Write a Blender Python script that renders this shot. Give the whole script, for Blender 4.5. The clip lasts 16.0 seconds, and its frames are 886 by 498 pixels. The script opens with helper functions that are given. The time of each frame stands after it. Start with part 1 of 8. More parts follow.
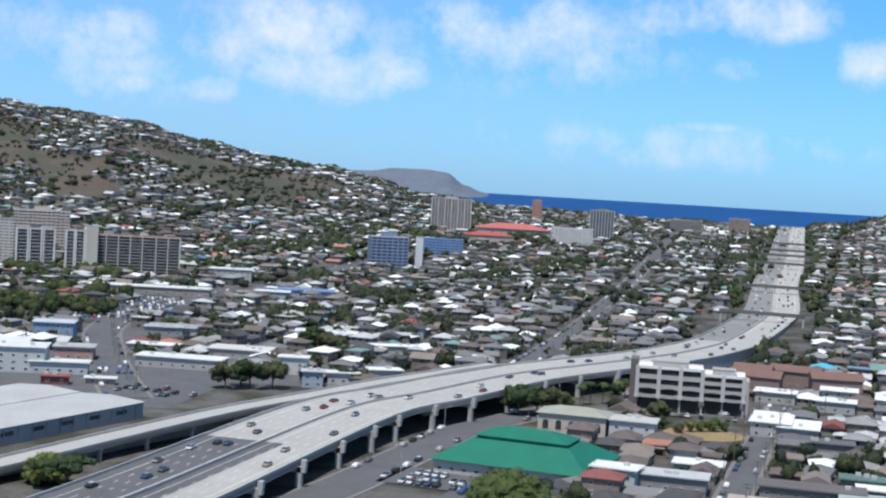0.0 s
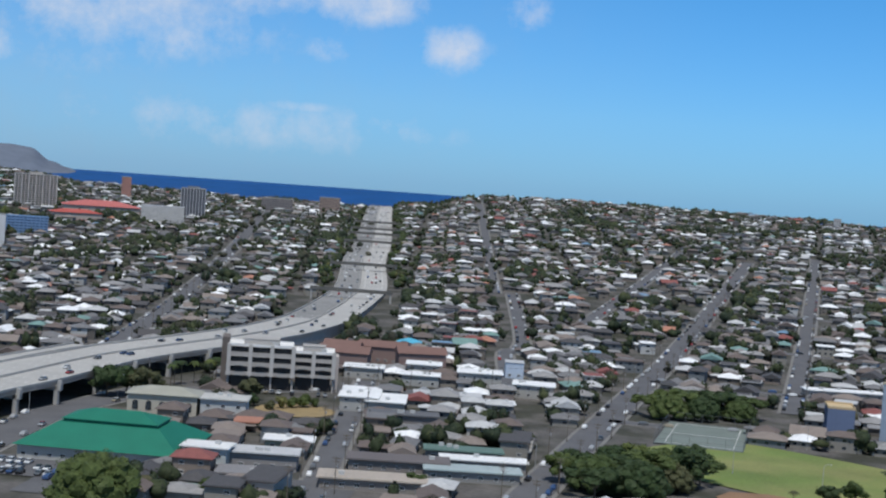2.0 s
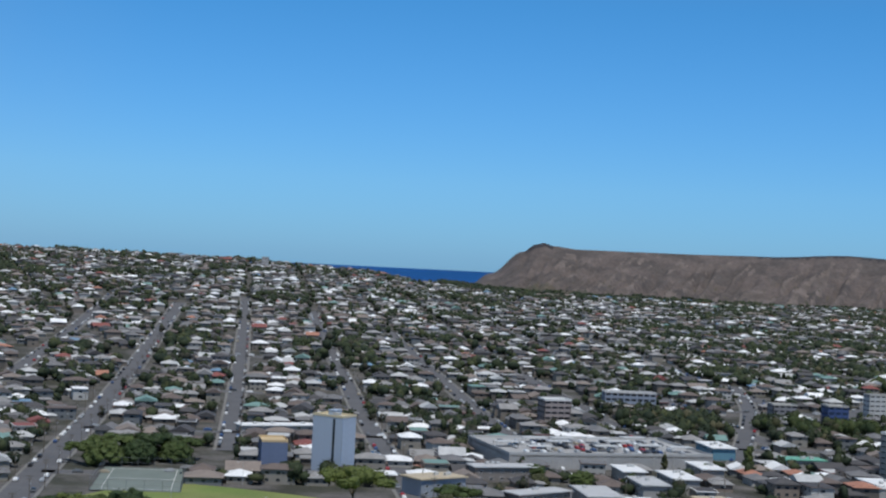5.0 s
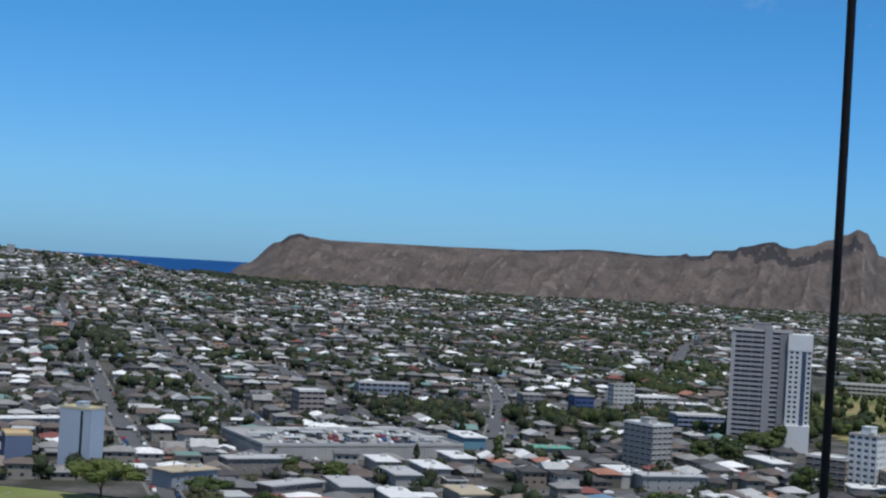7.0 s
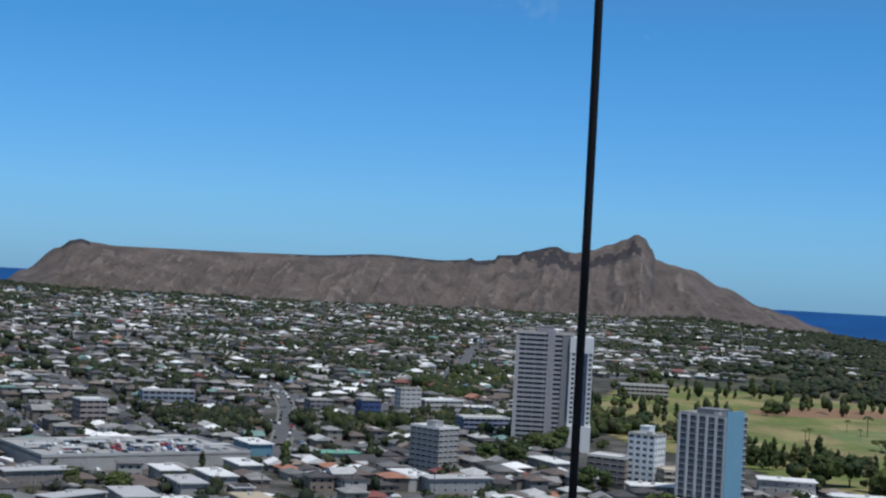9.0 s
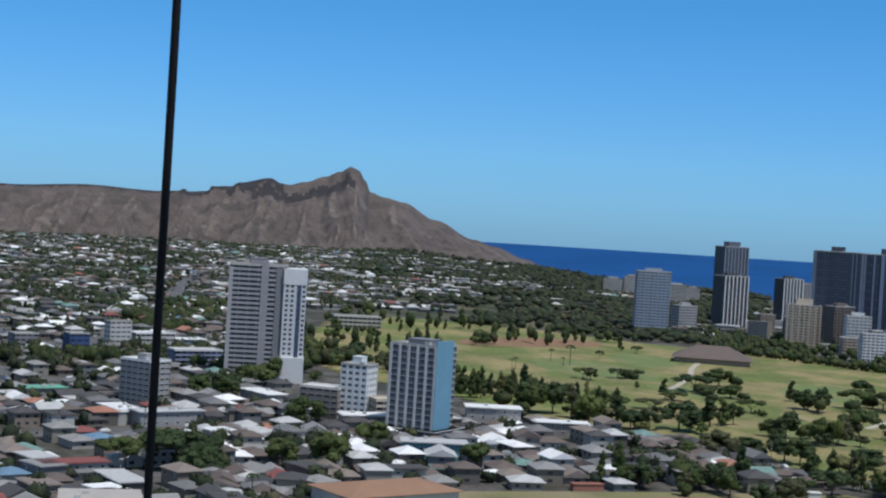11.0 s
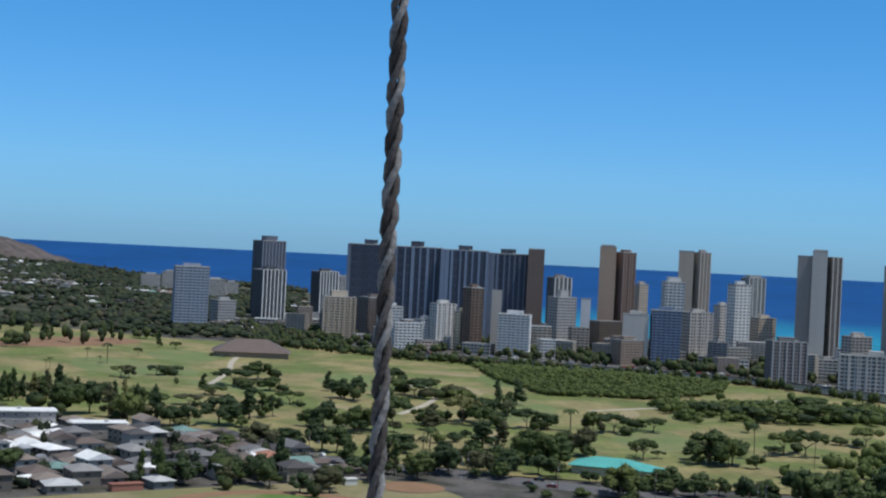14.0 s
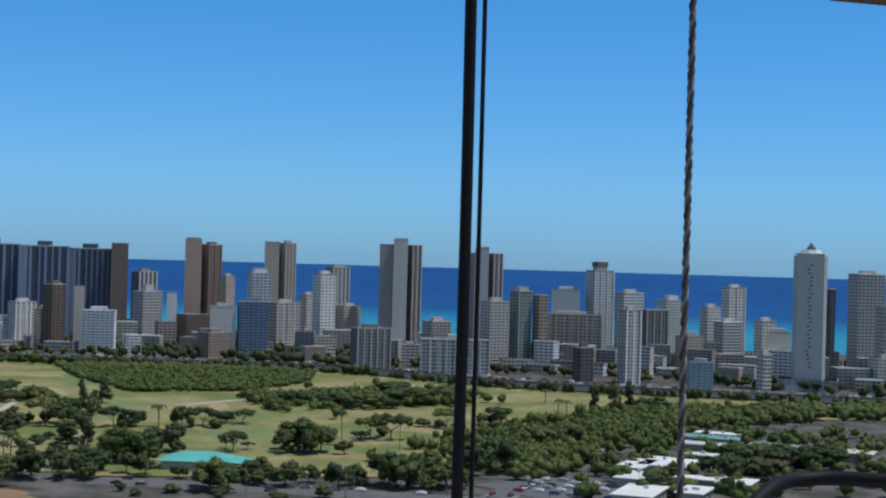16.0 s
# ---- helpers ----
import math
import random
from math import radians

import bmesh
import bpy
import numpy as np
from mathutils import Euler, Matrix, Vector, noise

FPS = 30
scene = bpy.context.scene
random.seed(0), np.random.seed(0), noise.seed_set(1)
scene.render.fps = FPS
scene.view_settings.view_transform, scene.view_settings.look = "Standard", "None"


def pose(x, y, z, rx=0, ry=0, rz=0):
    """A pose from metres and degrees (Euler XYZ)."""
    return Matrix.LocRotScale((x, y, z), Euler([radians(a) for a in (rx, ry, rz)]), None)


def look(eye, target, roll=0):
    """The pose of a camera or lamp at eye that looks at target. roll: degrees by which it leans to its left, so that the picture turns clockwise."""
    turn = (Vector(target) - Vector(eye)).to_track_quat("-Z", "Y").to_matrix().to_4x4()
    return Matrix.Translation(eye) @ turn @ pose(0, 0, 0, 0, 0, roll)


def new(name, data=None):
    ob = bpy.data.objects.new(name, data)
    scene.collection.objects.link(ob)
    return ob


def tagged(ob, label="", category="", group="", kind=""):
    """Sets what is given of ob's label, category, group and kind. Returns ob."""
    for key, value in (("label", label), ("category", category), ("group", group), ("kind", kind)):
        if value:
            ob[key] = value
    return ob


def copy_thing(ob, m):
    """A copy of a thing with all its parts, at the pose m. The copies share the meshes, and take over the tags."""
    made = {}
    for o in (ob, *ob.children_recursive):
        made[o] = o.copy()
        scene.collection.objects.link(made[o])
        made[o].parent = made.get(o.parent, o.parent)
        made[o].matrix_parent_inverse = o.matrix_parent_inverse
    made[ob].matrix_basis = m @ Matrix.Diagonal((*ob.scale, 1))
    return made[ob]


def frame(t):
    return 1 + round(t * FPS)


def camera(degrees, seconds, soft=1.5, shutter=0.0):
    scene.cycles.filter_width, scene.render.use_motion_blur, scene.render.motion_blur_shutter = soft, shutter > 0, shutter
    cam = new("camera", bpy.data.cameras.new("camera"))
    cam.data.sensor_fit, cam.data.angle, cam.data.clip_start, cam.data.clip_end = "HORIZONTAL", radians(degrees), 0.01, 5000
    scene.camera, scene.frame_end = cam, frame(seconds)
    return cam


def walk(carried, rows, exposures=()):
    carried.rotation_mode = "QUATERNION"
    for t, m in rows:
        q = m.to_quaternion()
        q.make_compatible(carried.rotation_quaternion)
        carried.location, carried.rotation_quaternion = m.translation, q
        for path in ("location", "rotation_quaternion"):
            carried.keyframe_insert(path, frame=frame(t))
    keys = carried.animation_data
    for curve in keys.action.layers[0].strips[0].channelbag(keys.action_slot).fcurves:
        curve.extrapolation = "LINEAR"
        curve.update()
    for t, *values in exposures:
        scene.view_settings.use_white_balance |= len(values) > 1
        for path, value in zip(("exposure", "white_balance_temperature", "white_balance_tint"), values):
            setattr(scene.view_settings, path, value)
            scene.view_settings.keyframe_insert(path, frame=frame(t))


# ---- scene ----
# camera: a phone turned by hand on a high balcony, swinging round from east to south-west
EYE = 95.0
cam = camera(33.0, 16.0, soft=2.25)
# seconds, metres to the side and ahead, then yaw, pitch and roll in degrees
ROWS = [
    (0.0, 0.000, 0.000, 0.00, -2.69, -3.34),
    (0.5, 0.029, -0.001, -4.72, -2.21, -3.99),
    (1.0, 0.060, -0.005, -9.90, -1.89, -4.39),
    (1.5, 0.082, -0.010, -13.59, -2.52, -4.49),
    (2.0, 0.094, -0.013, -15.56, -2.52, -4.08),
    (2.5, 0.109, -0.017, -18.07, -1.99, -3.18),
    (3.0, 0.134, -0.027, -22.52, -2.22, -3.64),
    (3.5, 0.154, -0.036, -26.16, -1.90, -3.48),
    (4.0, 0.177, -0.048, -30.29, -1.33, -3.55),
    (4.5, 0.194, -0.059, -33.62, -0.04, -3.02),
    (5.0, 0.211, -0.071, -37.16, 0.35, -2.83),
    (5.2, 0.216, -0.075, -38.15, 0.02, -2.84),
    (7.3, 0.260, -0.115, -47.90, 0.45, -3.29),
    (7.5, 0.263, -0.119, -48.67, 0.32, -3.24),
    (8.0, 0.265, -0.122, -49.30, 0.33, -3.54),
    (8.5, 0.274, -0.133, -51.66, 0.61, -3.30),
    (9.0, 0.285, -0.148, -54.67, 1.16, -3.16),
    (9.5, 0.293, -0.159, -56.98, 1.84, -3.37),
    (10.0, 0.307, -0.182, -61.30, 0.58, -2.18),
    (10.2, 0.312, -0.191, -63.00, 0.30, -2.65),
    (12.3, 0.518, -0.632, -68.59, -1.42, -2.88),
    (12.5, 0.521, -0.646, -70.95, -0.61, -2.35),
    (13.0, 0.516, -0.610, -77.86, -0.65, -1.12),
    (13.5, 0.527, -0.697, -78.96, -0.63, -3.07),
    (14.0, 0.540, -0.802, -83.16, -0.04, -2.86),
    (14.5, 0.550, -0.893, -87.58, 0.25, -1.97),
    (15.0, 0.515, -0.922, -91.75, 0.89, -2.16),
    (15.5, 0.550, -0.932, -94.20, -0.19, -1.91),
    (16.0, 0.545, -0.956, -98.93, 0.26, -1.62),
]
walk(cam, [(t, pose(x, y, EYE, 90 + pitch, roll, yaw)) for t, x, y, yaw, pitch, roll in ROWS],
     exposures=[(0.0, -0.04), (1.0, -0.25), (2.0, -0.46), (3.0, -0.48), (5.0, -0.54), (9.0, -0.54), (12.5, -0.40), (16.0, -0.45)])

# daylight: high sun, clear sky that deepens upwards, cumulus towards the hills
SUN_AZ, SUN_EL = radians(196), radians(67)
world = bpy.data.worlds.new("sky")
scene.world = world
world.use_nodes = True
wn, wl = world.node_tree.nodes, world.node_tree.links
wn.clear()


def w_math(op, a, b=None, clamp=False):
    q = wn.new("ShaderNodeMath")
    q.operation, q.use_clamp = op, clamp
    for i, v in enumerate((a, b)):
        if v is None:
            continue
        if isinstance(v, (int, float)):
            q.inputs[i].default_value = v
        else:
            wl.new(v, q.inputs[i])
    return q.outputs[0]


w_out = wn.new("ShaderNodeOutputWorld")
w_bg = wn.new("ShaderNodeBackground")
w_sky = wn.new("ShaderNodeTexSky")
w_sky.sky_type = "NISHITA"
w_sky.sun_disc = False
w_sky.sun_elevation, w_sky.sun_rotation = SUN_EL, SUN_AZ
w_sky.altitude, w_sky.air_density, w_sky.dust_density, w_sky.ozone_density = 100, 1.0, 0.2, 2.0
w_bg.inputs["Strength"].default_value = 0.10
w_co = wn.new("ShaderNodeTexCoord")
w_sep = wn.new("ShaderNodeSeparateXYZ")
wl.new(w_co.outputs["Generated"], w_sep.inputs[0])
# moist blue air low over the sea
w_ramp = wn.new("ShaderNodeValToRGB")
e = w_ramp.color_ramp.elements
e[0].position, e[0].color = 0.0, (0.40, 0.90, 1.86, 1)
e[1].position, e[1].color = 1.0, (0.95, 1.0, 1.0, 1)
for p, c in ((0.05, (0.455, 1.0, 1.80, 1)), (0.17, (0.345, 1.02, 1.67, 1)), (0.32, (0.72, 0.95, 1.15, 1))):
    q = e.new(p)
    q.color = c
wl.new(w_math("MAXIMUM", w_sep.outputs["Z"], 0.0), w_ramp.inputs[0])
w_tint = wn.new("ShaderNodeVectorMath")
w_tint.operation = "MULTIPLY"
wl.new(w_sky.outputs[0], w_tint.inputs[0])
wl.new(w_ramp.outputs[0], w_tint.inputs[1])
# clouds, by bearing and height in degrees
w_az = w_math("MULTIPLY", w_math("ARCTAN2", w_sep.outputs["X"], w_sep.outputs["Y"]), 57.2958)
w_el = w_math("MULTIPLY", w_math("ARCSINE", w_sep.outputs["Z"]), 57.2958)
w_noise = wn.new("ShaderNodeTexNoise")
w_noise.inputs["Scale"].default_value, w_noise.inputs["Detail"].default_value, w_noise.inputs["Roughness"].default_value = 30, 8, 0.66
wl.new(w_co.outputs["Generated"], w_noise.inputs["Vector"])
cloud_sum = None


def cloud(az, el, ra, re, k):
    """A soft cumulus patch."""
    global cloud_sum
    a = w_math("DIVIDE", w_math("SUBTRACT", w_az, az), ra * 1.45)
    b = w_math("DIVIDE", w_math("SUBTRACT", w_el, el), re * 1.55)
    d = w_math("ADD", w_math("MULTIPLY", a, a), w_math("MULTIPLY", b, b))
    f = w_math("MULTIPLY", w_math("SUBTRACT", 1.0, d, True), k)
    cloud_sum = f if cloud_sum is None else w_math("MAXIMUM", cloud_sum, f)


cloud(-12.7, 4.6, 1.9, 0.9, 1)
cloud(-11.8, 2.9, 0.8, 0.4, 0.9)
cloud(-9.1, 3.0, 1.3, 0.5, 0.75)
cloud(-5.8, 5.4, 2.4, 1.2, 1)
cloud(-6.5, 3.8, 1.3, 0.7, 1)
cloud(-4.0, 3.8, 2.8, 1.0, 0.85)
cloud(-1.7, 3.9, 1.2, 0.6, 0.95)
cloud(0.2, 5.9, 1.9, 1.0, 0.8)
cloud(4.0, 6.1, 1.6, 1.0, 0.85)
cloud(5.3, 4.7, 0.9, 0.8, 0.7)
cloud(7.8, 6.5, 1.3, 0.8, 0.75)
cloud(11.4, 6.7, 3.2, 0.9, 0.95)
cloud(10.9, 4.9, 0.9, 0.6, 0.7)
cloud(15.5, 5.1, 1.3, 0.8, 0.9)
cloud(10.1, 2.5, 1.1, 0.2, 0.6)
cloud(-15.5, 4.8, 1.7, 0.9, 0.5)
cloud(-13.6, 2.5, 0.6, 0.3, 0.55)
cloud(1.4, 3.8, 1.5, 0.7, 0.4)
cloud(7.8, 1.7, 6.4, 0.8, 0.58)
cloud(12.5, 1.9, 4.0, 0.5, 0.52)
cloud(-6.5, 4.6, 4.5, 1.6, 0.72)
cloud(3.0, 5.4, 6.0, 1.5, 0.66)
cloud(-12.5, 3.6, 3.5, 1.3, 0.66)
cloud(18.4, 6.8, 0.8, 0.7, 0.75)
cloud(9.8, 2.5, 1.1, 0.2, 0.6)
cloud(62.7, 9.7, 1.7, 0.6, 0.3)
cloud(57.3, 10.4, 1.3, 0.5, 0.3)
w_puff = w_math("MULTIPLY", w_math("SUBTRACT", w_math("ADD", cloud_sum, w_math("MULTIPLY", w_math("SUBTRACT", w_noise.outputs["Fac"], 0.5), 2.6)), 0.28), 0.95, True)
w_soft = w_math("MULTIPLY", w_math("MULTIPLY", w_puff, w_math("MINIMUM", w_math("MULTIPLY", cloud_sum, 1.5), 1.0)), 0.86)
w_mix = wn.new("ShaderNodeMix")
w_mix.data_type = "RGBA"
wl.new(w_soft, w_mix.inputs[0])
# thin moist veil where the clouds gather
w_veil = wn.new("ShaderNodeMix")
w_veil.data_type = "RGBA"
w_edge = w_math("MULTIPLY", w_math("SUBTRACT", 26.0, w_az), 0.03, True)
wl.new(w_math("MULTIPLY", w_math("MULTIPLY", w_edge, w_math("ADD", w_noise.outputs["Fac"], 0.2)), 0.5, True), w_veil.inputs[0])
wl.new(w_tint.outputs[0], w_veil.inputs[6])
w_veil.inputs[7].default_value = (4.3, 5.9, 7.9, 1)
wl.new(w_veil.outputs[2], w_mix.inputs[6])
w_mix.inputs[7].default_value = (8.6, 9.4, 11.0, 1)
wl.new(w_mix.outputs[2], w_bg.inputs["Color"])
wl.new(w_bg.outputs[0], w_out.inputs["Surface"])
sun = new("sun", bpy.data.lights.new("sun", "SUN"))
sun.data.energy, sun.data.angle, sun.data.color = 4.2, radians(0.5), (0.985, 0.972, 0.94)
sun.matrix_world = look((math.sin(SUN_AZ) * math.cos(SUN_EL) * 200, math.cos(SUN_AZ) * math.cos(SUN_EL) * 200, math.sin(SUN_EL) * 200), (0, 0, 0))
# ---- materials ----
def mat(name, col, rough=0.75, metal=0.0, var=0.18, scale=0.5, fine=6.0, bump=0.0, palette=None, island=False, spec=0.4, tint=None, tint_scale=0.05, stretch=1.0):
    """A surface with variation at two scales. palette: colours picked by object or by island."""
    m = bpy.data.materials.new(name)
    m.use_nodes = True
    n, l = m.node_tree.nodes, m.node_tree.links
    b = n["Principled BSDF"]
    b.inputs["Roughness"].default_value, b.inputs["Metallic"].default_value = rough, metal
    b.inputs["Specular IOR Level"].default_value = spec
    co = n.new("ShaderNodeTexCoord")
    big, small = n.new("ShaderNodeTexNoise"), n.new("ShaderNodeTexNoise")
    big.inputs["Scale"].default_value, small.inputs["Scale"].default_value = scale, fine
    big.inputs["Detail"].default_value, small.inputs["Detail"].default_value = 4, 3
    src_co = co.outputs["Object"]
    if stretch != 1.0:
        mp = n.new("ShaderNodeMapping")
        mp.inputs["Scale"].default_value = (1, 1, stretch)
        l.new(src_co, mp.inputs["Vector"])
        src_co = mp.outputs[0]
    for t in (big, small):
        l.new(src_co, t.inputs["Vector"])
    add = n.new("ShaderNodeMath")
    add.operation = "ADD"
    l.new(big.outputs["Fac"], add.inputs[0])
    l.new(small.outputs["Fac"], add.inputs[1])
    rng = n.new("ShaderNodeMapRange")
    rng.inputs["From Min"].default_value, rng.inputs["From Max"].default_value = 0.6, 1.4
    rng.inputs["To Min"].default_value, rng.inputs["To Max"].default_value = 1 - var, 1 + var
    l.new(add.outputs[0], rng.inputs["Value"])
    mul = n.new("ShaderNodeVectorMath")
    mul.operation = "SCALE"
    l.new(rng.outputs[0], mul.inputs["Scale"])
    if palette:
        ramp = n.new("ShaderNodeValToRGB")
        ramp.color_ramp.interpolation = "CONSTANT"
        e = ramp.color_ramp.elements
        total, at = sum(w for w, c in palette), 0.0
        for i, (w, c) in enumerate(palette):
            el = e[i] if i < 2 else e.new(min(at / total, 0.999))
            el.position, el.color = min(at / total, 0.999), (*c, 1)
            at += w
        if island:
            src = n.new("ShaderNodeNewGeometry")
            l.new(src.outputs["Random Per Island"], ramp.inputs[0])
        else:
            src = n.new("ShaderNodeObjectInfo")
            l.new(src.outputs["Random"], ramp.inputs[0])
        l.new(ramp.outputs[0], mul.inputs[0])
    elif tint:
        t3 = n.new("ShaderNodeTexNoise")
        t3.inputs["Scale"].default_value, t3.inputs["Detail"].default_value = tint_scale, 6
        l.new(src_co, t3.inputs["Vector"])
        r3 = n.new("ShaderNodeMapRange")
        r3.inputs["From Min"].default_value, r3.inputs["From Max"].default_value = 0.42, 0.58
        l.new(t3.outputs["Fac"], r3.inputs["Value"])
        mx = n.new("ShaderNodeMix")
        mx.data_type = "RGBA"
        mx.inputs[6].default_value, mx.inputs[7].default_value = (*col, 1), (*tint, 1)
        l.new(r3.outputs[0], mx.inputs[0])
        l.new(mx.outputs[2], mul.inputs[0])
    else:
        mul.inputs[0].default_value = col
    l.new(mul.outputs[0], b.inputs["Base Color"])
    if bump:
        bp = n.new("ShaderNodeBump")
        bp.inputs["Strength"].default_value, bp.inputs["Distance"].default_value = 0.6, bump
        l.new(small.outputs["Fac"], bp.inputs["Height"])
        l.new(bp.outputs[0], b.inputs["Normal"])
    return m


ROOFS = [(16, (0.175, 0.172, 0.174)), (20, (0.080, 0.076, 0.078)), (12, (0.28, 0.272, 0.266)), (17, (0.145, 0.115, 0.102)), (10, (0.235, 0.195, 0.17)),
         (11.5, (0.49, 0.49, 0.485)), (11, (0.82, 0.82, 0.815)), (2.2, (0.24, 0.085, 0.075)), (0.9, (0.40, 0.19, 0.13)), (2.2, (0.17, 0.28, 0.255)), (1.0, (0.15, 0.25, 0.36))]
# the 0.66 factor darkens wall paint for the shade below the eaves
WALLS = [(w, tuple(0.66 * q for q in c)) for w, c in [(10, (0.42, 0.39, 0.34)), (6, (0.60, 0.59, 0.56)), (8, (0.30, 0.26, 0.22)), (5, (0.26, 0.28, 0.29)), (4, (0.38, 0.31, 0.26)), (4, (0.20, 0.18, 0.16)), (2, (0.74, 0.73, 0.70))]]
LEAVES = [(10, (0.033, 0.046, 0.022)), (11, (0.023, 0.035, 0.020)), (7, (0.043, 0.056, 0.026)), (2.5, (0.062, 0.074, 0.032)), (4, (0.044, 0.045, 0.032)), (0.8, (0.085, 0.082, 0.045))]
CARS = [(10, (0.75, 0.75, 0.74)), (8, (0.02, 0.02, 0.022)), (7, (0.35, 0.36, 0.37)), (5, (0.12, 0.125, 0.13)), (2, (0.30, 0.03, 0.03)), (3, (0.04, 0.08, 0.18)), (2, (0.35, 0.30, 0.22))]
M_GROUND = mat("town_ground", (0.115, 0.106, 0.098), 0.95, var=0.4, scale=0.06, fine=0.6, tint=(0.050, 0.050, 0.036), tint_scale=0.045)
M_DRY = mat("dry_slope", (0.108, 0.086, 0.064), 0.95, var=0.34, scale=0.01, fine=0.12, tint=(0.070, 0.070, 0.048), tint_scale=0.009)
M_ROOF = mat("roofing", (0.2, 0.2, 0.2), 0.8, var=0.22, scale=0.5, fine=5, palette=[(w * (0.5 if c[2] > 0.45 else 1), c) for w, c in ROOFS])
M_ROOF_FAR = mat("far_roofing", (0.2, 0.2, 0.2), 0.8, var=0.22, scale=0.3, fine=2, palette=ROOFS, island=True)
M_WALL = mat("house_walls", (0.5, 0.5, 0.45), 0.85, var=0.12, scale=0.4, fine=4, palette=WALLS)
M_WALL_FAR = mat("far_walls", (0.5, 0.5, 0.45), 0.85, var=0.12, scale=0.3, fine=3, palette=WALLS, island=True)
M_LEAF = mat("leaves", (0.05, 0.08, 0.03), 0.65, var=0.5, scale=0.35, fine=2.2, palette=[(w, (c[0] * 1.58, c[1] * 1.62, c[2] * 1.05)) for w, c in LEAVES], spec=0.2)
M_LEAF_FAR = mat("far_leaves", (0.05, 0.08, 0.03), 0.7, var=0.45, scale=0.12, fine=1.2, palette=[(w, (c[0] * 1.0, c[1] * 0.97, c[2] * 0.95)) for w, c in LEAVES], island=True, spec=0.2)
M_LEAF_COURSE = mat("course_leaves", (0.05, 0.08, 0.03), 0.7, var=0.45, scale=0.12, fine=1.2, palette=[(w, (c[0] * 1.12, c[1] * 1.14, c[2] * 0.75)) for w, c in LEAVES], island=True, spec=0.2)
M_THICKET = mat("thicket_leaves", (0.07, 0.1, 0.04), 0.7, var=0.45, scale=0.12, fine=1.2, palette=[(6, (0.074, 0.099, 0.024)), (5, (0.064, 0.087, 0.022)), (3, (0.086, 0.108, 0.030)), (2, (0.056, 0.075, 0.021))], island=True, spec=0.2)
M_HILL = mat("hill_scrub", (0.07, 0.08, 0.04), 0.8, var=0.4, scale=0.1, fine=1.0, palette=[(6, (0.058, 0.061, 0.041)), (5, (0.044, 0.051, 0.034)), (3, (0.072, 0.070, 0.048)), (2, (0.034, 0.042, 0.028))], island=True, spec=0.15)
M_BARK = mat("bark", (0.12, 0.095, 0.07), 0.9, var=0.3, scale=2, fine=14, bump=0.02)
M_GLASS = mat("window_glass", (0.035, 0.045, 0.055), 0.12, var=0.3, scale=0.15, fine=0.5, spec=0.7)
M_ASPHALT = mat("asphalt", (0.118, 0.117, 0.122), 0.9, var=0.22, scale=0.08, fine=1.5)
M_ROAD = mat("freeway_concrete", (0.42, 0.405, 0.38), 0.85, var=0.14, scale=0.06, fine=0.9)
M_CONC = mat("concrete", (0.44, 0.425, 0.40), 0.85, var=0.16, scale=0.2, fine=2)
M_WHITE = mat("white_paint", (0.74, 0.73, 0.71), 0.7, var=0.08, scale=0.3, fine=2)
M_LINE = mat("road_paint", (0.75, 0.74, 0.70), 0.7, var=0.15, scale=1, fine=5)
M_GRASS = mat("golf_grass", (0.140, 0.172, 0.046), 0.9, var=0.36, scale=0.03, fine=0.25, tint=(0.275, 0.230, 0.102), tint_scale=0.02)
M_LAWN = mat("park_grass", (0.150, 0.205, 0.052), 0.9, var=0.22, scale=0.05, fine=0.8, tint=(0.22, 0.23, 0.08), tint_scale=0.02)
M_GREEN = mat("mown_green", (0.150, 0.200, 0.066), 0.9, var=0.2, scale=0.05, fine=0.6, tint=(0.20, 0.205, 0.085), tint_scale=0.03)
M_DIRT = mat("infield_dirt", (0.26, 0.155, 0.09), 0.95, var=0.2, scale=0.1, fine=1.5)
M_WATER = mat("canal_water", (0.045, 0.06, 0.055), 0.5, var=0.2, scale=0.03, fine=0.3, spec=0.15)
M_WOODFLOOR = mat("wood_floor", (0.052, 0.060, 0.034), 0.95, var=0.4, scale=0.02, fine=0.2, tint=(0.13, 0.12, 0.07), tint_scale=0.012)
M_CRATER = mat("crater_rock", (0.122, 0.098, 0.089), 0.95, var=0.36, scale=0.02, fine=0.13, tint=(0.088, 0.074, 0.068), tint_scale=0.014, stretch=0.75)
M_TUFF = mat("pale_tuff", (0.165, 0.134, 0.118), 0.95, var=0.34, scale=0.03, fine=0.16, tint=(0.118, 0.096, 0.085), tint_scale=0.02)
M_SCRUB = mat("dry_scrub", (0.070, 0.068, 0.048), 0.95, var=0.4, scale=0.03, fine=0.2, tint=(0.10, 0.082, 0.062), tint_scale=0.02)
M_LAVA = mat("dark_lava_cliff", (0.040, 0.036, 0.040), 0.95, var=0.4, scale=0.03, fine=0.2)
M_DARK = mat("dark_metal", (0.02, 0.02, 0.022), 0.5, var=0.2, scale=2, fine=20)
M_CAR = mat("car_paint", (0.5, 0.5, 0.5), 0.25, var=0.04, scale=0.5, fine=3, palette=CARS, spec=0.6)
M_CAR_FAR = mat("far_car_paint", (0.5, 0.5, 0.5), 0.3, var=0.04, scale=0.5, fine=3, palette=CARS, island=True, spec=0.6)
M_RUBBER = mat("rubber", (0.02, 0.02, 0.02), 0.85, var=0.2, scale=3, fine=20)
M_POLE = mat("weathered_pole", (0.16, 0.13, 0.10), 0.9, var=0.25, scale=1, fine=8)


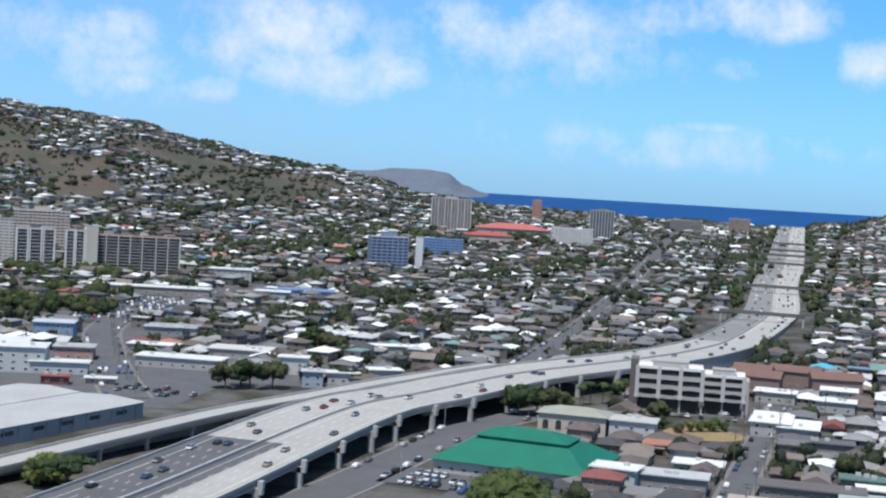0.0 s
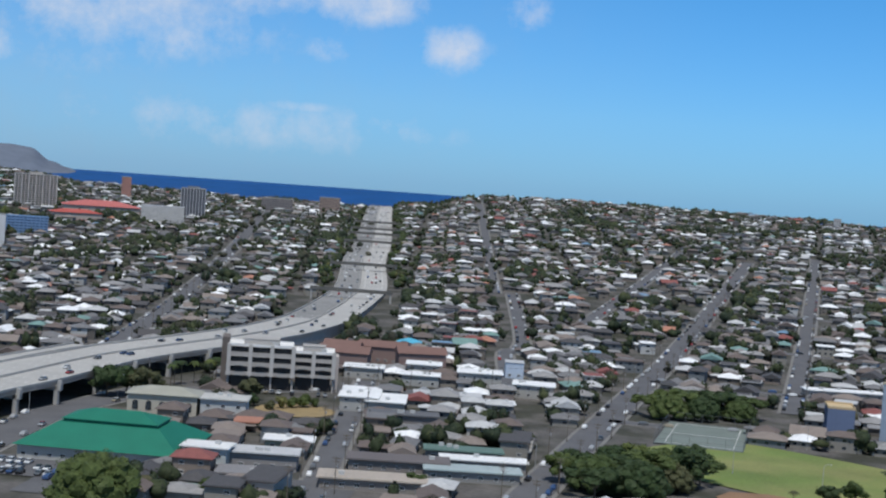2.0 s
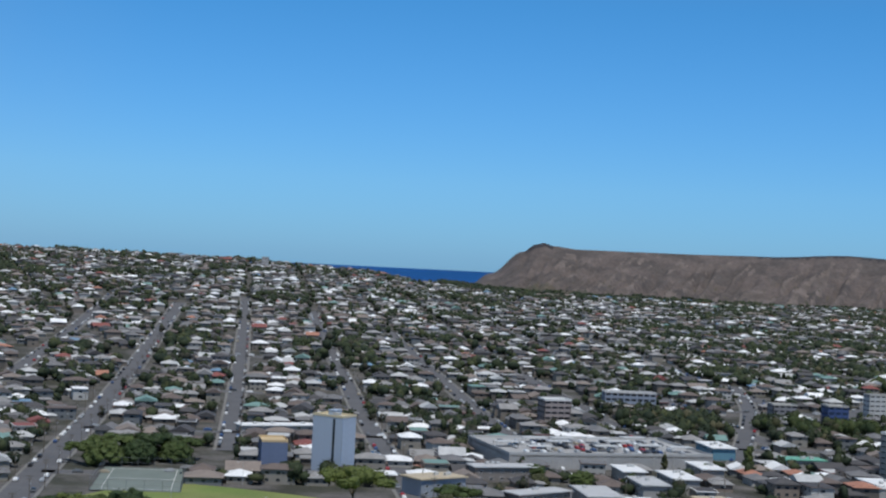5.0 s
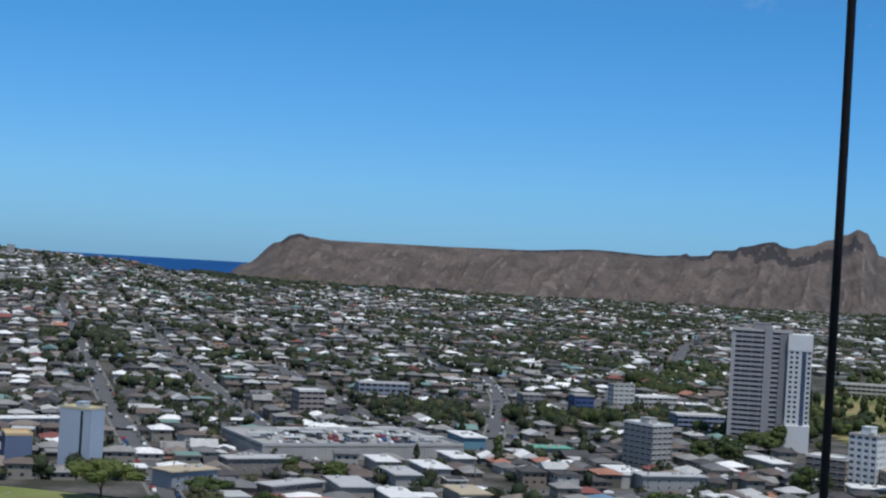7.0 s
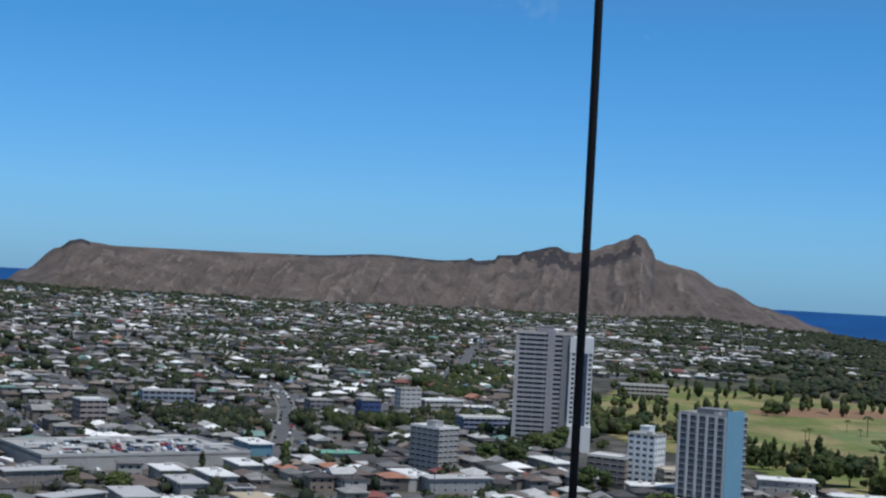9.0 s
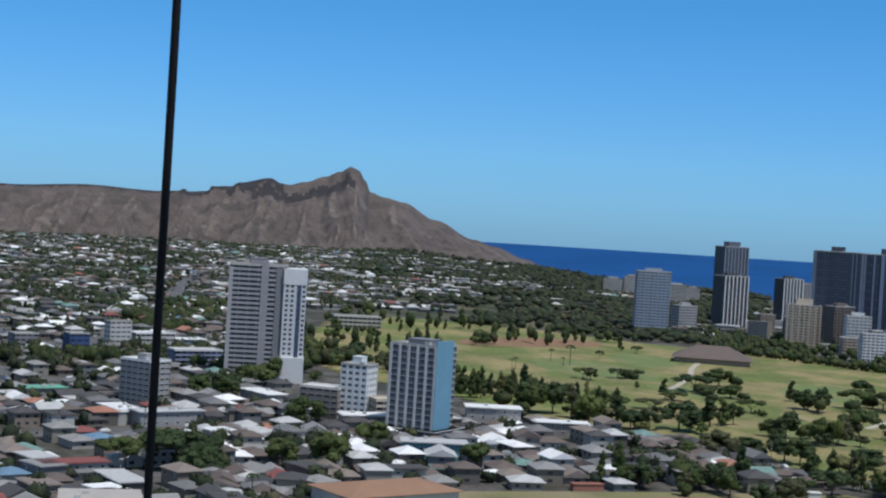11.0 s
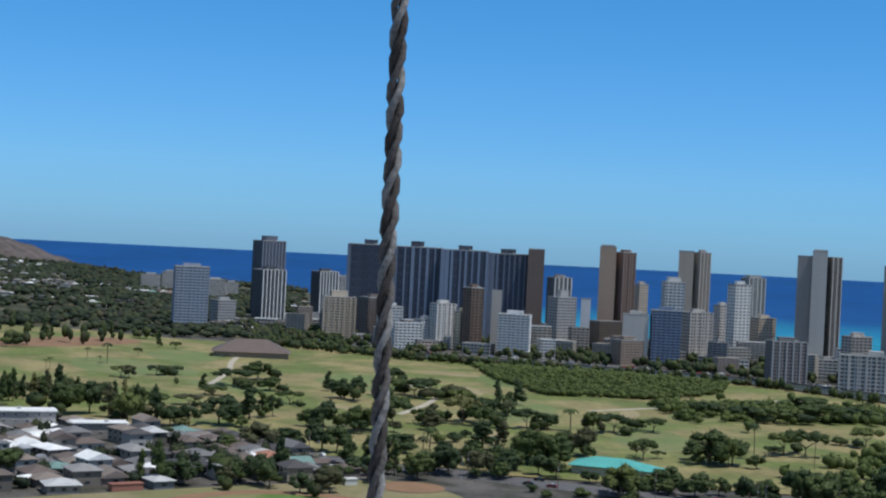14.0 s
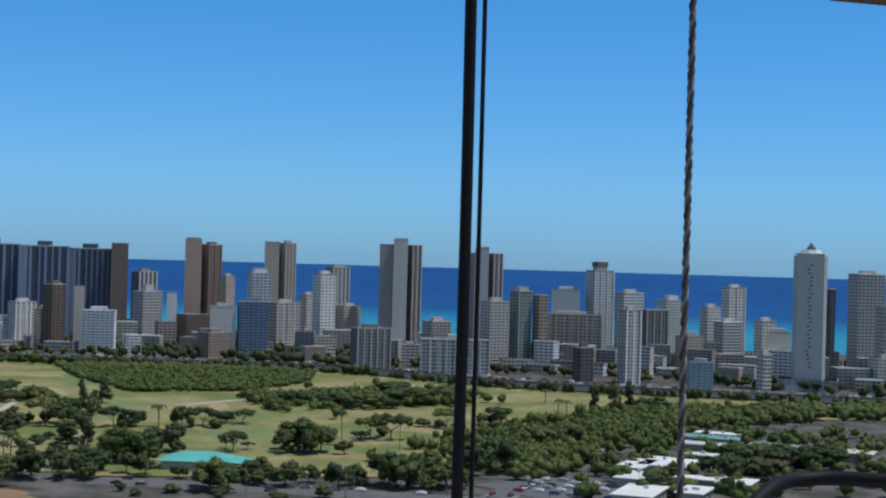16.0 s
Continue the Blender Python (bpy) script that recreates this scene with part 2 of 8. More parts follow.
# ---- small builders ----
def lerp_table(x, table):
    """Smooth value at x from a short table of (x, value)."""
    if x <= table[0][0]:
        return table[0][1]
    for (a, va), (b, vb) in zip(table, table[1:]):
        if x <= b:
            s = (x - a) / (b - a)
            return va + (vb - va) * s * s * (3 - 2 * s)
    return table[-1][1]


class Geo:
    """Vertices and faces with a material slot each, gathered for one mesh."""

    def __init__(self):
        self.v, self.f, self.m = [], [], []

    def quad(self, pts, slot=0):
        i = len(self.v)
        self.v.extend(pts)
        self.f.append(tuple(range(i, i + len(pts))))
        self.m.append(slot)

    def box(self, x0, y0, z0, x1, y1, z1, slot=0):
        i = len(self.v)
        self.v.extend([(x0, y0, z0), (x1, y0, z0), (x1, y1, z0), (x0, y1, z0), (x0, y0, z1), (x1, y0, z1), (x1, y1, z1), (x0, y1, z1)])
        for q in ((0, 3, 2, 1), (4, 5, 6, 7), (0, 1, 5, 4), (1, 2, 6, 5), (2, 3, 7, 6), (3, 0, 4, 7)):
            self.f.append(tuple(i + k for k in q))
            self.m.append(slot)

    def add(self, verts, faces, slot=0):
        i = len(self.v)
        self.v.extend(verts)
        for q in faces:
            self.f.append(tuple(i + k for k in q))
            self.m.append(slot)

    def tube(self, a, b, ra, rb, sides=6, slot=0):
        a, b = Vector(a), Vector(b)
        d = (b - a).normalized()
        u = d.orthogonal().normalized()
        w = d.cross(u)
        i = len(self.v)
        for p, r in ((a, ra), (b, rb)):
            for k in range(sides):
                t = 2 * math.pi * k / sides
                self.v.append(tuple(p + (u * math.cos(t) + w * math.sin(t)) * r))
        for k in range(sides):
            j = (k + 1) % sides
            self.f.append((i + k, i + j, i + sides + j, i + sides + k))
            self.m.append(slot)
        self.f.append(tuple(i + sides + k for k in range(sides)))
        self.m.append(slot)
        self.f.append(tuple(i + k for k in reversed(range(sides))))
        self.m.append(slot)

    def mesh(self, name, mats, smooth=False):
        me = bpy.data.meshes.new(name)
        me.from_pydata(self.v, [], self.f)
        for m in mats:
            me.materials.append(m)
        me.polygons.foreach_set("material_index", self.m)
        if smooth:
            me.polygons.foreach_set("use_smooth", [True] * len(self.f))
        me.update()
        return me


def part(name, geo, mats, parent=None, label="", at=None, smooth=False):
    """One mesh object, under a thing or a part when parent is given. geo: a Geo, or a mesh to share."""
    me = geo if isinstance(geo, bpy.types.Mesh) else geo.mesh(name, mats, smooth)
    ob = new(name, me)
    if parent is not None:
        ob.parent = parent
    if at is not None:
        ob.matrix_basis = at
    if label:
        ob["label"] = label
    return ob


# ---- the lie of the land ----
RIDGE = [(-180, 60), (-60, 330), (-30, 260), (-16.6, 183), (-14.5, 172), (-11.9, 160), (-9, 130), (-6.5, 110), (-4.6, 100), (-2.9, 86), (-0.9, 62), (2, 48), (7, 42),
         (12.5, 40), (15, 52), (17.5, 72), (21, 75), (25, 73), (29, 72), (31, 68), (34, 62), (37, 46), (40, 36), (48, 34), (57, 36), (64, 40), (68, 26), (74, 6), (80, 2), (180, 2)]
RIDGE_R = [(-60, 2900), (-16, 2700), (0, 2600), (14, 2600), (32, 2600), (40, 2950), (64, 3100), (72, 3000), (90, 2000), (180, 2000)]
FOOT = [(-8, 1300), (1, 1150), (8, 850), (180, 800)]  # where the rise begins
SHORE = [(-180, 6000), (-20, 6000), (-5, 4300), (10, 3600), (35, 3600), (40, 4200), (66, 4300), (69, 3700), (72, 3450), (76, 2900), (84, 2150), (92, 1800), (110, 1720), (180, 1700)]


def polar(x, y):
    return math.degrees(math.atan2(x, y)), math.hypot(x, y)


def ground_z(x, y):
    az, r = polar(x, y)
    zr, rr, shore = lerp_table(az, RIDGE), lerp_table(az, RIDGE_R), lerp_table(az, SHORE)
    r0 = lerp_table(az, FOOT)
    s = max(0.0, min(1.0, (r - r0) / (rr - r0)))
    z = zr * (0.5 * s + 0.5 * s * s * (3 - 2 * s)) + 0.8
    if az < 6:
        fold = noise.noise(Vector((x * 0.004, y * 0.0015, 3))) * 10 + noise.noise(Vector((x * 0.011, y * 0.004, 7))) * 4
        z += fold * s * (1 - s) * 4 * min(1, (6 - az) / 10)
    if r > rr:
        fall = max(0.0, min(1.0, (r - rr) / max(200, shore - rr)))
        z = 0.8 + (zr) * (1 - fall * fall * (3 - 2 * fall))
    if r > shore - 60:
        z = min(z, 0.8 - (r - shore + 60) * 0.05)
    return max(z, -12)


def on_ground(x, y, lift=0.0):
    return (x, y, ground_z(x, y) + lift)


def spline(pts, step=12.0):
    """Even points along a smooth curve through a few given ones."""
    out = []
    p = [pts[0]] + list(pts) + [pts[-1]]
    for i in range(1, len(p) - 2):
        a, b, c, d = (Vector(q) for q in p[i - 1:i + 3])
        n = max(1, int((c - b).length / step))
        for k in range(n):
            t = k / n
            out.append(0.5 * ((2 * b) + (c - a) * t + (2 * a - 5 * b + 4 * c - d) * t * t + (3 * b - a - 3 * c + d) * t ** 3))
    out.append(Vector(pts[-1]))
    return out


def side_of(path, i):
    d = path[min(i + 1, len(path) - 1)] - path[max(i - 1, 0)]
    return Vector((d.y, -d.x, 0)).normalized()


def ribbon(name, pts, width, material, lift=0.25, label="", category="road", step=15.0, drape=True, kind="structure"):
    """A road or strip laid on the ground along a curve."""
    path = spline([(*q, 0) if len(q) == 2 else q for q in pts], step)
    g = Geo()
    rows = []
    for i, q in enumerate(path):
        s = side_of(path, i)
        row = []
        for k in (-0.5, -0.17, 0.17, 0.5):
            p = q + s * width * k
            z = ground_z(p.x, p.y) + lift if drape else q.z
            row.append((p.x, p.y, z))
        rows.append(row)
    n = len(rows[0])
    verts = [v for r in rows for v in r] + [(v[0], v[1], v[2] - 0.6) for r in rows for v in (r[0], r[-1])]
    base = len(rows) * n
    faces = []
    for i in range(len(rows) - 1):
        for k in range(n - 1):
            faces.append((i * n + k, i * n + k + 1, (i + 1) * n + k + 1, (i + 1) * n + k)[::-1])
        faces.append((i * n, (i + 1) * n, base + 2 * i + 2, base + 2 * i)[::-1])
        faces.append((i * n + n - 1, (i + 1) * n + n - 1, base + 2 * i + 3, base + 2 * i + 1))
    g.add(verts, faces)
    return tagged(part(name, g, [material]), label, category, kind=kind)


def patch(name, centre, half, turn, material, lift, label, category, wob=0.0, cell=12.0, kind="structure"):
    """A rounded or straight-edged sheet on the ground."""
    g = Geo()
    nx, ny = max(2, int(2 * half[0] / cell)), max(2, int(2 * half[1] / cell))
    c, s = math.cos(radians(turn)), math.sin(radians(turn))
    vs = []
    for i in range(nx + 1):
        for j in range(ny + 1):
            u, v = (i / nx * 2 - 1), (j / ny * 2 - 1)
            if wob:
                e = max(abs(u), abs(v), 1e-6)
                rr = math.hypot(u, v)
                k = (e / rr) if rr > 1e-6 else 1
                k = 1 + (k - 1) * wob
                u, v = u * k, v * k
            x, y = u * half[0], v * half[1]
            X, Y = centre[0] + x * c + y * s, centre[1] - x * s + y * c
            vs.append(on_ground(X, Y, lift))
    fs = [(i * (ny + 1) + j, (i + 1) * (ny + 1) + j, (i + 1) * (ny + 1) + j + 1, i * (ny + 1) + j + 1) for i in range(nx) for j in range(ny)]
    g.add(vs, fs)
    return tagged(part(name, g, [material]), label, category, kind=kind)
# ---- ground, sea, hills ----
def make_ground():
    g = Geo()
    radii = [0.0, 40, 90, 150]
    while radii[-1] < 4900:
        radii.append(radii[-1] * 1.022 + 4)
    radii[-1] = 4940
    azs = []
    a = -180.0
    while a < 180:
        azs.append(a)
        a += 0.5 if -24 <= a < 74 else 2.0
    n = len(azs)
    for r in radii:
        for a in azs:
            x, y = r * math.sin(radians(a)), r * math.cos(radians(a))
            g.v.append(on_ground(x, y))
    for i in range(len(radii) - 1):
        for k in range(n):
            j = (k + 1) % n
            g.f.append((i * n + k, (i + 1) * n + k, (i + 1) * n + j, i * n + j)[::-1])
            a, r = azs[k], radii[i]
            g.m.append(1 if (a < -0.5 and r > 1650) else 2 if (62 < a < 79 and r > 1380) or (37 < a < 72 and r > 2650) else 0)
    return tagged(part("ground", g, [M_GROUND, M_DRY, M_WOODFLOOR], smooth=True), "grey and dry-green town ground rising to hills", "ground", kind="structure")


make_ground()


def make_sea():
    g = Geo()
    radii = [1500, 1900, 2400, 3000, 3400, 3700, 3900, 4100, 4300, 4500, 4700, 4960]
    azs = [-12 + 1.5 * i for i in range(110)]
    for r in radii:
        # far water climbs to where the true horizon lies for this eye height
        z = 0 if r < 3700 else 56 * ((r - 3700) / 1260)
        for a in azs:
            g.v.append((r * math.sin(radians(a)), r * math.cos(radians(a)), z))
    n = len(azs)
    for i in range(len(radii) - 1):
        for k in range(n - 1):
            g.f.append((i * n + k, i * n + k + 1, (i + 1) * n + k + 1, (i + 1) * n + k)[::-1])
            g.m.append(0)
    m = mat("sea_water", (0.012, 0.075, 0.22), 0.5, var=0.25, scale=0.004, fine=0.03, spec=0.06)
    n_, l_ = m.node_tree.nodes, m.node_tree.links
    # shallow reef water near the beach is turquoise
    co = n_.new("ShaderNodeTexCoord")
    ln = n_.new("ShaderNodeVectorMath")
    ln.operation = "LENGTH"
    l_.new(co.outputs["Object"], ln.inputs[0])
    wob = n_.new("ShaderNodeTexNoise")
    wob.inputs["Scale"].default_value = 0.004
    l_.new(co.outputs["Object"], wob.inputs["Vector"])
    ad = n_.new("ShaderNodeMath")
    ad.operation = "MULTIPLY_ADD"
    ad.inputs[1].default_value = 500
    l_.new(wob.outputs["Fac"], ad.inputs[0])
    l_.new(ln.outputs["Value"], ad.inputs[2])
    rg = n_.new("ShaderNodeMapRange")
    rg.inputs["From Min"].default_value, rg.inputs["From Max"].default_value = 2250, 3000
    l_.new(ad.outputs[0], rg.inputs["Value"])
    mx = n_.new("ShaderNodeMix")
    mx.data_type = "RGBA"
    mx.inputs[6].default_value, mx.inputs[7].default_value = (0.022, 0.25, 0.37, 1), (0.009, 0.068, 0.225, 1)
    l_.new(rg.outputs[0], mx.inputs[0])
    sc = [q for q in n_ if q.bl_idname == "ShaderNodeVectorMath" and q.operation == "SCALE"][0]
    l_.new(mx.outputs[2], sc.inputs[0])
    return tagged(part("water", g, [m], smooth=True), "deep blue ocean with turquoise shallows off the beach", "sea", kind="structure")


make_sea()

# crater: the rim's height by bearing, and how far off the rim stands
RIM = [(38.2, 38), (39.0, 66), (40.2, 118), (40.7, 136), (41.0, 140), (41.4, 134), (42.3, 129), (45.9, 130), (49.4, 133), (52.3, 143), (54.6, 138), (55.5, 142), (55.72, 148), (55.87, 142), (56.6, 146), (56.72, 158), (57.46, 161),
       (57.75, 171), (58.96, 186), (59.33, 176), (59.62, 174), (60.27, 184), (60.97, 200), (61.54, 215), (61.96, 229), (62.25, 222), (62.53, 197), (62.75, 170), (63.3, 160), (64.0, 151), (65.3, 112), (66.8, 70), (67.6, 56), (68.8, 30), (69.6, 14)]
RIM_R = [(38, 3350), (54, 3400), (58, 3500), (62, 3640), (66, 3700), (70, 3700)]


def make_crater():
    g = Geo()
    azs = [37.6 + 0.08 * i for i in range(405)]
    rows = 64
    n = rows + 14
    ribs = []
    for a in azs:
        rim, rr = lerp_table(a, RIM), lerp_table(a, RIM_R)
        foot = 2880 + 60 * math.sin(a * 0.7) + max(0, (a - 62)) * 45
        base = ground_z(foot * math.sin(radians(a)), foot * math.cos(radians(a))) - 6
        tall = min(1, (rim - base) / 110)
        for k in range(n):
            if k > rows:
                r = rr + (k - rows) * 18
                z = rim - (k - rows) * 9 + noise.noise(Vector((a * 6, k * 0.3, 3))) * 3
                ribs.append(0)
            else:
                s = k / rows
                r = foot + (rr - foot) * s
                z = base + (rim - base) * (0.42 * s + 0.58 * s ** 1.8)
                # spurs and gullies fan out from the peak down the slope
                fan = max(-1.6, min(2.2, (a - 60.5) * 0.3)) * (1 - s)
                wa = a - fan + 0.35 * noise.noise(Vector((a * 0.9, s * 2.2, 2)))
                spur = 1 - abs(noise.noise(Vector((wa * 1.15, s * 0.6, 5)))) * 2.2
                fine = 1 - abs(noise.noise(Vector((wa * 3.0, s * 1.3, 9)))) * 2.2
                rough = noise.noise(Vector((wa * 6, s * 8, 1))) * 6 + noise.noise(Vector((wa * 13, s * 17, 6))) * 5 + noise.noise(Vector((a * 29, s * 36, 3))) * 2.5
                mid = math.sin(math.pi * min(1, s * 1.02) ** 0.75)
                z += ((spur - 0.7) * 21 + (fine - 0.6) * 11) * tall * mid * 0.8 + rough * tall * min(1, s * 4) * (1 - s ** 8)
                # a bench below the highest crest, with a cliff above it
                if 56 < a < 63.2:
                    w = min(1, (a - 56) / 0.8) * min(1, (63.2 - a) / 0.5)
                    step = 0.88 + 0.02 * noise.noise(Vector((a * 2.2, 1, 1)))
                    if s > step - 0.14:
                        f = min(1.0, (s - step + 0.14) / 0.14) if s < step else max(0.0, 1 - (s - step) / 0.07) ** 0.5
                        z -= 15 * f * w
                ribs.append(0.55 * spur + 0.45 * fine + 0.5 * noise.noise(Vector((wa * 4, s * 6, 12))))
            g.v.append((r * math.sin(radians(a)), r * math.cos(radians(a)), z))
    for i in range(len(azs) - 1):
        a = azs[i]
        for k in range(n - 1):
            g.f.append((i * n + k, i * n + k + 1, (i + 1) * n + k + 1, (i + 1) * n + k)[::-1])
            s, q = k / rows, ribs[i * n + k]
            ragged = noise.noise(Vector((a * 4, s * 6, 4)))
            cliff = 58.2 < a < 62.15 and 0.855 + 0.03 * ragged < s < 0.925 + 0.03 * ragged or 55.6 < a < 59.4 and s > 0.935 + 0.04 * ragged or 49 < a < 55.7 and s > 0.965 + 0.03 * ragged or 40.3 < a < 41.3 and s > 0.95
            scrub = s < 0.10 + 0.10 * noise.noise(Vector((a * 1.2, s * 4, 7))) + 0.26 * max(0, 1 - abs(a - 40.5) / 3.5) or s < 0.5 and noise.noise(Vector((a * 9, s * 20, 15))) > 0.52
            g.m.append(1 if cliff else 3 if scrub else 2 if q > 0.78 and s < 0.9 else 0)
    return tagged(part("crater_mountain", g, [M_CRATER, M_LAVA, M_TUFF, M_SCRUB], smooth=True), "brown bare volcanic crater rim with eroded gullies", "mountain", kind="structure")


make_crater()


def make_far_cape():
    g = Geo()
    azs = [-6.5 + 0.12 * i for i in range(72)]
    prof = [(-6.5, 40), (-4.4, 100), (-2.9, 108), (-1.8, 121), (-0.6, 122), (0.1, 116), (0.9, 77), (1.5, 60), (2.0, 46)]
    for a in azs:
        top = lerp_table(a, prof)
        for k in range(8):
            r = 4560 + k * 40
            z = 20 + (top - 20) * (k / 7) ** 0.7 + noise.noise(Vector((a * 3, k * 0.5, 4))) * 3 * (k < 7)
            g.v.append((r * math.sin(radians(a)), r * math.cos(radians(a)), z))
    for i in range(len(azs) - 1):
        for k in range(7):
            g.f.append((i * 8 + k, i * 8 + k + 1, (i + 1) * 8 + k + 1, (i + 1) * 8 + k)[::-1])
            g.m.append(0)
    # the blue-grey base colour includes the haze of the distance
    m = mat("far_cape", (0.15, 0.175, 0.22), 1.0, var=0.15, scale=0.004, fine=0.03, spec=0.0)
    return tagged(part("backdrop", g, [m], smooth=True), "headland painted hazy blue-grey on the horizon", "headland", kind="structure")


make_far_cape()
# ---- freeway ----
def place(az, r, z=None):
    x, y = r * math.sin(radians(az)), r * math.cos(radians(az))
    return Vector((x, y, ground_z(x, y) if z is None else z))


FWY = [(-125, 255, 7.0), (-100, 310, 7.5), (-74, 388, 8.2), (-31, 536, 9.5), (-2, 590, 9.8), (36, 660, 10), (76, 714, 9.9), (113, 766, 9.4), (146, 828, 8.0), (182, 918, 5.8), (232, 1060, 7.0), (262, 1160, 9.0), (321, 1415, 0), (377, 1627, 0), (537, 2290, 0), (614, 2600, 0)]
FWY = [(x, y, z if z else ground_z(x, y) + 0.9) for x, y, z in FWY]
fwy_path = spline(FWY, 10.0)
for i, p in enumerate(fwy_path):
    if p.y > 1180:
        s = side_of(fwy_path, i)
        p.z = max(ground_z(p.x + s.x * o, p.y + s.y * o) for o in (-20, 0, 20)) + 0.8
fwy_xy = [(p.x, p.y) for p in fwy_path]
RAMP = [(-168, 336, 3.6), (-150, 374, 4.4), (-123, 429, 5.4), (-99, 480, 6.4), (-73, 531, 7.6), (-45, 574, 8.8), (-19, 617, 9.6), (10, 662, 9.95), (30, 696, 10.0)]
ramp_path = spline(RAMP, 8.0)


def near_path(x, y, path, d):
    return any((px - x) ** 2 + (py - y) ** 2 < d * d for px, py in path)


def profile_strip(path, prof, rows=None):
    """Sweep a cross-section [(offset, height)...] along a path."""
    g = Geo()
    n = len(prof)
    for i, q in enumerate(path):
        s = side_of(path, i)
        for o, h in prof:
            g.v.append((q.x + s.x * o, q.y + s.y * o, q.z + h))
    for i in range(len(path) - 1):
        for k in range(n - 1):
            g.f.append((i * n + k, i * n + k + 1, (i + 1) * n + k + 1, (i + 1) * n + k))
            g.m.append(0)
    return g


def make_freeway():
    fw = tagged(part("freeway", profile_strip(fwy_path, [(-20.5, -1.5), (-20.5, 0), (20.5, 0), (20.5, -1.5), (-20.5, -1.5)]), [M_ROAD]),
                "pale concrete elevated freeway climbing towards the hill", "freeway", kind="structure")
    for o in (-20.5, -0.4, 20.1):
        part("parapet", profile_strip(fwy_path, [(o, -1.2 if abs(o) > 1 else 0), (o, 0.95), (o + 0.4, 0.95), (o + 0.4, -1.2 if abs(o) > 1 else 0)]), [M_CONC], fw)
    # darker asphalt on the near approach
    k = [i for i, p in enumerate(fwy_path) if p.y < 470]
    sub = fwy_path[:k[-1] + 1]
    part("asphalt_overlay", profile_strip(sub, [(-20, 0.02), (6.5, 0.02)]), [M_ASPHALT], fw)
    lines = Geo()
    for o in (-16.5, -13, -9.5, -6, -2.5, 2.5, 6, 9.5, 13, 16.5):
        acc = 0.0
        for i in range(len(fwy_path) - 1):
            a, b = fwy_path[i], fwy_path[i + 1]
            s = side_of(fwy_path, i)
            edge = abs(o) in (2.5, 16.5)
            c = a + (b - a) * (1.0 if edge else 0.32)
            for q in ((a, c),):
                w = s * 0.11
                p0, p1 = q[0] + s * o, q[1] + s * o
                lines.quad([tuple(p0 - w + Vector((0, 0, 0.03))), tuple(p0 + w + Vector((0, 0, 0.03))), tuple(p1 + w + Vector((0, 0, 0.03))), tuple(p1 - w + Vector((0, 0, 0.03)))])
    tagged(part("lane_lines", lines, [M_LINE], fw), kind="stuff")
    pier = Geo()
    pier.box(-0.9, -0.7, -14, 0.9, 0.7, -1.5)
    pier.box(-0.7, -0.9, -14, 0.7, 0.9, -1.5)
    pier_me = pier.mesh("pier", [M_CONC])
    beam = Geo()
    beam.box(-22.6, -0.9, -3.2, 22.6, 0.9, -1.45)
    beam.box(21.2, -0.8, -1.5, 22.8, 0.8, 0.6)
    beam_me = beam.mesh("cross_beam", [M_CONC])
    last = -99
    for i, p in enumerate(fwy_path):
        if not (410 < p.y < 770) or i - last < 3:
            continue
        last = i
        s = side_of(fwy_path, i)
        rz = math.degrees(math.atan2(s.y, s.x))
        beam_ob = part("cross_beam", beam_me, None, fw, at=pose(p.x, p.y, p.z, 0, 0, rz))
        for o in (-17, 0, 20.6):
            part("pier", pier_me, None, beam_ob, at=pose(o, 0, 0))
    rp = tagged(part("ramp", profile_strip(ramp_path, [(-5.5, -1.2), (-5.5, 0), (5.5, 0), (5.5, -1.2), (-5.5, -1.2)]), [M_ROAD]),
                "pale concrete on-ramp joining the freeway", "ramp", kind="structure")
    for o in (-5.5, 5.1):
        part("parapet", profile_strip(ramp_path, [(o, -1.0), (o, 0.9), (o + 0.4, 0.9), (o + 0.4, -1.0)]), [M_CONC], rp)
    part("retaining_wall", profile_strip(ramp_path, [(-2.2, -9), (-2.2, -1.0), (-3.0, -1.0), (-3.0, -9)]), [M_CONC], rp)
    post = Geo()
    post.box(-0.55, -0.45, -9, 0.55, 0.45, -1.1)
    post.box(-1.2, -0.45, -1.9, 1.2, 0.45, -1.1)
    post_me = post.mesh("pier", [M_CONC])
    for i in range(2, len(ramp_path) - 6, 3):
        q, sd = ramp_path[i], side_of(ramp_path, i)
        part("pier", post_me, None, rp, at=pose(q.x + sd.x * 4.2, q.y + sd.y * 4.2, q.z, 0, 0, math.degrees(math.atan2(sd.y, sd.x))))
    far = [q for q in fwy_path if q.y > 900]
    part("asphalt_overlay", profile_strip(far, [(-20, 0.03), (-1.2, 0.03)]), [mat("worn_asphalt", (0.25, 0.245, 0.235), 0.9, var=0.2, scale=0.06, fine=0.9)], fw)
    low = [q for q in fwy_path if 765 < q.y < 1300]
    for o in (-20.3, 19.6):
        part("retaining_wall", profile_strip(low, [(o, -9), (o, -1.3), (o + 0.7, -1.3), (o + 0.7, -9)]), [M_CONC], fw)
    # concrete darkened to stand for the shade on the bridge sides
    paint_shaded = mat("shade_toned_concrete", (0.13, 0.125, 0.115), 0.9, var=0.2, scale=0.2, fine=2)
    # bridges over the far freeway
    for r, z, w in ((1090, 6.5, 3), (1330, 6.5, 6), (1620, 6.2, 5), (1740, 6.4, 9), (1830, 6.2, 5), (1960, 6.5, 10)):
        i = min(range(len(fwy_path)), key=lambda j: abs(math.hypot(fwy_path[j].x, fwy_path[j].y) - r))
        p, s = fwy_path[i], side_of(fwy_path, i)
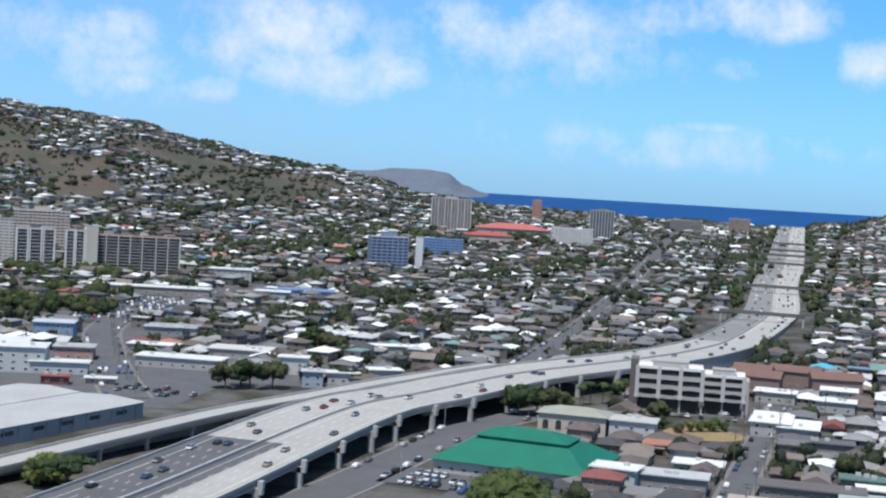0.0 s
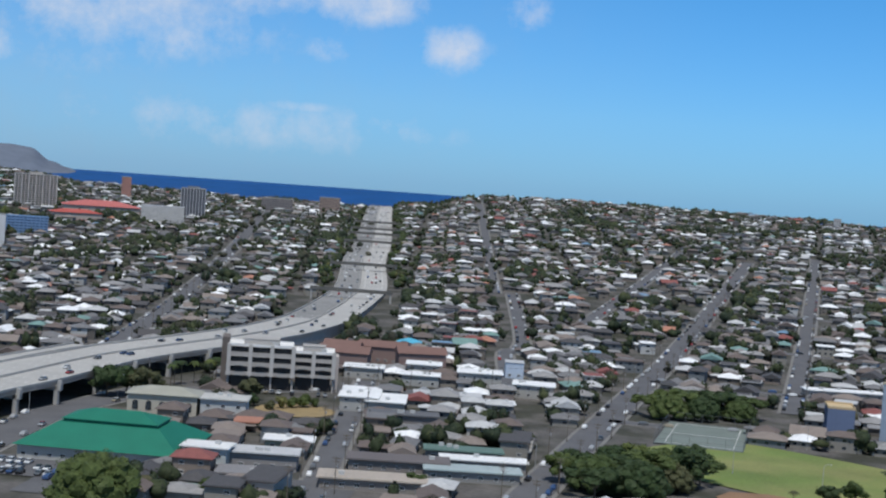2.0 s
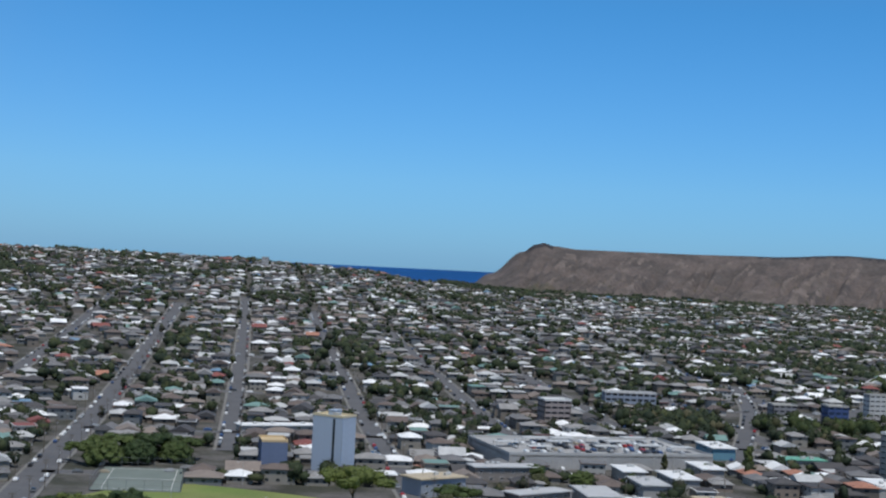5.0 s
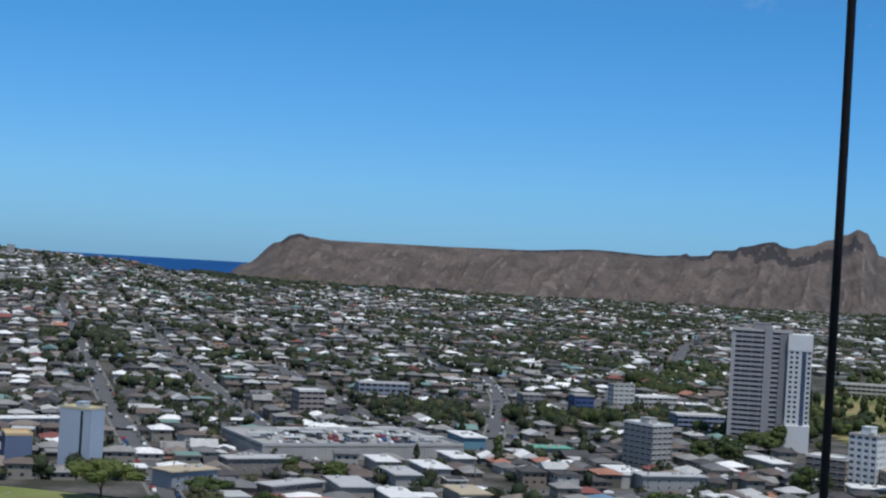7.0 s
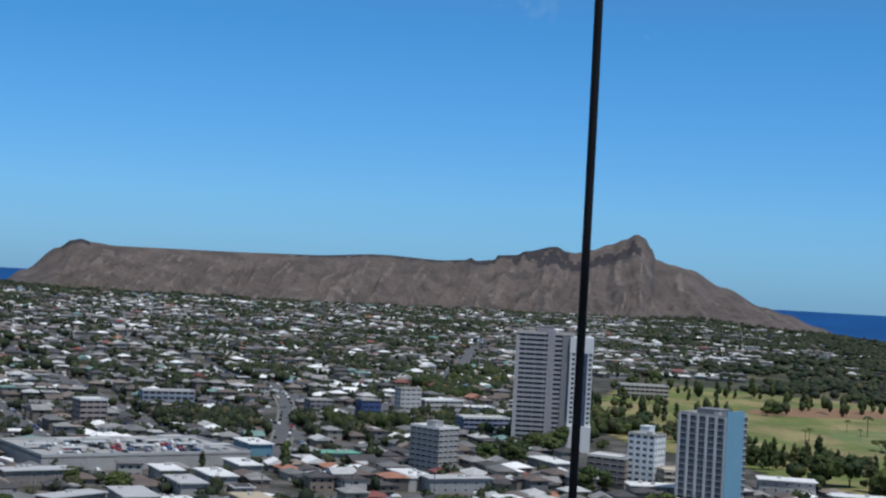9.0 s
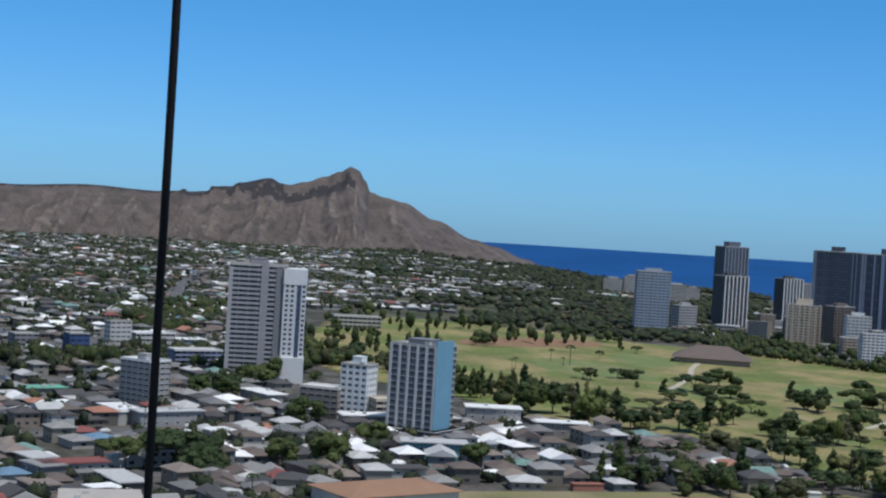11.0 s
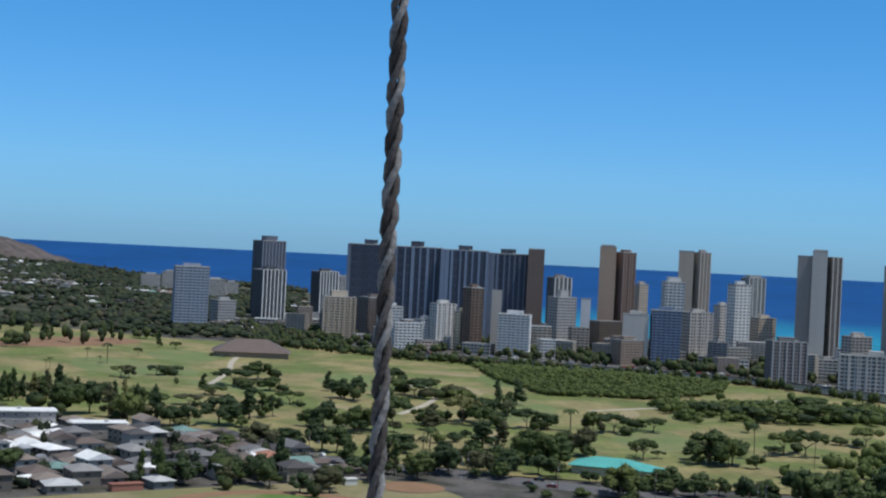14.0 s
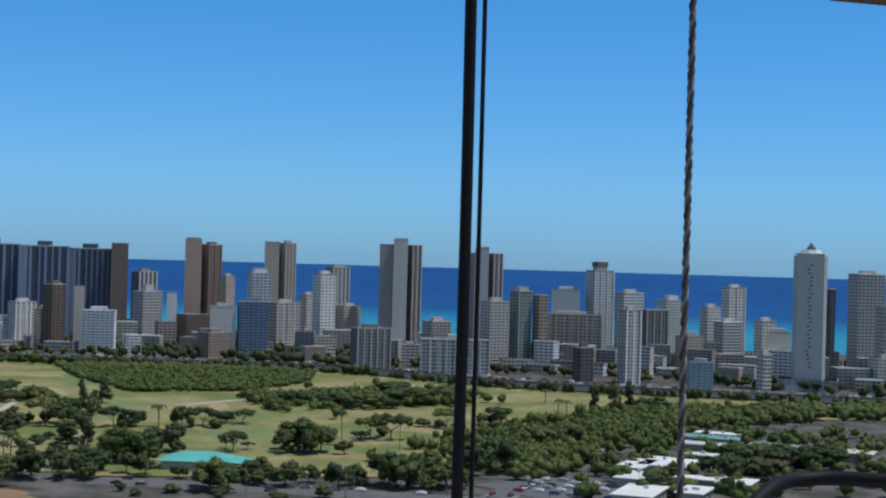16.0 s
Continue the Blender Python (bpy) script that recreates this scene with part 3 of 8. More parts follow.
        rz = math.degrees(math.atan2(s.y, s.x))
        gg = Geo()
        gg.box(-30, -w / 2, 4.6, 30, w / 2, 6.0)
        gg.box(-30, -w / 2, 6.0, 30, -w / 2 + 0.3, 7.0)
        gg.box(-30, w / 2 - 0.3, 6.0, 30, w / 2, 7.0)
        br = tagged(part("overpass", gg, [paint_shaded], at=pose(p.x, p.y, p.z, 0, 0, rz)), "shade-toned dark concrete bridge crossing the freeway lanes", "bridge", "freeway overpasses")
        for o in (-29, -0.2, 29):
            pg = Geo()
            pg.box(o - 0.6, -w / 2 + 0.4, -3, o + 0.6, w / 2 - 0.4, 4.6)
            part("pier", pg, [M_CONC], br)


make_freeway()

# ---- streets: two grids, fitted to the blocks ----
def grid_pt(turn, u, v):
    a = radians(turn)
    return (u * math.sin(a) + v * math.cos(a), u * math.cos(a) - v * math.sin(a))


def grid_uv(turn, x, y):
    a = radians(turn)
    return x * math.sin(a) + y * math.cos(a), x * math.cos(a) - y * math.sin(a)


street_tests = []
M_WALK = mat("worn_pavement", (0.205, 0.197, 0.185), 0.9, var=0.2, scale=0.2, fine=1.5)


def street(pts, width=9.0, label="worn grey asphalt street between houses", lift=0.3, material=None):
    ribbon("pavement", pts, width + 3.0, M_WALK, lift - 0.12, "pale concrete pavement along the street", "pavement")
    ribbon("road", pts, width, material or M_ASPHALT, lift, label, "street")
    p = spline([(*q, 0) for q in pts], 10.0)
    street_tests.append(([(q.x, q.y) for q in p], width / 2 + 7.5))


street([grid_pt(30, 380, -81), grid_pt(30, 700, -82), grid_pt(30, 1300, -80), grid_pt(30, 1640, -78)], 12.5, "long grey avenue running up to the hill")
for k, (v, u0, u1) in enumerate(((-8, 700, 1760), (66, 560, 1640), (140, 640, 1500), (214, 700, 1700), (288, 760, 1900), (362, 820, 1900), (-155, 1000, 1700))):
    street([grid_pt(30, u0, v), grid_pt(30, (u0 + u1) / 2, v + 1.5), grid_pt(30, u1, v)], 10.5)
for u in (770, 960, 1180, 1420):
    street([grid_pt(30, u, -81), grid_pt(30, u, 140), grid_pt(30, u, 420)], 7.5)
street([grid_pt(16, 380, -35), grid_pt(16, 500, -35), grid_pt(16, 690, -34)], 9.5)
street([grid_pt(16, 700, 34), grid_pt(16, 850, 36), grid_pt(16, 900, 48), grid_pt(16, 1180, 52)], 9)
street([grid_pt(16, 1180, 38), grid_pt(16, 1700, 40), grid_pt(16, 2400, 42)], 9)
street([(40, 742), (158, 1274), (300, 1962), (400, 2450)], 13, "straight grey avenue past low houses")
street([(55, 628), (100, 634), (150, 642), (260, 650)], 9)
street([grid_pt(30, 620, -81), grid_pt(30, 625, -30), grid_pt(30, 640, 70)], 8)
street([(-120, 590), (-158, 720), (-186, 870), (-160, 1060), (-120, 1260), (-20, 1600)], 18, "wide grey avenue past shops and lots")
street([(-60, 360), (-30, 434), (-19, 465), (-2, 516), (16, 566), (55, 628)], 16, "grey frontage street beside the freeway piers")
street([(700, 150), (642, 112), (615, 40), (590, -40), (560, -130)], 15, "wide grey avenue along the golf course")
street([(575, -115), (661, -163), (745, -206)], 10)
street([(545, 480), (760, 660), (900, 800)], 10)
street([(790, 610), (1150, 800), (1500, 1010)], 13, "straight grey avenue through shops and houses")
street([(390, 470), (450, 420), (540, 370), (600, 330)], 8.5)
street([(430, 330), (470, 290), (560, 250), (640, 180)], 8)

# ---- golf course, canal, parks ----
GOLF = [(1190, 640), (1023, 575), (885, 490), (800, 425), (790, 372), (758, 322), (702, 285), (690, 219), (693, 174), (647, 119), (630, 40), (627, -81), (717, -142), (850, -205), (862, -292), (870, -420),
        (955, -470), (1005, -330), (1050, -225), (1165, -104), (1210, 28), (1240, 162), (1290, 240), (1300, 420), (1300, 500), (1250, 610)]


def inside(x, y, poly):
    c = False
    j = len(poly) - 1
    for i in range(len(poly)):
        (xi, yi), (xj, yj) = poly[i], poly[j]
        if (yi > y) != (yj > y) and x < (xj - xi) * (y - yi) / (yj - yi) + xi:
            c = not c
        j = i
    return c


def golf_z(x, y):
    return ground_z(x, y) + 0.45


def make_golf():
    g = Geo()
    step, ids = 11.0, {}

    def vid(i, j):
        if (i, j) not in ids:
            x, y = 560 + i * step, -520 + j * step
            ids[i, j] = len(g.v)
            g.v.append((x, y, golf_z(x, y)))
        return ids[i, j]

    for i in range(72):
        for j in range(108):
            if inside(560 + (i + 0.5) * step, -520 + (j + 0.5) * step, GOLF):
                g.f.append((vid(i, j), vid(i + 1, j), vid(i + 1, j + 1), vid(i, j + 1)))
                g.m.append(0)
    tagged(part("golf_course", g, [M_GRASS], smooth=True), "green golf course with dry yellow patches and trees", "golf course", kind="structure")


make_golf()
def fan_sheet(g, cx, cy, ring, lift):
    """A rounded sheet in rings from its middle, laid on the grass."""
    n = len(ring)
    rows = 8
    vs = [(cx, cy, golf_z(cx, cy) + lift)]
    for k in range(1, rows + 1):
        for x, y in ring:
            X, Y = cx + (x - cx) * k / rows, cy + (y - cy) * k / rows
            vs.append((X, Y, golf_z(X, Y) + lift))
    fs = [(0, 1 + i, 1 + (i + 1) % n) for i in range(n)]
    for k in range(rows - 1):
        for i in range(n):
            j = (i + 1) % n
            fs.append((1 + k * n + i, 1 + (k + 1) * n + i, 1 + (k + 1) * n + j, 1 + k * n + j))
    g.add(vs, fs)


M_BANK = mat("canal_stone", (0.14, 0.135, 0.125), 0.9, var=0.3, scale=0.1, fine=1.0)
CANAL = [(1340, 300), (1262, 160), (1230, 28), (1190, -108), (1075, -228), (1025, -338), (975, -470), (930, -620)]
ribbon("water", CANAL, 42, M_WATER, 0.9, "dark still canal between golf course and city", "canal")
for o, wdt in ((-25, 3), (25, 3)):
    cp = spline([(*q, 0) for q in CANAL], 12)
    cq = [(q.x + side_of(cp, i).x * o, q.y + side_of(cp, i).y * o, ground_z(q.x, q.y) + 0.6) for i, q in enumerate(cp)]
    tagged(part("trim", profile_strip([Vector(q) for q in cq], [(-1.5, -1), (-1.5, 1.2), (1.5, 1.2), (1.5, -1)]), [M_BANK]), "stained grey stone canal bank wall", "wall", kind="structure")
street([(1390, 300), (1312, 160), (1284, 28), (1242, -115), (1125, -245), (1074, -352), (1020, -490)], 14, "grey boulevard along the canal")

for cx, cy, hx, hy, tn, lab in ((1120, 330, 60, 26, 20, ""), (1000, 330, 70, 40, 40, ""), (1000, 170, 60, 30, 10, ""), (880, 60, 60, 28, 0, ""), (1050, 60, 70, 26, 30, ""), (930, -60, 55, 22, -20, ""),
                               (760, 130, 40, 20, 30, ""), (780, -20, 45, 20, 0, ""), (1130, -20, 40, 22, 60, ""), (920, 240, 40, 20, 50, "")):
    g = Geo()
    n = 28
    ring = [(cx + math.cos(2 * math.pi * k / n) * hx * (1 + 0.25 * noise.noise(Vector((k * 0.7, cx, 0)))) * math.cos(radians(tn)) - math.sin(2 * math.pi * k / n) * hy * math.sin(radians(tn)),
             cy + math.cos(2 * math.pi * k / n) * hx * math.sin(radians(tn)) + math.sin(2 * math.pi * k / n) * hy * (1 + 0.25 * noise.noise(Vector((k * 0.7, cy, 4)))) * math.cos(radians(tn))) for k in range(n)]
    fan_sheet(g, cx, cy, ring, 0.06)
    tagged(part("green", g, [M_GREEN]), "bright mown golf green", "grass", kind="structure")

for cx, cy, hx, hy, tn in ((1060, 260, 34, 9, 35), (985, 95, 30, 8, 15), (1105, 120, 26, 8, 60), (900, -10, 24, 6, 0), (840, 150, 26, 7, 50), (1180, 60, 30, 9, 80), (1010, -100, 26, 7, 20), (760, 60, 20, 6, 10), (1165, 440, 84, 34, -21)):
    g = Geo()
    n = 22
    for_ring = [(cx + math.cos(2 * math.pi * k / n) * hx * math.cos(radians(tn)) - math.sin(2 * math.pi * k / n) * hy * math.sin(radians(tn)),
                 cy + math.cos(2 * math.pi * k / n) * hx * math.sin(radians(tn)) + math.sin(2 * math.pi * k / n) * hy * math.cos(radians(tn))) for k in range(n)]
    fan_sheet(g, cx, cy, for_ring, 0.12)
    tagged(part("dry_patch", g, [M_DIRT if hx > 80 else mat("dry_turf", (0.33, 0.27, 0.15), 0.95, var=0.2, scale=0.05, fine=0.5)]), "dry bare golf turf", "grass", kind="structure")

# pale cart paths
M_CART = mat("cart_path", (0.46, 0.41, 0.33), 0.9, var=0.15, scale=0.1, fine=1.0)
for pts in ([(825, 118), (880, 111), (925, 110), (959, 114), (985, 122), (1000, 140)], [(905, 14), (942, -22), (971, -51), (1027, -85), (1060, -140)], [(745, -126), (795, -171), (837, -206), (890, -252)], [(1190, 300), (1098, 286), (1043, 273), (985, 262), (923, 254)]):
    ribbon("cart_path", pts, 4.2, M_CART, 0.62, "pale cart path across the golf course", "path")

# neighbourhood park with lawn and ball court
patch("lawn", (268, 470), (60, 44), 60, M_LAWN, 0.35, "bright green park lawn", "lawn", wob=0.35)
patch("court", (268, 545), (17, 30), 30, mat("court_green", (0.17, 0.20, 0.18), 0.85, var=0.15, scale=0.1, fine=1), 0.45, "faded green ball court", "court")
patch("infield", (232, 424), (16, 14), 30, M_DIRT, 0.5, "red-brown ball diamond dirt", "infield", wob=0.8)
# tall wire fence round the ball court
fence = tagged(new("court_fence"), "tall grey wire fence on posts round the ball court", "fence")
fence.matrix_basis = pose(268, 545, ground_z(268, 545) + 0.4, 0, 0, -30)
M_FENCE = mat("galvanised_steel", (0.22, 0.23, 0.23), 0.5, metal=0.6, var=0.15, scale=1, fine=8)
for x0, y0, x1, y1 in ((-17, -30, 17, -30), (17, -30, 17, 30), (17, 30, -17, 30), (-17, 30, -17, -30)):
    n = 5 if y0 == y1 else 9
    for k in range(n):
        t = k / n
        g = Geo()
        g.tube((x0 + (x1 - x0) * t, y0 + (y1 - y0) * t, -0.5), (x0 + (x1 - x0) * t, y0 + (y1 - y0) * t, 4.2), 0.09, 0.09, 6)
        part("post", g, [M_FENCE], fence)
    for z in (0.15, 2.1, 4.15):
        g = Geo()
        g.tube((x0, y0, z), (x1, y1, z), 0.05, 0.05, 5)
        part("rail", g, [M_FENCE], fence)
court_lines = Geo()
for x0, y0, x1, y1 in ((-13, -26, 13, -25.8), (-13, 25.8, 13, 26), (-13.2, -26, -13, 26), (13, -26, 13.2, 26), (-13, -0.1, 13, 0.1)):
    court_lines.box(x0, y0, 0.04, x1, y1, 0.09)
tagged(part("court_lines", court_lines, [M_LINE], at=pose(268, 545, ground_z(268, 545) + 0.45, 0, 0, -30)), "white painted lines on the ball court", "markings", kind="structure")
# school ball field in front of the golf course
patch("lawn", (506, 141), (105, 36), 49, mat("dry_field", (0.26, 0.222, 0.122), 0.95, var=0.2, scale=0.05, fine=0.6, tint=(0.20, 0.19, 0.085), tint_scale=0.03), 0.35, "dry yellow-green school field", "lawn", wob=0.3)


def ring_sheet(name, cx, cy, r0, r1, a0, a1, material, lift, label, category):
    g = Geo()
    n = 40
    for k in range(n + 1):
        a = radians(a0 + (a1 - a0) * k / n)
        for q in (r0, (r0 + r1) / 2, r1):
            x, y = cx + q * math.sin(a), cy + q * math.cos(a)
            g.v.append(on_ground(x, y, lift))
    for k in range(n):
        for j in range(2):
            g.f.append((k * 3 + j, k * 3 + j + 1, k * 3 + j + 4, k * 3 + j + 3)[::-1])
            g.m.append(0)
    return tagged(part(name, g, [material]), label, category, kind="structure")


ring_sheet("running_track", 505, 112, 37, 45, -60, 130, M_DIRT, 0.5, "red-brown dirt track round the ball field", "track")
ring_sheet("lawn", 505, 112, 0, 37, -180, 180, mat("watered_turf", (0.11, 0.19, 0.04), 0.9, var=0.2, scale=0.08, fine=0.8, tint=(0.22, 0.21, 0.09), tint_scale=0.04), 0.46, "green watered infield lawn", "lawn")
ring_sheet("infield", 578, 76, 0, 13, -180, 180, M_DIRT, 0.55, "red-brown softball infield", "infield")
ring_sheet("dry_patch", 108, 582, 0, 16, -180, 180, mat("dry_lot", (0.30, 0.22, 0.11), 0.95, var=0.25, scale=0.15, fine=1.2), 0.3, "dry golden vacant lot", "grass")
# ---- trees ----
def ico(level):
    b = bmesh.new()
    bmesh.ops.create_icosphere(b, subdivisions=level, radius=1.0)
    vs, fs = [tuple(v.co) for v in b.verts], [tuple(v.index for v in f.verts) for f in b.faces]
    b.free()
    return vs, fs


ICO1, ICO2 = ico(1), ico(2)


def blob(g, c, rad, seed, shape=ICO2, rough=0.28):
    vs, fs = shape
    out = []
    for v in vs:
        k = 1 + rough * noise.noise(Vector(v) * 2.1 + Vector((seed * 3.7, seed * 1.3, 0))) * 1.6
        out.append((c[0] + v[0] * rad[0] * k, c[1] + v[1] * rad[1] * k, c[2] + v[2] * rad[2] * k))
    g.add(out, fs)


def leaf_cards(g, c, rad, n, size, rng):
    for _ in range(n):
        d = Vector((rng.gauss(0, 1), rng.gauss(0, 1), rng.gauss(0.25, 1))).normalized()
        k = rng.uniform(0.86, 1.22)
        p = Vector((c[0] + d.x * rad[0] * k, c[1] + d.y * rad[1] * k, c[2] + d.z * rad[2] * k))
        u = Vector((rng.gauss(0, 1), rng.gauss(0, 1), rng.gauss(0, 0.6))).normalized() * size * rng.uniform(0.5, 1.2)
        w = d.cross(u).normalized() * size * rng.uniform(0.4, 0.9) + d * size * 0.25
        g.quad([tuple(p - u * 0.5), tuple(p + w * 0.5), tuple(p + u * 0.6), tuple(p - w * 0.5)])


def tree_meshes(kind, seed):
    rng = random.Random(seed)
    crown, trunk = Geo(), Geo()
    lobes = []
    if kind == "umbrella":
        h, w = 9.5, 8.8
        for k in range(24):
            a, rr = rng.uniform(0, 6.28), w * math.sqrt(rng.uniform(0.02, 0.8))
            lobes.append(((math.cos(a) * rr, math.sin(a) * rr, h - 1.8 - 0.02 * rr * rr + rng.uniform(-0.6, 0.6)), (rng.uniform(1.5, 2.6), rng.uniform(1.5, 2.6), rng.uniform(0.9, 1.5))))
        base = 3.2
    elif kind == "round":
        h, w = 8.5, 4.6
        for k in range(22):
            a, rr = rng.uniform(0, 6.28), w * math.sqrt(rng.uniform(0, 0.75))
            lobes.append(((math.cos(a) * rr, math.sin(a) * rr, 2.6 + (5.0 - 0.13 * rr * rr) * rng.uniform(0.15, 1.0)), (rng.uniform(1.1, 1.9), rng.uniform(1.1, 1.9), rng.uniform(0.9, 1.6))))
        base = 2.6
    elif kind == "dome":
        h, w = 13, 10
        for k in range(34):
            a, up = k * 2.4, 1 - (k + 0.5) / 34
            rr = w * math.sqrt(max(0, 1 - up * up)) * rng.uniform(0.72, 0.9)
            lobes.append(((math.cos(a) * rr, math.sin(a) * rr, 2.6 + 8.6 * up), (rng.uniform(2.6, 3.8), rng.uniform(2.6, 3.8), rng.uniform(2.0, 3.0))))
        base = 5
    elif kind == "wispy":
        h, w = 14, 3.0
        for k in range(11):
            z = 2.6 + k * 1.0
            a, rr = rng.uniform(0, 6.28), (1 - (z / 15)) * 2.3
            lobes.append(((math.cos(a) * rr, math.sin(a) * rr, z), (rng.uniform(0.9, 1.7), rng.uniform(0.9, 1.7), rng.uniform(1.1, 1.9))))
        base = 10
    else:
        h, w = 5.0, 3.0
        for k in range(6):
            a, rr = rng.uniform(0, 6.28), 1.7 * math.sqrt(rng.uniform(0, 1))
            lobes.append(((math.cos(a) * rr, math.sin(a) * rr, rng.uniform(1.5, 3.6)), (rng.uniform(1.1, 1.8), rng.uniform(1.1, 1.8), rng.uniform(1.0, 1.6))))
        base = 1.2
    for i, (c, rad) in enumerate(lobes):
        blob(crown, c, tuple(q * 0.86 for q in rad), seed * 31 + i, ICO2, 0.34)
        leaf_cards(crown, c, rad, {"wispy": 36, "dome": 90, "round": 40, "umbrella": 44}.get(kind, 46), {"bush": 0.6, "dome": 0.62, "round": 0.62, "umbrella": 0.7}.get(kind, 0.8), rng)
    trunk.tube((0, 0, -0.5), (0.1, 0.05, base), 0.42 if kind == "umbrella" else 0.26, 0.2, 7)
    for i in range(5):
        c = lobes[i * 2 % len(lobes)][0]
        trunk.tube((0.1, 0.05, base * rng.uniform(0.75, 1.0)), (c[0] * 0.8, c[1] * 0.8, c[2]), 0.16, 0.06, 5)
    return crown.mesh("crown", [M_LEAF]), trunk.mesh("trunk", [M_BARK])


TREE_LABEL = {"umbrella": "broad green umbrella-crowned shade tree", "round": "dense dark green round-crowned tree", "wispy": "tall thin wispy dark green ironwood tree", "bush": "low rounded green bush", "dome": "very large dense dome-crowned green tree", "palm": "tall slim palm with drooping fronds"}


def palm_meshes(seed):
    rng = random.Random(seed)
    trunk, crown = Geo(), Geo()
    h = 10
    bend = rng.uniform(-0.8, 0.8)
    pts = [(bend * (k / 5) ** 2, 0, h * k / 5 - 0.3 * (k == 0)) for k in range(6)]
    for a, b in zip(pts, pts[1:]):
        trunk.tube(a, b, 0.22, 0.19, 6)
    top = Vector(pts[-1])
    for k in range(15):
        a = 2 * math.pi * k / 15 + rng.uniform(-0.2, 0.2)
        up = rng.uniform(-0.1, 0.9)
        d = Vector((math.cos(a), math.sin(a), 0))
        s = Vector((-d.y, d.x, 0))
        prev = None
        for q in range(6):
            t = q / 5
            p = top + d * 2.9 * t + Vector((0, 0, up * 1.6 * t - 2.4 * t * t))
            wv = s * (0.5 * math.sin(math.pi * (0.12 + 0.86 * t)))
            if prev:
                crown.quad([tuple(prev[0] - prev[1] - Vector((0, 0, 0.2))), tuple(prev[0]), tuple(p), tuple(p - wv - Vector((0, 0, 0.2)))])
                crown.quad([tuple(prev[0]), tuple(prev[0] + prev[1] - Vector((0, 0, 0.2))), tuple(p + wv - Vector((0, 0, 0.2))), tuple(p)])
            prev = (p, wv)
    return crown.mesh("fronds", [M_LEAF]), trunk.mesh("trunk", [M_BARK])


TREES = {k: [tree_meshes(k, 10 * i + j) for j in range(3)] for i, k in enumerate(("umbrella", "round", "wispy", "bush", "dome"))}
TREES["palm"] = [palm_meshes(90 + j) for j in range(3)]
tree_rng = random.Random(5)


def tree(kind, x, y, size=1.0, z=None, group="", tall=1.0):
    crown, trunk = TREES[kind][tree_rng.randrange(3)]
    e = new({"bush": "bush", "palm": "palm_tree"}.get(kind, "tree"), trunk)
    s = size * tree_rng.uniform(0.88, 1.14)
    e.matrix_basis = Matrix.LocRotScale((x, y, ground_z(x, y) if z is None else z), Euler((0, 0, tree_rng.uniform(0, 6.28))), (s, s, s * tall))
    part("fronds" if kind == "palm" else "crown", crown, None, e)
    return tagged(e, TREE_LABEL[kind], "bush" if kind == "bush" else "tree", group)


def far_trees(name, spots, label, leaf=None, category="trees"):
    """Uncountable trees: two or three uneven clumps each, one mesh. spots: x, y, z, radius, height."""
    rng = random.Random(len(spots))
    rs = np.random.RandomState(len(spots))
    shapes = [(np.array(q[0]), np.array(q[1])) for q in (ICO1, ICO2)]
    verts, faces, base = [], [], 0
    for x, y, z, r, h in spots:
        for k in range(2 if r < 4.5 or x * x + y * y > 1300 ** 2 and r < 6 else 3 if r < 9 else 5):
            c = np.array([x + rng.uniform(-0.5, 0.5) * r, y + rng.uniform(-0.5, 0.5) * r, z + h * rng.uniform(0.45, 0.68)])
            q = np.array([r * rng.uniform(0.55, 0.85), r * rng.uniform(0.55, 0.85), h * rng.uniform(0.32, 0.48)])
            vs1, fs1 = shapes[0 if x * x + y * y > (560 ** 2 if r < 4.6 else 700 ** 2) else 1]
            jit = 1 + rs.uniform(-0.24, 0.24, (len(vs1), 1))
            verts.append(vs1 * q * jit + c)
            faces.append(fs1 + base)
            base += len(vs1)
            far = math.hypot(x, y)
            m = 44 if far < 640 else 18 if far < 950 else 8 if far < 1150 else 0
            if m:
                # loose leaf sprays that break up the outline
                d = rs.normal(size=(m, 3))
                d[:, 2] += 0.3
                d /= np.linalg.norm(d, axis=1)[:, None]
                p = c + d * q * rs.uniform(0.9, 1.25, (m, 1))
                size = 0.75 if far < 640 else 1.1
                tri = p[:, None, :] + rs.normal(size=(m, 3, 3)) * size * 0.55
                verts.append(tri.reshape(-1, 3))
                faces.append(np.arange(3 * m).reshape(-1, 3) + base)
                base += 3 * m
    v, f = np.concatenate(verts), np.concatenate(faces)
    me = bpy.data.meshes.new(name)
    me.vertices.add(len(v))
    me.vertices.foreach_set("co", v.ravel())
    me.loops.add(f.size)
    me.loops.foreach_set("vertex_index", f.ravel().astype(np.int32))
    me.polygons.add(len(f))
    me.polygons.foreach_set("loop_start", np.arange(0, f.size, 3, dtype=np.int32))
    me.update(calc_edges=True)
    me.materials.append(leaf or M_LEAF_FAR)
    return tagged(new(name, me), label, category, kind="stuff")
# ---- tall and flat-roofed buildings, storey by storey ----
wall_cache = {}


def paint(col, rough=0.8, var=0.09):
    key = (tuple(round(c, 3) for c in col), rough)
    if key not in wall_cache:
        wall_cache[key] = mat("facade_paint", col, rough, var=var, scale=0.12, fine=1.4)
    return wall_cache[key]


def glazing(col):
    key = ("glass", tuple(col))
    if key not in wall_cache:
        wall_cache[key] = mat("tinted_glazing", col, 0.32, var=0.4, scale=0.11, fine=0.45, spec=0.35)
    return wall_cache[key]


DARK_GLASS = (0.03, 0.036, 0.045)
blocked_rects = []


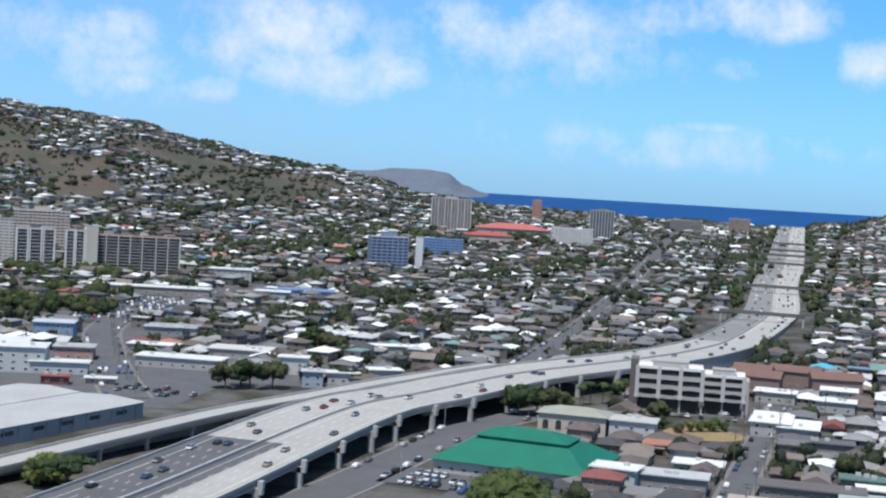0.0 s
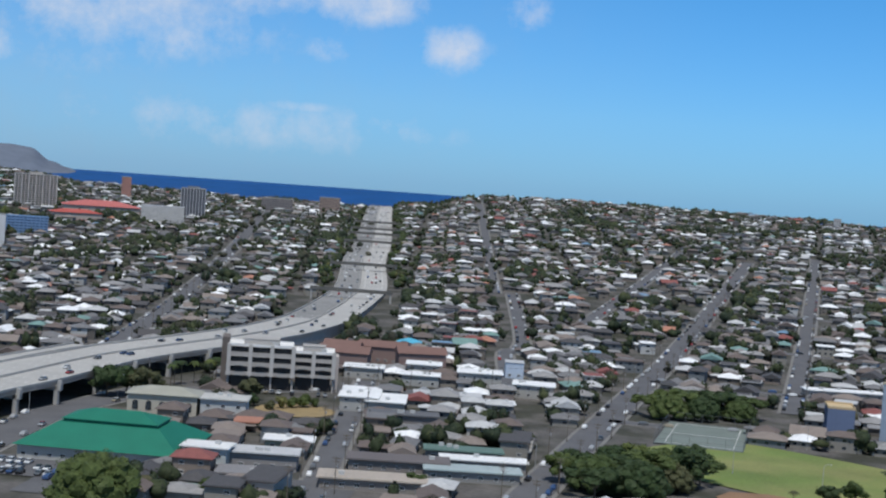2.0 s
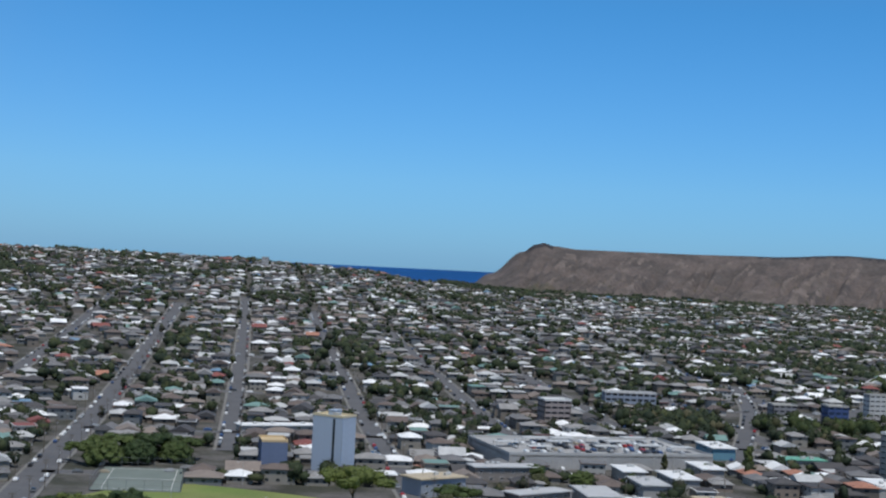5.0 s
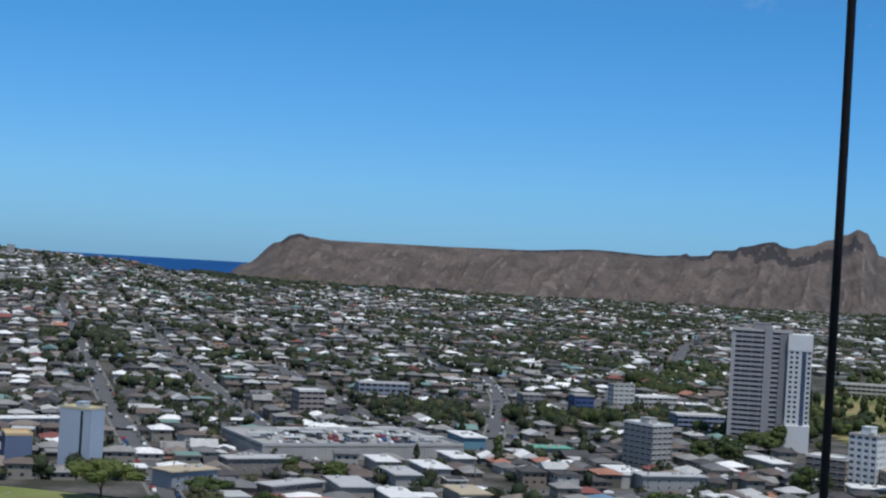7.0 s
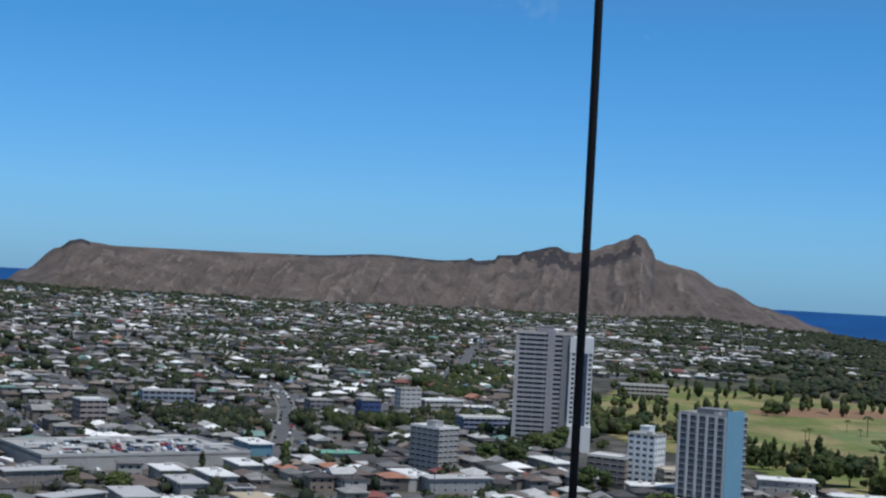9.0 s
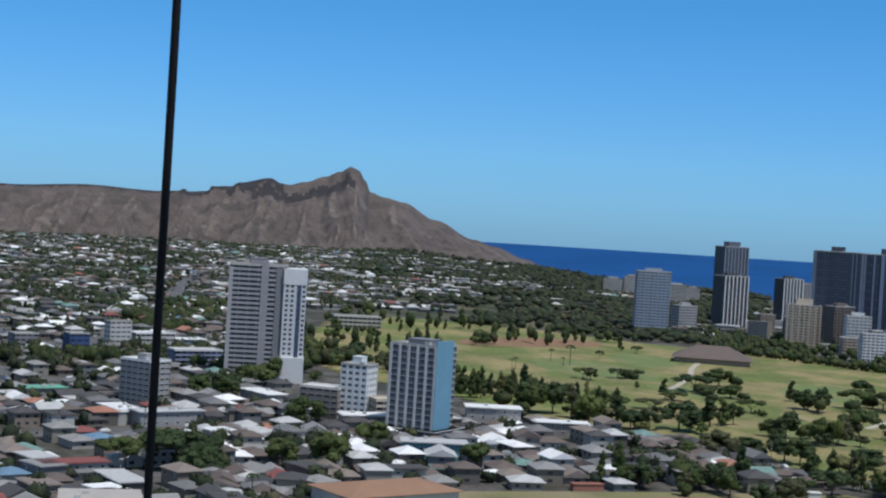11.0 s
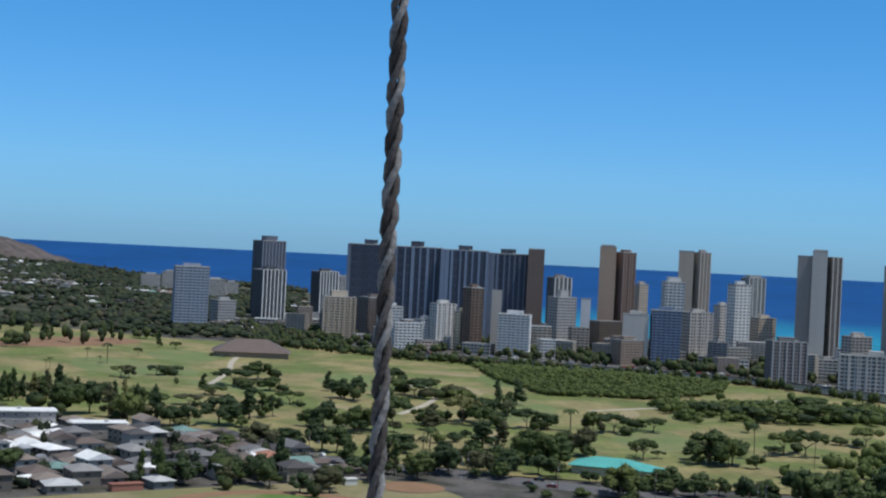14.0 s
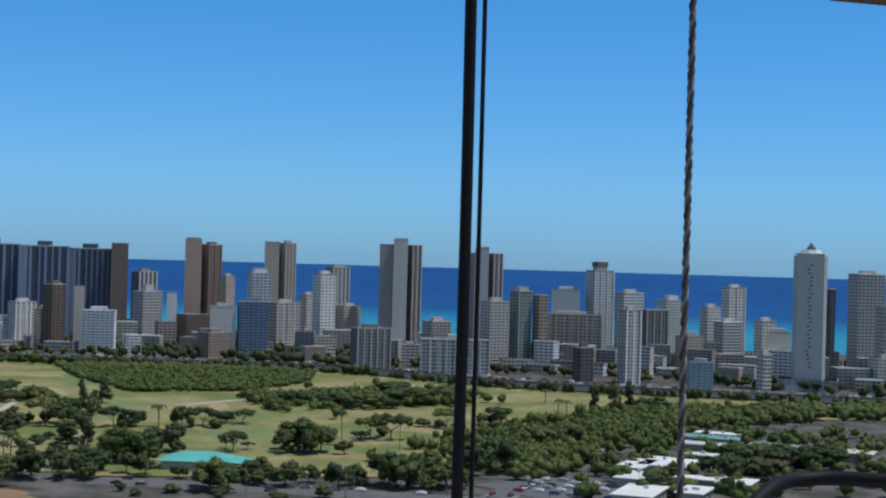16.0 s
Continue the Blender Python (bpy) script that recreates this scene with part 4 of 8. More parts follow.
def storey_mesh(w, d, sh, bw, bd, gh, pier, slab, rail, solid):
    g = Geo()
    i = 0.35
    g.box(-w / 2 + i, -d / 2 + i, 0, w / 2 - i, d / 2 - i, sh, 1)
    b = sh * (1 - gh)
    if gh < 1:
        g.box(-w / 2 + 0.12, -d / 2 + 0.12, 0, w / 2 - 0.12, d / 2 - 0.12, b, 0)
    for n, length, axis in ((bw, w, 0), (bd, d, 1)):
        for k in range(n + 1):
            p = -length / 2 + length * k / n
            lo, hi = max(-length / 2, p - pier / 2), min(length / 2, p + pier / 2)
            if axis == 0:
                g.box(lo, -d / 2, 0, hi, -d / 2 + 0.6, sh, 0)
                g.box(lo, d / 2 - 0.6, 0, hi, d / 2, sh, 0)
            else:
                g.box(-w / 2, lo, 0, -w / 2 + 0.6, hi, sh, 0)
                g.box(w / 2 - 0.6, lo, 0, w / 2, hi, sh, 0)
    if "l" in solid:
        g.box(-w / 2 - 0.05, -d / 2 - 0.05, 0, -w / 2 + 0.5, d / 2 + 0.05, sh, 0)
    if "r" in solid:
        g.box(w / 2 - 0.5, -d / 2 - 0.05, 0, w / 2 + 0.05, d / 2 + 0.05, sh, 0)
    if "f" in solid:
        g.box(-w / 2 - 0.05, -d / 2 - 0.05, 0, w / 2 + 0.05, -d / 2 + 0.5, sh, 0)
    if slab:
        g.box(-w / 2 - (0 if "l" in solid else slab * 0.5), -d / 2 - slab, sh - 0.28, w / 2 + (0 if "r" in solid else slab * 0.5), d / 2 + slab, sh, 2)
    if rail:
        g.box(-w / 2, -d / 2 - slab, 0, w / 2, -d / 2 - slab + 0.12, 1.05, 2)
        g.box(-w / 2, d / 2 + slab - 0.12, 0, w / 2, d / 2 + slab, 1.05, 2)
    return g


def tower(az, r, w, h, d=None, turn=0.0, wall=(0.5, 0.48, 0.45), trim=None, glass=DARK_GLASS, sh=2.95, bay=4.0, gh=0.6, pier=0.9, slab=0.0, rail=False, solid="",
          label="pale concrete apartment tower with rows of windows", name="apartment_tower", category="building", roof=(0.42, 0.41, 0.39), cap=(0.5, 0.35, 3.5), group="", fins=0, at=None, podium=None, ground=None):
    if len(label.split()) < 4:
        label += " among other blocks"
    x, y = (r * math.sin(radians(az)), r * math.cos(radians(az))) if at is None else at
    if at is not None:
        az, r = polar(x, y)
    d = d or w * 0.6
    z = ground_z(x, y) if ground is None else ground
    n = max(1, round(h / sh))
    sh = h / n
    mats = [paint(wall), glazing(glass), paint(trim or wall)]
    e = new(name)
    e.empty_display_size = 1
    # the front face stands at the given distance
    bx, by = math.sin(radians(az)), math.cos(radians(az))
    e.matrix_basis = pose(x + bx * d * 0.5, y + by * d * 0.5, z - 0.2, 0, 0, -az + turn)
    blocked_rects.append((x + bx * d * 0.5, y + by * d * 0.5, max(w, d) * 0.5 + 7))
    pairs = 3 if r > 1280 and n > 8 or r > 1050 and n > 2 else 1
    g1 = storey_mesh(w, d, sh, max(1, round(w / bay)), max(1, round(d / bay)), gh, pier, slab, rail, solid)
    if pairs == 3:
        n += -n % 3
        sh = h / n
        v0, f0, m0 = list(g1.v), list(g1.f), list(g1.m)
        for q in (1, 2):
            g1.f += [tuple(i + len(g1.v) for i in f) for f in f0]
            g1.v += [(a, b, c + q * sh) for a, b, c in v0]
            g1.m += m0
    me = g1.mesh("storey", mats)
    for k in range(0, n, pairs):
        part("storey", me, None, e, at=pose(0, 0, 0.2 + k * sh))
    g = Geo()
    top = 0.2 + n * sh
    g.box(-w / 2 - 0.15, -d / 2 - 0.15, top, w / 2 + 0.15, d / 2 + 0.15, top + 0.25)
    for q in ((-w / 2 - 0.15, -d / 2 - 0.15, w / 2 + 0.15, -d / 2 + 0.15), (-w / 2 - 0.15, d / 2 - 0.15, w / 2 + 0.15, d / 2 + 0.15), (-w / 2 - 0.15, -d / 2, -w / 2 + 0.15, d / 2), (w / 2 - 0.15, -d / 2, w / 2 + 0.15, d / 2)):
        g.box(q[0], q[1], top + 0.25, q[2], q[3], top + 1.0)
    deck = part("roof", g, [paint(roof)], e)
    if cap:
        cw, cd, ch = cap[0] * w, cap[1] * d, cap[2]
        g = Geo()
        g.box(-cw / 2, -cd / 2, top + 0.2, cw / 2, cd / 2, top + ch)
        g.box(-cw / 2 - 0.2, -cd / 2 - 0.2, top + ch, cw / 2 + 0.2, cd / 2 + 0.2, top + ch + 0.3)
        part("penthouse", g, [mats[0]], deck)
        g = Geo()
        g.box(cw * 0.3, -d * 0.3, top + 0.2, cw * 0.3 + 2.5, -d * 0.3 + 2, top + 1.9)
        part("roof_plant", g, [paint((0.45, 0.45, 0.44))], deck)
    if fins:
        for p, fw in [(-w / 2 + w * k / fins, 1.1) for k in range(fins + 1)] if isinstance(fins, int) else [((q - 0.5) * w, fw) for q, fw in fins]:
            g = Geo()
            g.box(p - fw / 2, -d / 2 - 0.55, 0.2, p + fw / 2, -d / 2 + 0.3, top + 0.4)
            part("fin", g, [mats[2]], e)
    if podium:
        pw, pd, ph = podium
        g = storey_mesh(pw, pd, ph, max(2, int(pw / 5)), max(2, int(pd / 5)), 0.45, 1.2, 0.4, False, "")
        part("podium", g, mats, e)
    return tagged(e, label, category, group)
# ---- resort towers across the canal ----
RG = "resort towers"


def resort(az, r, w, h, d=None, turn=0.0, wall=(0.5, 0.48, 0.45), trim=None, glass=DARK_GLASS, **more):
    """A tower set on the resort's own street grid, seen across a corner."""
    # lifts walls and draws glass towards wall tone, standing in for distance haze
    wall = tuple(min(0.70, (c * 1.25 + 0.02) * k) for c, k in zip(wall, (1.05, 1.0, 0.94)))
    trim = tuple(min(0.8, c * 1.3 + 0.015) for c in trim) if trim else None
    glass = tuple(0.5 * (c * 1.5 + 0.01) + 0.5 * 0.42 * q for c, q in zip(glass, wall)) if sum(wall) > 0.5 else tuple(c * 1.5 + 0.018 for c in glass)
    d = d or w * 0.6
    if w < 40 and "f" not in more.get("solid", "") and turn == 0:
        ratio, t = min(1.0, d / w), 36.0
        w = w / (math.cos(radians(t)) + ratio * math.sin(radians(t)))
        d, turn = w * ratio, t
        more["fins"] = int(more.get("fins", 0) * 0.8) if isinstance(more.get("fins", 0), int) else more["fins"]
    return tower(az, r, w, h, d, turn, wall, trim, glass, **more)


GREY, TAN, WHITE_, BROWN, PALE, BLUE = (0.36, 0.36, 0.37), (0.46, 0.39, 0.32), (0.66, 0.66, 0.65), (0.16, 0.115, 0.09), (0.52, 0.52, 0.52), (0.22, 0.28, 0.36)
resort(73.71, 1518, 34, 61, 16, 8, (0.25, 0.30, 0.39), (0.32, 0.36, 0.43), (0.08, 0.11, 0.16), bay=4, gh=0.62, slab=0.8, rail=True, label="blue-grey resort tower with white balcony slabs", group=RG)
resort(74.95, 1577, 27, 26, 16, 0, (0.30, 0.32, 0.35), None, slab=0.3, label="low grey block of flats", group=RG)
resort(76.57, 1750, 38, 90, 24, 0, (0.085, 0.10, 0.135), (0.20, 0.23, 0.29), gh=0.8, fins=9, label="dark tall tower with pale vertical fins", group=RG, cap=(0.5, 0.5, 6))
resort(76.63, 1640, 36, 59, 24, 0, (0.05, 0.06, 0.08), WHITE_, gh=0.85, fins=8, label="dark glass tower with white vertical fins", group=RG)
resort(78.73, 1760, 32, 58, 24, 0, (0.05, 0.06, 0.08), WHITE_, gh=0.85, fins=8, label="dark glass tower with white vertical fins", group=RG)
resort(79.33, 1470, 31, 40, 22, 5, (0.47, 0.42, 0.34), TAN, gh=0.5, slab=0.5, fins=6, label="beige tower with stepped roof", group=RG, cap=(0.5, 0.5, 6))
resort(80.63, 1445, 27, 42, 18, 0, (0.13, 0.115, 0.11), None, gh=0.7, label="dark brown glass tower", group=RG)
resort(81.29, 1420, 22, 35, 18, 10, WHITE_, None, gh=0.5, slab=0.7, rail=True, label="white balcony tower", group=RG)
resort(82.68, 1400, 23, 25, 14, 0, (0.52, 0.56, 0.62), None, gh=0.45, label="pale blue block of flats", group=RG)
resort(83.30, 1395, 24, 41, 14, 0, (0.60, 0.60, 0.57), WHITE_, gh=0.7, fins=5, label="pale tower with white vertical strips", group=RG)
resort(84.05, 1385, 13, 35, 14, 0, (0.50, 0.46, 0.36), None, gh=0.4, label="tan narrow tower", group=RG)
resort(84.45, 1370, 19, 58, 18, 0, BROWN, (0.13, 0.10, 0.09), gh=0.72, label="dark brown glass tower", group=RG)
# separate lighter strip paints in the brown tower's sunlit side
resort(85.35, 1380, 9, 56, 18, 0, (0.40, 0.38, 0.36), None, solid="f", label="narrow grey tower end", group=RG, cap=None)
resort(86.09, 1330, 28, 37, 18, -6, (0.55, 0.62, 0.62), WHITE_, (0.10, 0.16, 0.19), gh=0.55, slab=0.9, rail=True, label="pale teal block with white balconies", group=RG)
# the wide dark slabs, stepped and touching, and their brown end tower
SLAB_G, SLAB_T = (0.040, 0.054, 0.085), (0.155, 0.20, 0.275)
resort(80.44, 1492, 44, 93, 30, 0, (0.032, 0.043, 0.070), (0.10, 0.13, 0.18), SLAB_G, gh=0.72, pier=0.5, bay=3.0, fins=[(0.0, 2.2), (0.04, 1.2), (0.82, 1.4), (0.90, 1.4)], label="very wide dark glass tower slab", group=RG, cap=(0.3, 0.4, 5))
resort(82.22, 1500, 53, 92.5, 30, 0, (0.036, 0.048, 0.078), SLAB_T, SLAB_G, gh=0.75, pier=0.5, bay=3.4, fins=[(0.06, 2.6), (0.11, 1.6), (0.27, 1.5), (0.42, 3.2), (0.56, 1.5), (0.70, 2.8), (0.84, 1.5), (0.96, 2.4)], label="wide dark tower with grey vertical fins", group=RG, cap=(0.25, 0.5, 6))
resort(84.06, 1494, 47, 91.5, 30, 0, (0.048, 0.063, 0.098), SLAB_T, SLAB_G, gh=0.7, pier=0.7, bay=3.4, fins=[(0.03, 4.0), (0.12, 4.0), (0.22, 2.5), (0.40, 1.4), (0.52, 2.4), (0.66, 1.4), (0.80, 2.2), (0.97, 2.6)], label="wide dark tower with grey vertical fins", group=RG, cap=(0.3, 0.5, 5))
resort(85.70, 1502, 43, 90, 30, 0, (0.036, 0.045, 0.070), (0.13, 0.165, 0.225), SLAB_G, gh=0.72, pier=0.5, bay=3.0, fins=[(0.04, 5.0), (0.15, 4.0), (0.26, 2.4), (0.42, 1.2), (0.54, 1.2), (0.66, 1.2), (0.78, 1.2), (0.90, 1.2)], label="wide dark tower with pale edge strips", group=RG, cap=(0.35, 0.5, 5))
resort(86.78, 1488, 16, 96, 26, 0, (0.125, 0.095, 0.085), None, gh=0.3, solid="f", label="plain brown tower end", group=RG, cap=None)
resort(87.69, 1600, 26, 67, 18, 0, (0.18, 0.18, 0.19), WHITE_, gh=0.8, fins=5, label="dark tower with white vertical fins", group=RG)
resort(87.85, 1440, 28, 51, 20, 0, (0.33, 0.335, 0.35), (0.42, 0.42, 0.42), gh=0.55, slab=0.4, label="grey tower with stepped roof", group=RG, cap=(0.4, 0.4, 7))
# white block paints in the grey tower's sunlit side
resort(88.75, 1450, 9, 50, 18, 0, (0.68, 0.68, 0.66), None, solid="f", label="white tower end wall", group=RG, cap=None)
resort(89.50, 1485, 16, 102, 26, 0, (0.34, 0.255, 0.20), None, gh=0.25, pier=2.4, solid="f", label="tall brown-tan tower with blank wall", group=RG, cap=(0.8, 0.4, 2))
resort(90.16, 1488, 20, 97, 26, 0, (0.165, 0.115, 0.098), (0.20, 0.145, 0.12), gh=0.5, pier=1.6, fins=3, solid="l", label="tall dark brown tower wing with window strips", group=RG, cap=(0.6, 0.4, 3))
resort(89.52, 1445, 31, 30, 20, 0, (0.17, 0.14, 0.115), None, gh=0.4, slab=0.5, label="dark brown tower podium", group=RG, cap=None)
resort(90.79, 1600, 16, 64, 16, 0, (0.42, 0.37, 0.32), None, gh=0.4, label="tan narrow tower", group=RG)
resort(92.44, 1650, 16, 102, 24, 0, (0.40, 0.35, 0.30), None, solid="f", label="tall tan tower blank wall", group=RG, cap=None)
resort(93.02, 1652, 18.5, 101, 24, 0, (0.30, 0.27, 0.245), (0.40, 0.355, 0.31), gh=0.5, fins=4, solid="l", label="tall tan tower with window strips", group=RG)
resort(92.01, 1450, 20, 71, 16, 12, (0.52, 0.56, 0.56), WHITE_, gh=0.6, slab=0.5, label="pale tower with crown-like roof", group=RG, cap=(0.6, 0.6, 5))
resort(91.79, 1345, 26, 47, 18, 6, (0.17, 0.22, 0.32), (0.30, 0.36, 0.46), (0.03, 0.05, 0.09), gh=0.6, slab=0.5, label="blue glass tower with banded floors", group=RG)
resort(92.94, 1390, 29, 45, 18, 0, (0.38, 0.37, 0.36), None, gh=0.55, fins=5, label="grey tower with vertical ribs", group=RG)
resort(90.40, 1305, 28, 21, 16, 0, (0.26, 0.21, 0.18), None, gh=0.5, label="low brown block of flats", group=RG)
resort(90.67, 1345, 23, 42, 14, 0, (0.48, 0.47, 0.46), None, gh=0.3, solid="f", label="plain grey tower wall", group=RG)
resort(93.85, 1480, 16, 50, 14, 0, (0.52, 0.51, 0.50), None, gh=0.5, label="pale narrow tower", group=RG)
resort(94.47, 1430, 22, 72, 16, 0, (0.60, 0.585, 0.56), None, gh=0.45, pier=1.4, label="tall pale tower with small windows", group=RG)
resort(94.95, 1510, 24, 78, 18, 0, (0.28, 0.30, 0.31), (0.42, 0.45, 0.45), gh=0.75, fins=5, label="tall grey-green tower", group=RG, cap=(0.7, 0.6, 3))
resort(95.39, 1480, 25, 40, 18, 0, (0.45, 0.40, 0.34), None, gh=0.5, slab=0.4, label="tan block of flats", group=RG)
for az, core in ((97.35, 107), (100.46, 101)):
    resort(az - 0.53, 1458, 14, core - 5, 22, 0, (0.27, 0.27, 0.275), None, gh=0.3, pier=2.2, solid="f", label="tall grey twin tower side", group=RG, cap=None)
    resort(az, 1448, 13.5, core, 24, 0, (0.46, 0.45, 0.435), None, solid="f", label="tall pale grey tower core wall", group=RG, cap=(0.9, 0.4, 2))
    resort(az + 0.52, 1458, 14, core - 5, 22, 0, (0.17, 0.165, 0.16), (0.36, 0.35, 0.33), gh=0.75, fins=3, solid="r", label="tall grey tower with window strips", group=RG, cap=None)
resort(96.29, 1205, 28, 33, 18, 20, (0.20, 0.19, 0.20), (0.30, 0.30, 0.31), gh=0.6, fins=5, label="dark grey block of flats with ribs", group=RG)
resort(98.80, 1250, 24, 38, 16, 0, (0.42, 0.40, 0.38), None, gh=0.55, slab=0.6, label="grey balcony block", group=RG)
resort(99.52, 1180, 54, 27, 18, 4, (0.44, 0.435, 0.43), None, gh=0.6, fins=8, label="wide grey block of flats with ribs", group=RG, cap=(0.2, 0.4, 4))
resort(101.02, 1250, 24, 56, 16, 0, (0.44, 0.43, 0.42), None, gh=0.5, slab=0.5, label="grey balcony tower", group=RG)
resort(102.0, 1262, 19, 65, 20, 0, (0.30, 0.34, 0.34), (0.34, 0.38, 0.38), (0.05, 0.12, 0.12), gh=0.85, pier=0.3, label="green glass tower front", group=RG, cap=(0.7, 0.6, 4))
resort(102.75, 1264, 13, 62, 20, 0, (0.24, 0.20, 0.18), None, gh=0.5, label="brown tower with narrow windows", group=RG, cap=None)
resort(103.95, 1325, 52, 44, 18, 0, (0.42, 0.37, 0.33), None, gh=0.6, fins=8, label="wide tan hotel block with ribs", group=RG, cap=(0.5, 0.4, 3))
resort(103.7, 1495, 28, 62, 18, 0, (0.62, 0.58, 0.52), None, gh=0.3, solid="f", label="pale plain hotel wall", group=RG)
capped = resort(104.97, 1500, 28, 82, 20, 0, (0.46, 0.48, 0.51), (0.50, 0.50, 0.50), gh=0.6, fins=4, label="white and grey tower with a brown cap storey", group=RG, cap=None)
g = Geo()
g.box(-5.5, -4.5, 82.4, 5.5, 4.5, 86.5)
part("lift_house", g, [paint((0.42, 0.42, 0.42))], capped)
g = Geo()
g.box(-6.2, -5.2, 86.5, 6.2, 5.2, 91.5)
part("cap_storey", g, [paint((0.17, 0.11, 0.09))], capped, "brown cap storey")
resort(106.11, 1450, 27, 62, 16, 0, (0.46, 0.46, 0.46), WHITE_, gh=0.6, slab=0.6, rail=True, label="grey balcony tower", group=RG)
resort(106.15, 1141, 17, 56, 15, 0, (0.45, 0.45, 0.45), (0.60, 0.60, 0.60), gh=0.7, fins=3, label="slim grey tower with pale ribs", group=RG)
resort(107.03, 1340, 26, 50, 15, 0, (0.15, 0.148, 0.15), (0.26, 0.255, 0.25), gh=0.72, fins=4, label="dark grey flats", group=RG, cap=None)
resort(107.69, 1450, 26, 56, 16, 0, (0.56, 0.555, 0.54), None, gh=0.45, slab=0.5, label="pale tower with stepped crown", group=RG, cap=(0.5, 0.5, 5))
resort(109.14, 1400, 18, 52, 14, 0, (0.52, 0.50, 0.47), (0.62, 0.60, 0.57), gh=0.6, slab=0.7, rail=True, label="pale balcony tower", group=RG)
resort(109.99, 1455, 22, 70, 16, 0, (0.54, 0.53, 0.52), None, gh=0.5, fins=3, label="tall pale grey tower", group=RG)
resort(109.81, 1360, 25, 41, 16, 0, (0.40, 0.40, 0.41), WHITE_, gh=0.6, slab=0.8, rail=True, label="grey balcony block with white roof", group=RG, roof=WHITE_)
resort(108.4, 1300, 24, 30, 16, 0, (0.36, 0.32, 0.29), None, gh=0.5, label="brown-grey block of flats", group=RG)
resort(111.18, 1350, 19, 43, 14, 0, (0.55, 0.53, 0.50), None, gh=0.5, label="pale tower with small crown", group=RG)
resort(111.68, 1250, 19, 38, 14, 0, (0.56, 0.51, 0.44), None, gh=0.35, solid="f", label="tan plain-walled block", group=RG)
slim = resort(112.78, 1152, 20, 102, 20, 0, (0.40, 0.41, 0.405), (0.40, 0.41, 0.405), (0.20, 0.23, 0.25), gh=0.35, pier=3.4, bay=7.5, solid="lrf", label="tall slim pale grey tower with a dark pyramid crown", group=RG, cap=None, podium=(44, 30, 9))
for side in (-1, 1):
    g = Geo()
    x0, x1 = sorted((side * 10.0, side * 12.4))
    g.add([(x0, -9.0 if side > 0 else -6.2, 0.2), (x1, -6.2 if side > 0 else -9.0, 0.2), (x1, 8, 0.2), (x0, 8, 0.2), (x0, -9.0 if side > 0 else -6.2, 101.5), (x1, -6.2 if side > 0 else -9.0, 101.5), (x1, 8, 101.5), (x0, 8, 101.5)],
          [(3, 2, 1, 0), (4, 5, 6, 7), (0, 1, 5, 4), (1, 2, 6, 5), (2, 3, 7, 6), (3, 0, 4, 7)])
    part("corner_bay", g, [paint((0.47, 0.48, 0.47))], slim)
slot = Geo()
slot.box(-1.0, -0.12, 0, 1.0, 0.12, 0.9)
slot_me = slot.mesh("window", [M_GLASS])
slot_rng = random.Random(6)
for k in range(26):
    part("window", slot_me, None, slim, at=pose(slot_rng.uniform(-1.6, 1.6), -10.05, 18 + 3.05 * k))
g = Geo()
g.tube((0, 0, 102.4), (0, 0, 103.6), 11.4, 11.4, 10)
g.tube((0, 0, 103.6), (0, 0, 106.2), 8.2, 7.0, 10)
ring = part("crown_drum", g, [paint((0.66, 0.66, 0.65))], slim)
g = Geo()
g.tube((0, 0, 106.2), (0, 0, 111.6), 5.8, 0.3, 4)
part("crown_pyramid", g, [paint((0.05, 0.07, 0.08), 0.4)], ring, "dark pyramid roof")
resort(113.5, 1250, 9, 75, 14, 0, (0.08, 0.08, 0.09), None, gh=0.8, label="narrow black glass tower", group=RG, cap=None)
resort(114.80, 1350, 31, 87, 16, 0, (0.42, 0.41, 0.40), (0.46, 0.45, 0.43), gh=0.6, slab=1.2, rail=False, label="grey tower with deep dark balconies", group=RG)
resort(115.7, 1200, 23, 63, 14, 0, (0.40, 0.40, 0.40), None, gh=0.55, slab=0.6, label="grey balcony tower", group=RG)
resort(111.19, 1128, 11, 27, 12, 0, (0.45, 0.44, 0.43), None, gh=0.5, slab=0.4, label="small grey block of flats", group=RG)
resort(104.43, 1150, 16, 26, 12, 0, (0.12, 0.10, 0.10), None, gh=0.6, label="dark brown block of flats", group=RG)
resort(108.85, 1112, 17, 20, 12, 10, (0.30, 0.37, 0.42), None, (0.10, 0.20, 0.26), gh=0.6, label="pale blue glass block", group=RG)
resort(115.56, 1190, 26, 24, 14, 0, (0.40, 0.42, 0.42), None, gh=0.5, slab=0.4, label="grey-green block of flats", group=RG)
for az, r, w, h in ((72.2, 2300, 30, 24), (72.9, 2350, 24, 30), (74.6, 2200, 30, 27), (75.2, 2250, 22, 22), (79.4, 2000, 26, 46), (79.9, 2010, 22, 40)):
    tower(az, r, w, h, 16, 0, (0.55, 0.53, 0.50), None, gh=0.5, label="distant pale beachfront block", group=RG)


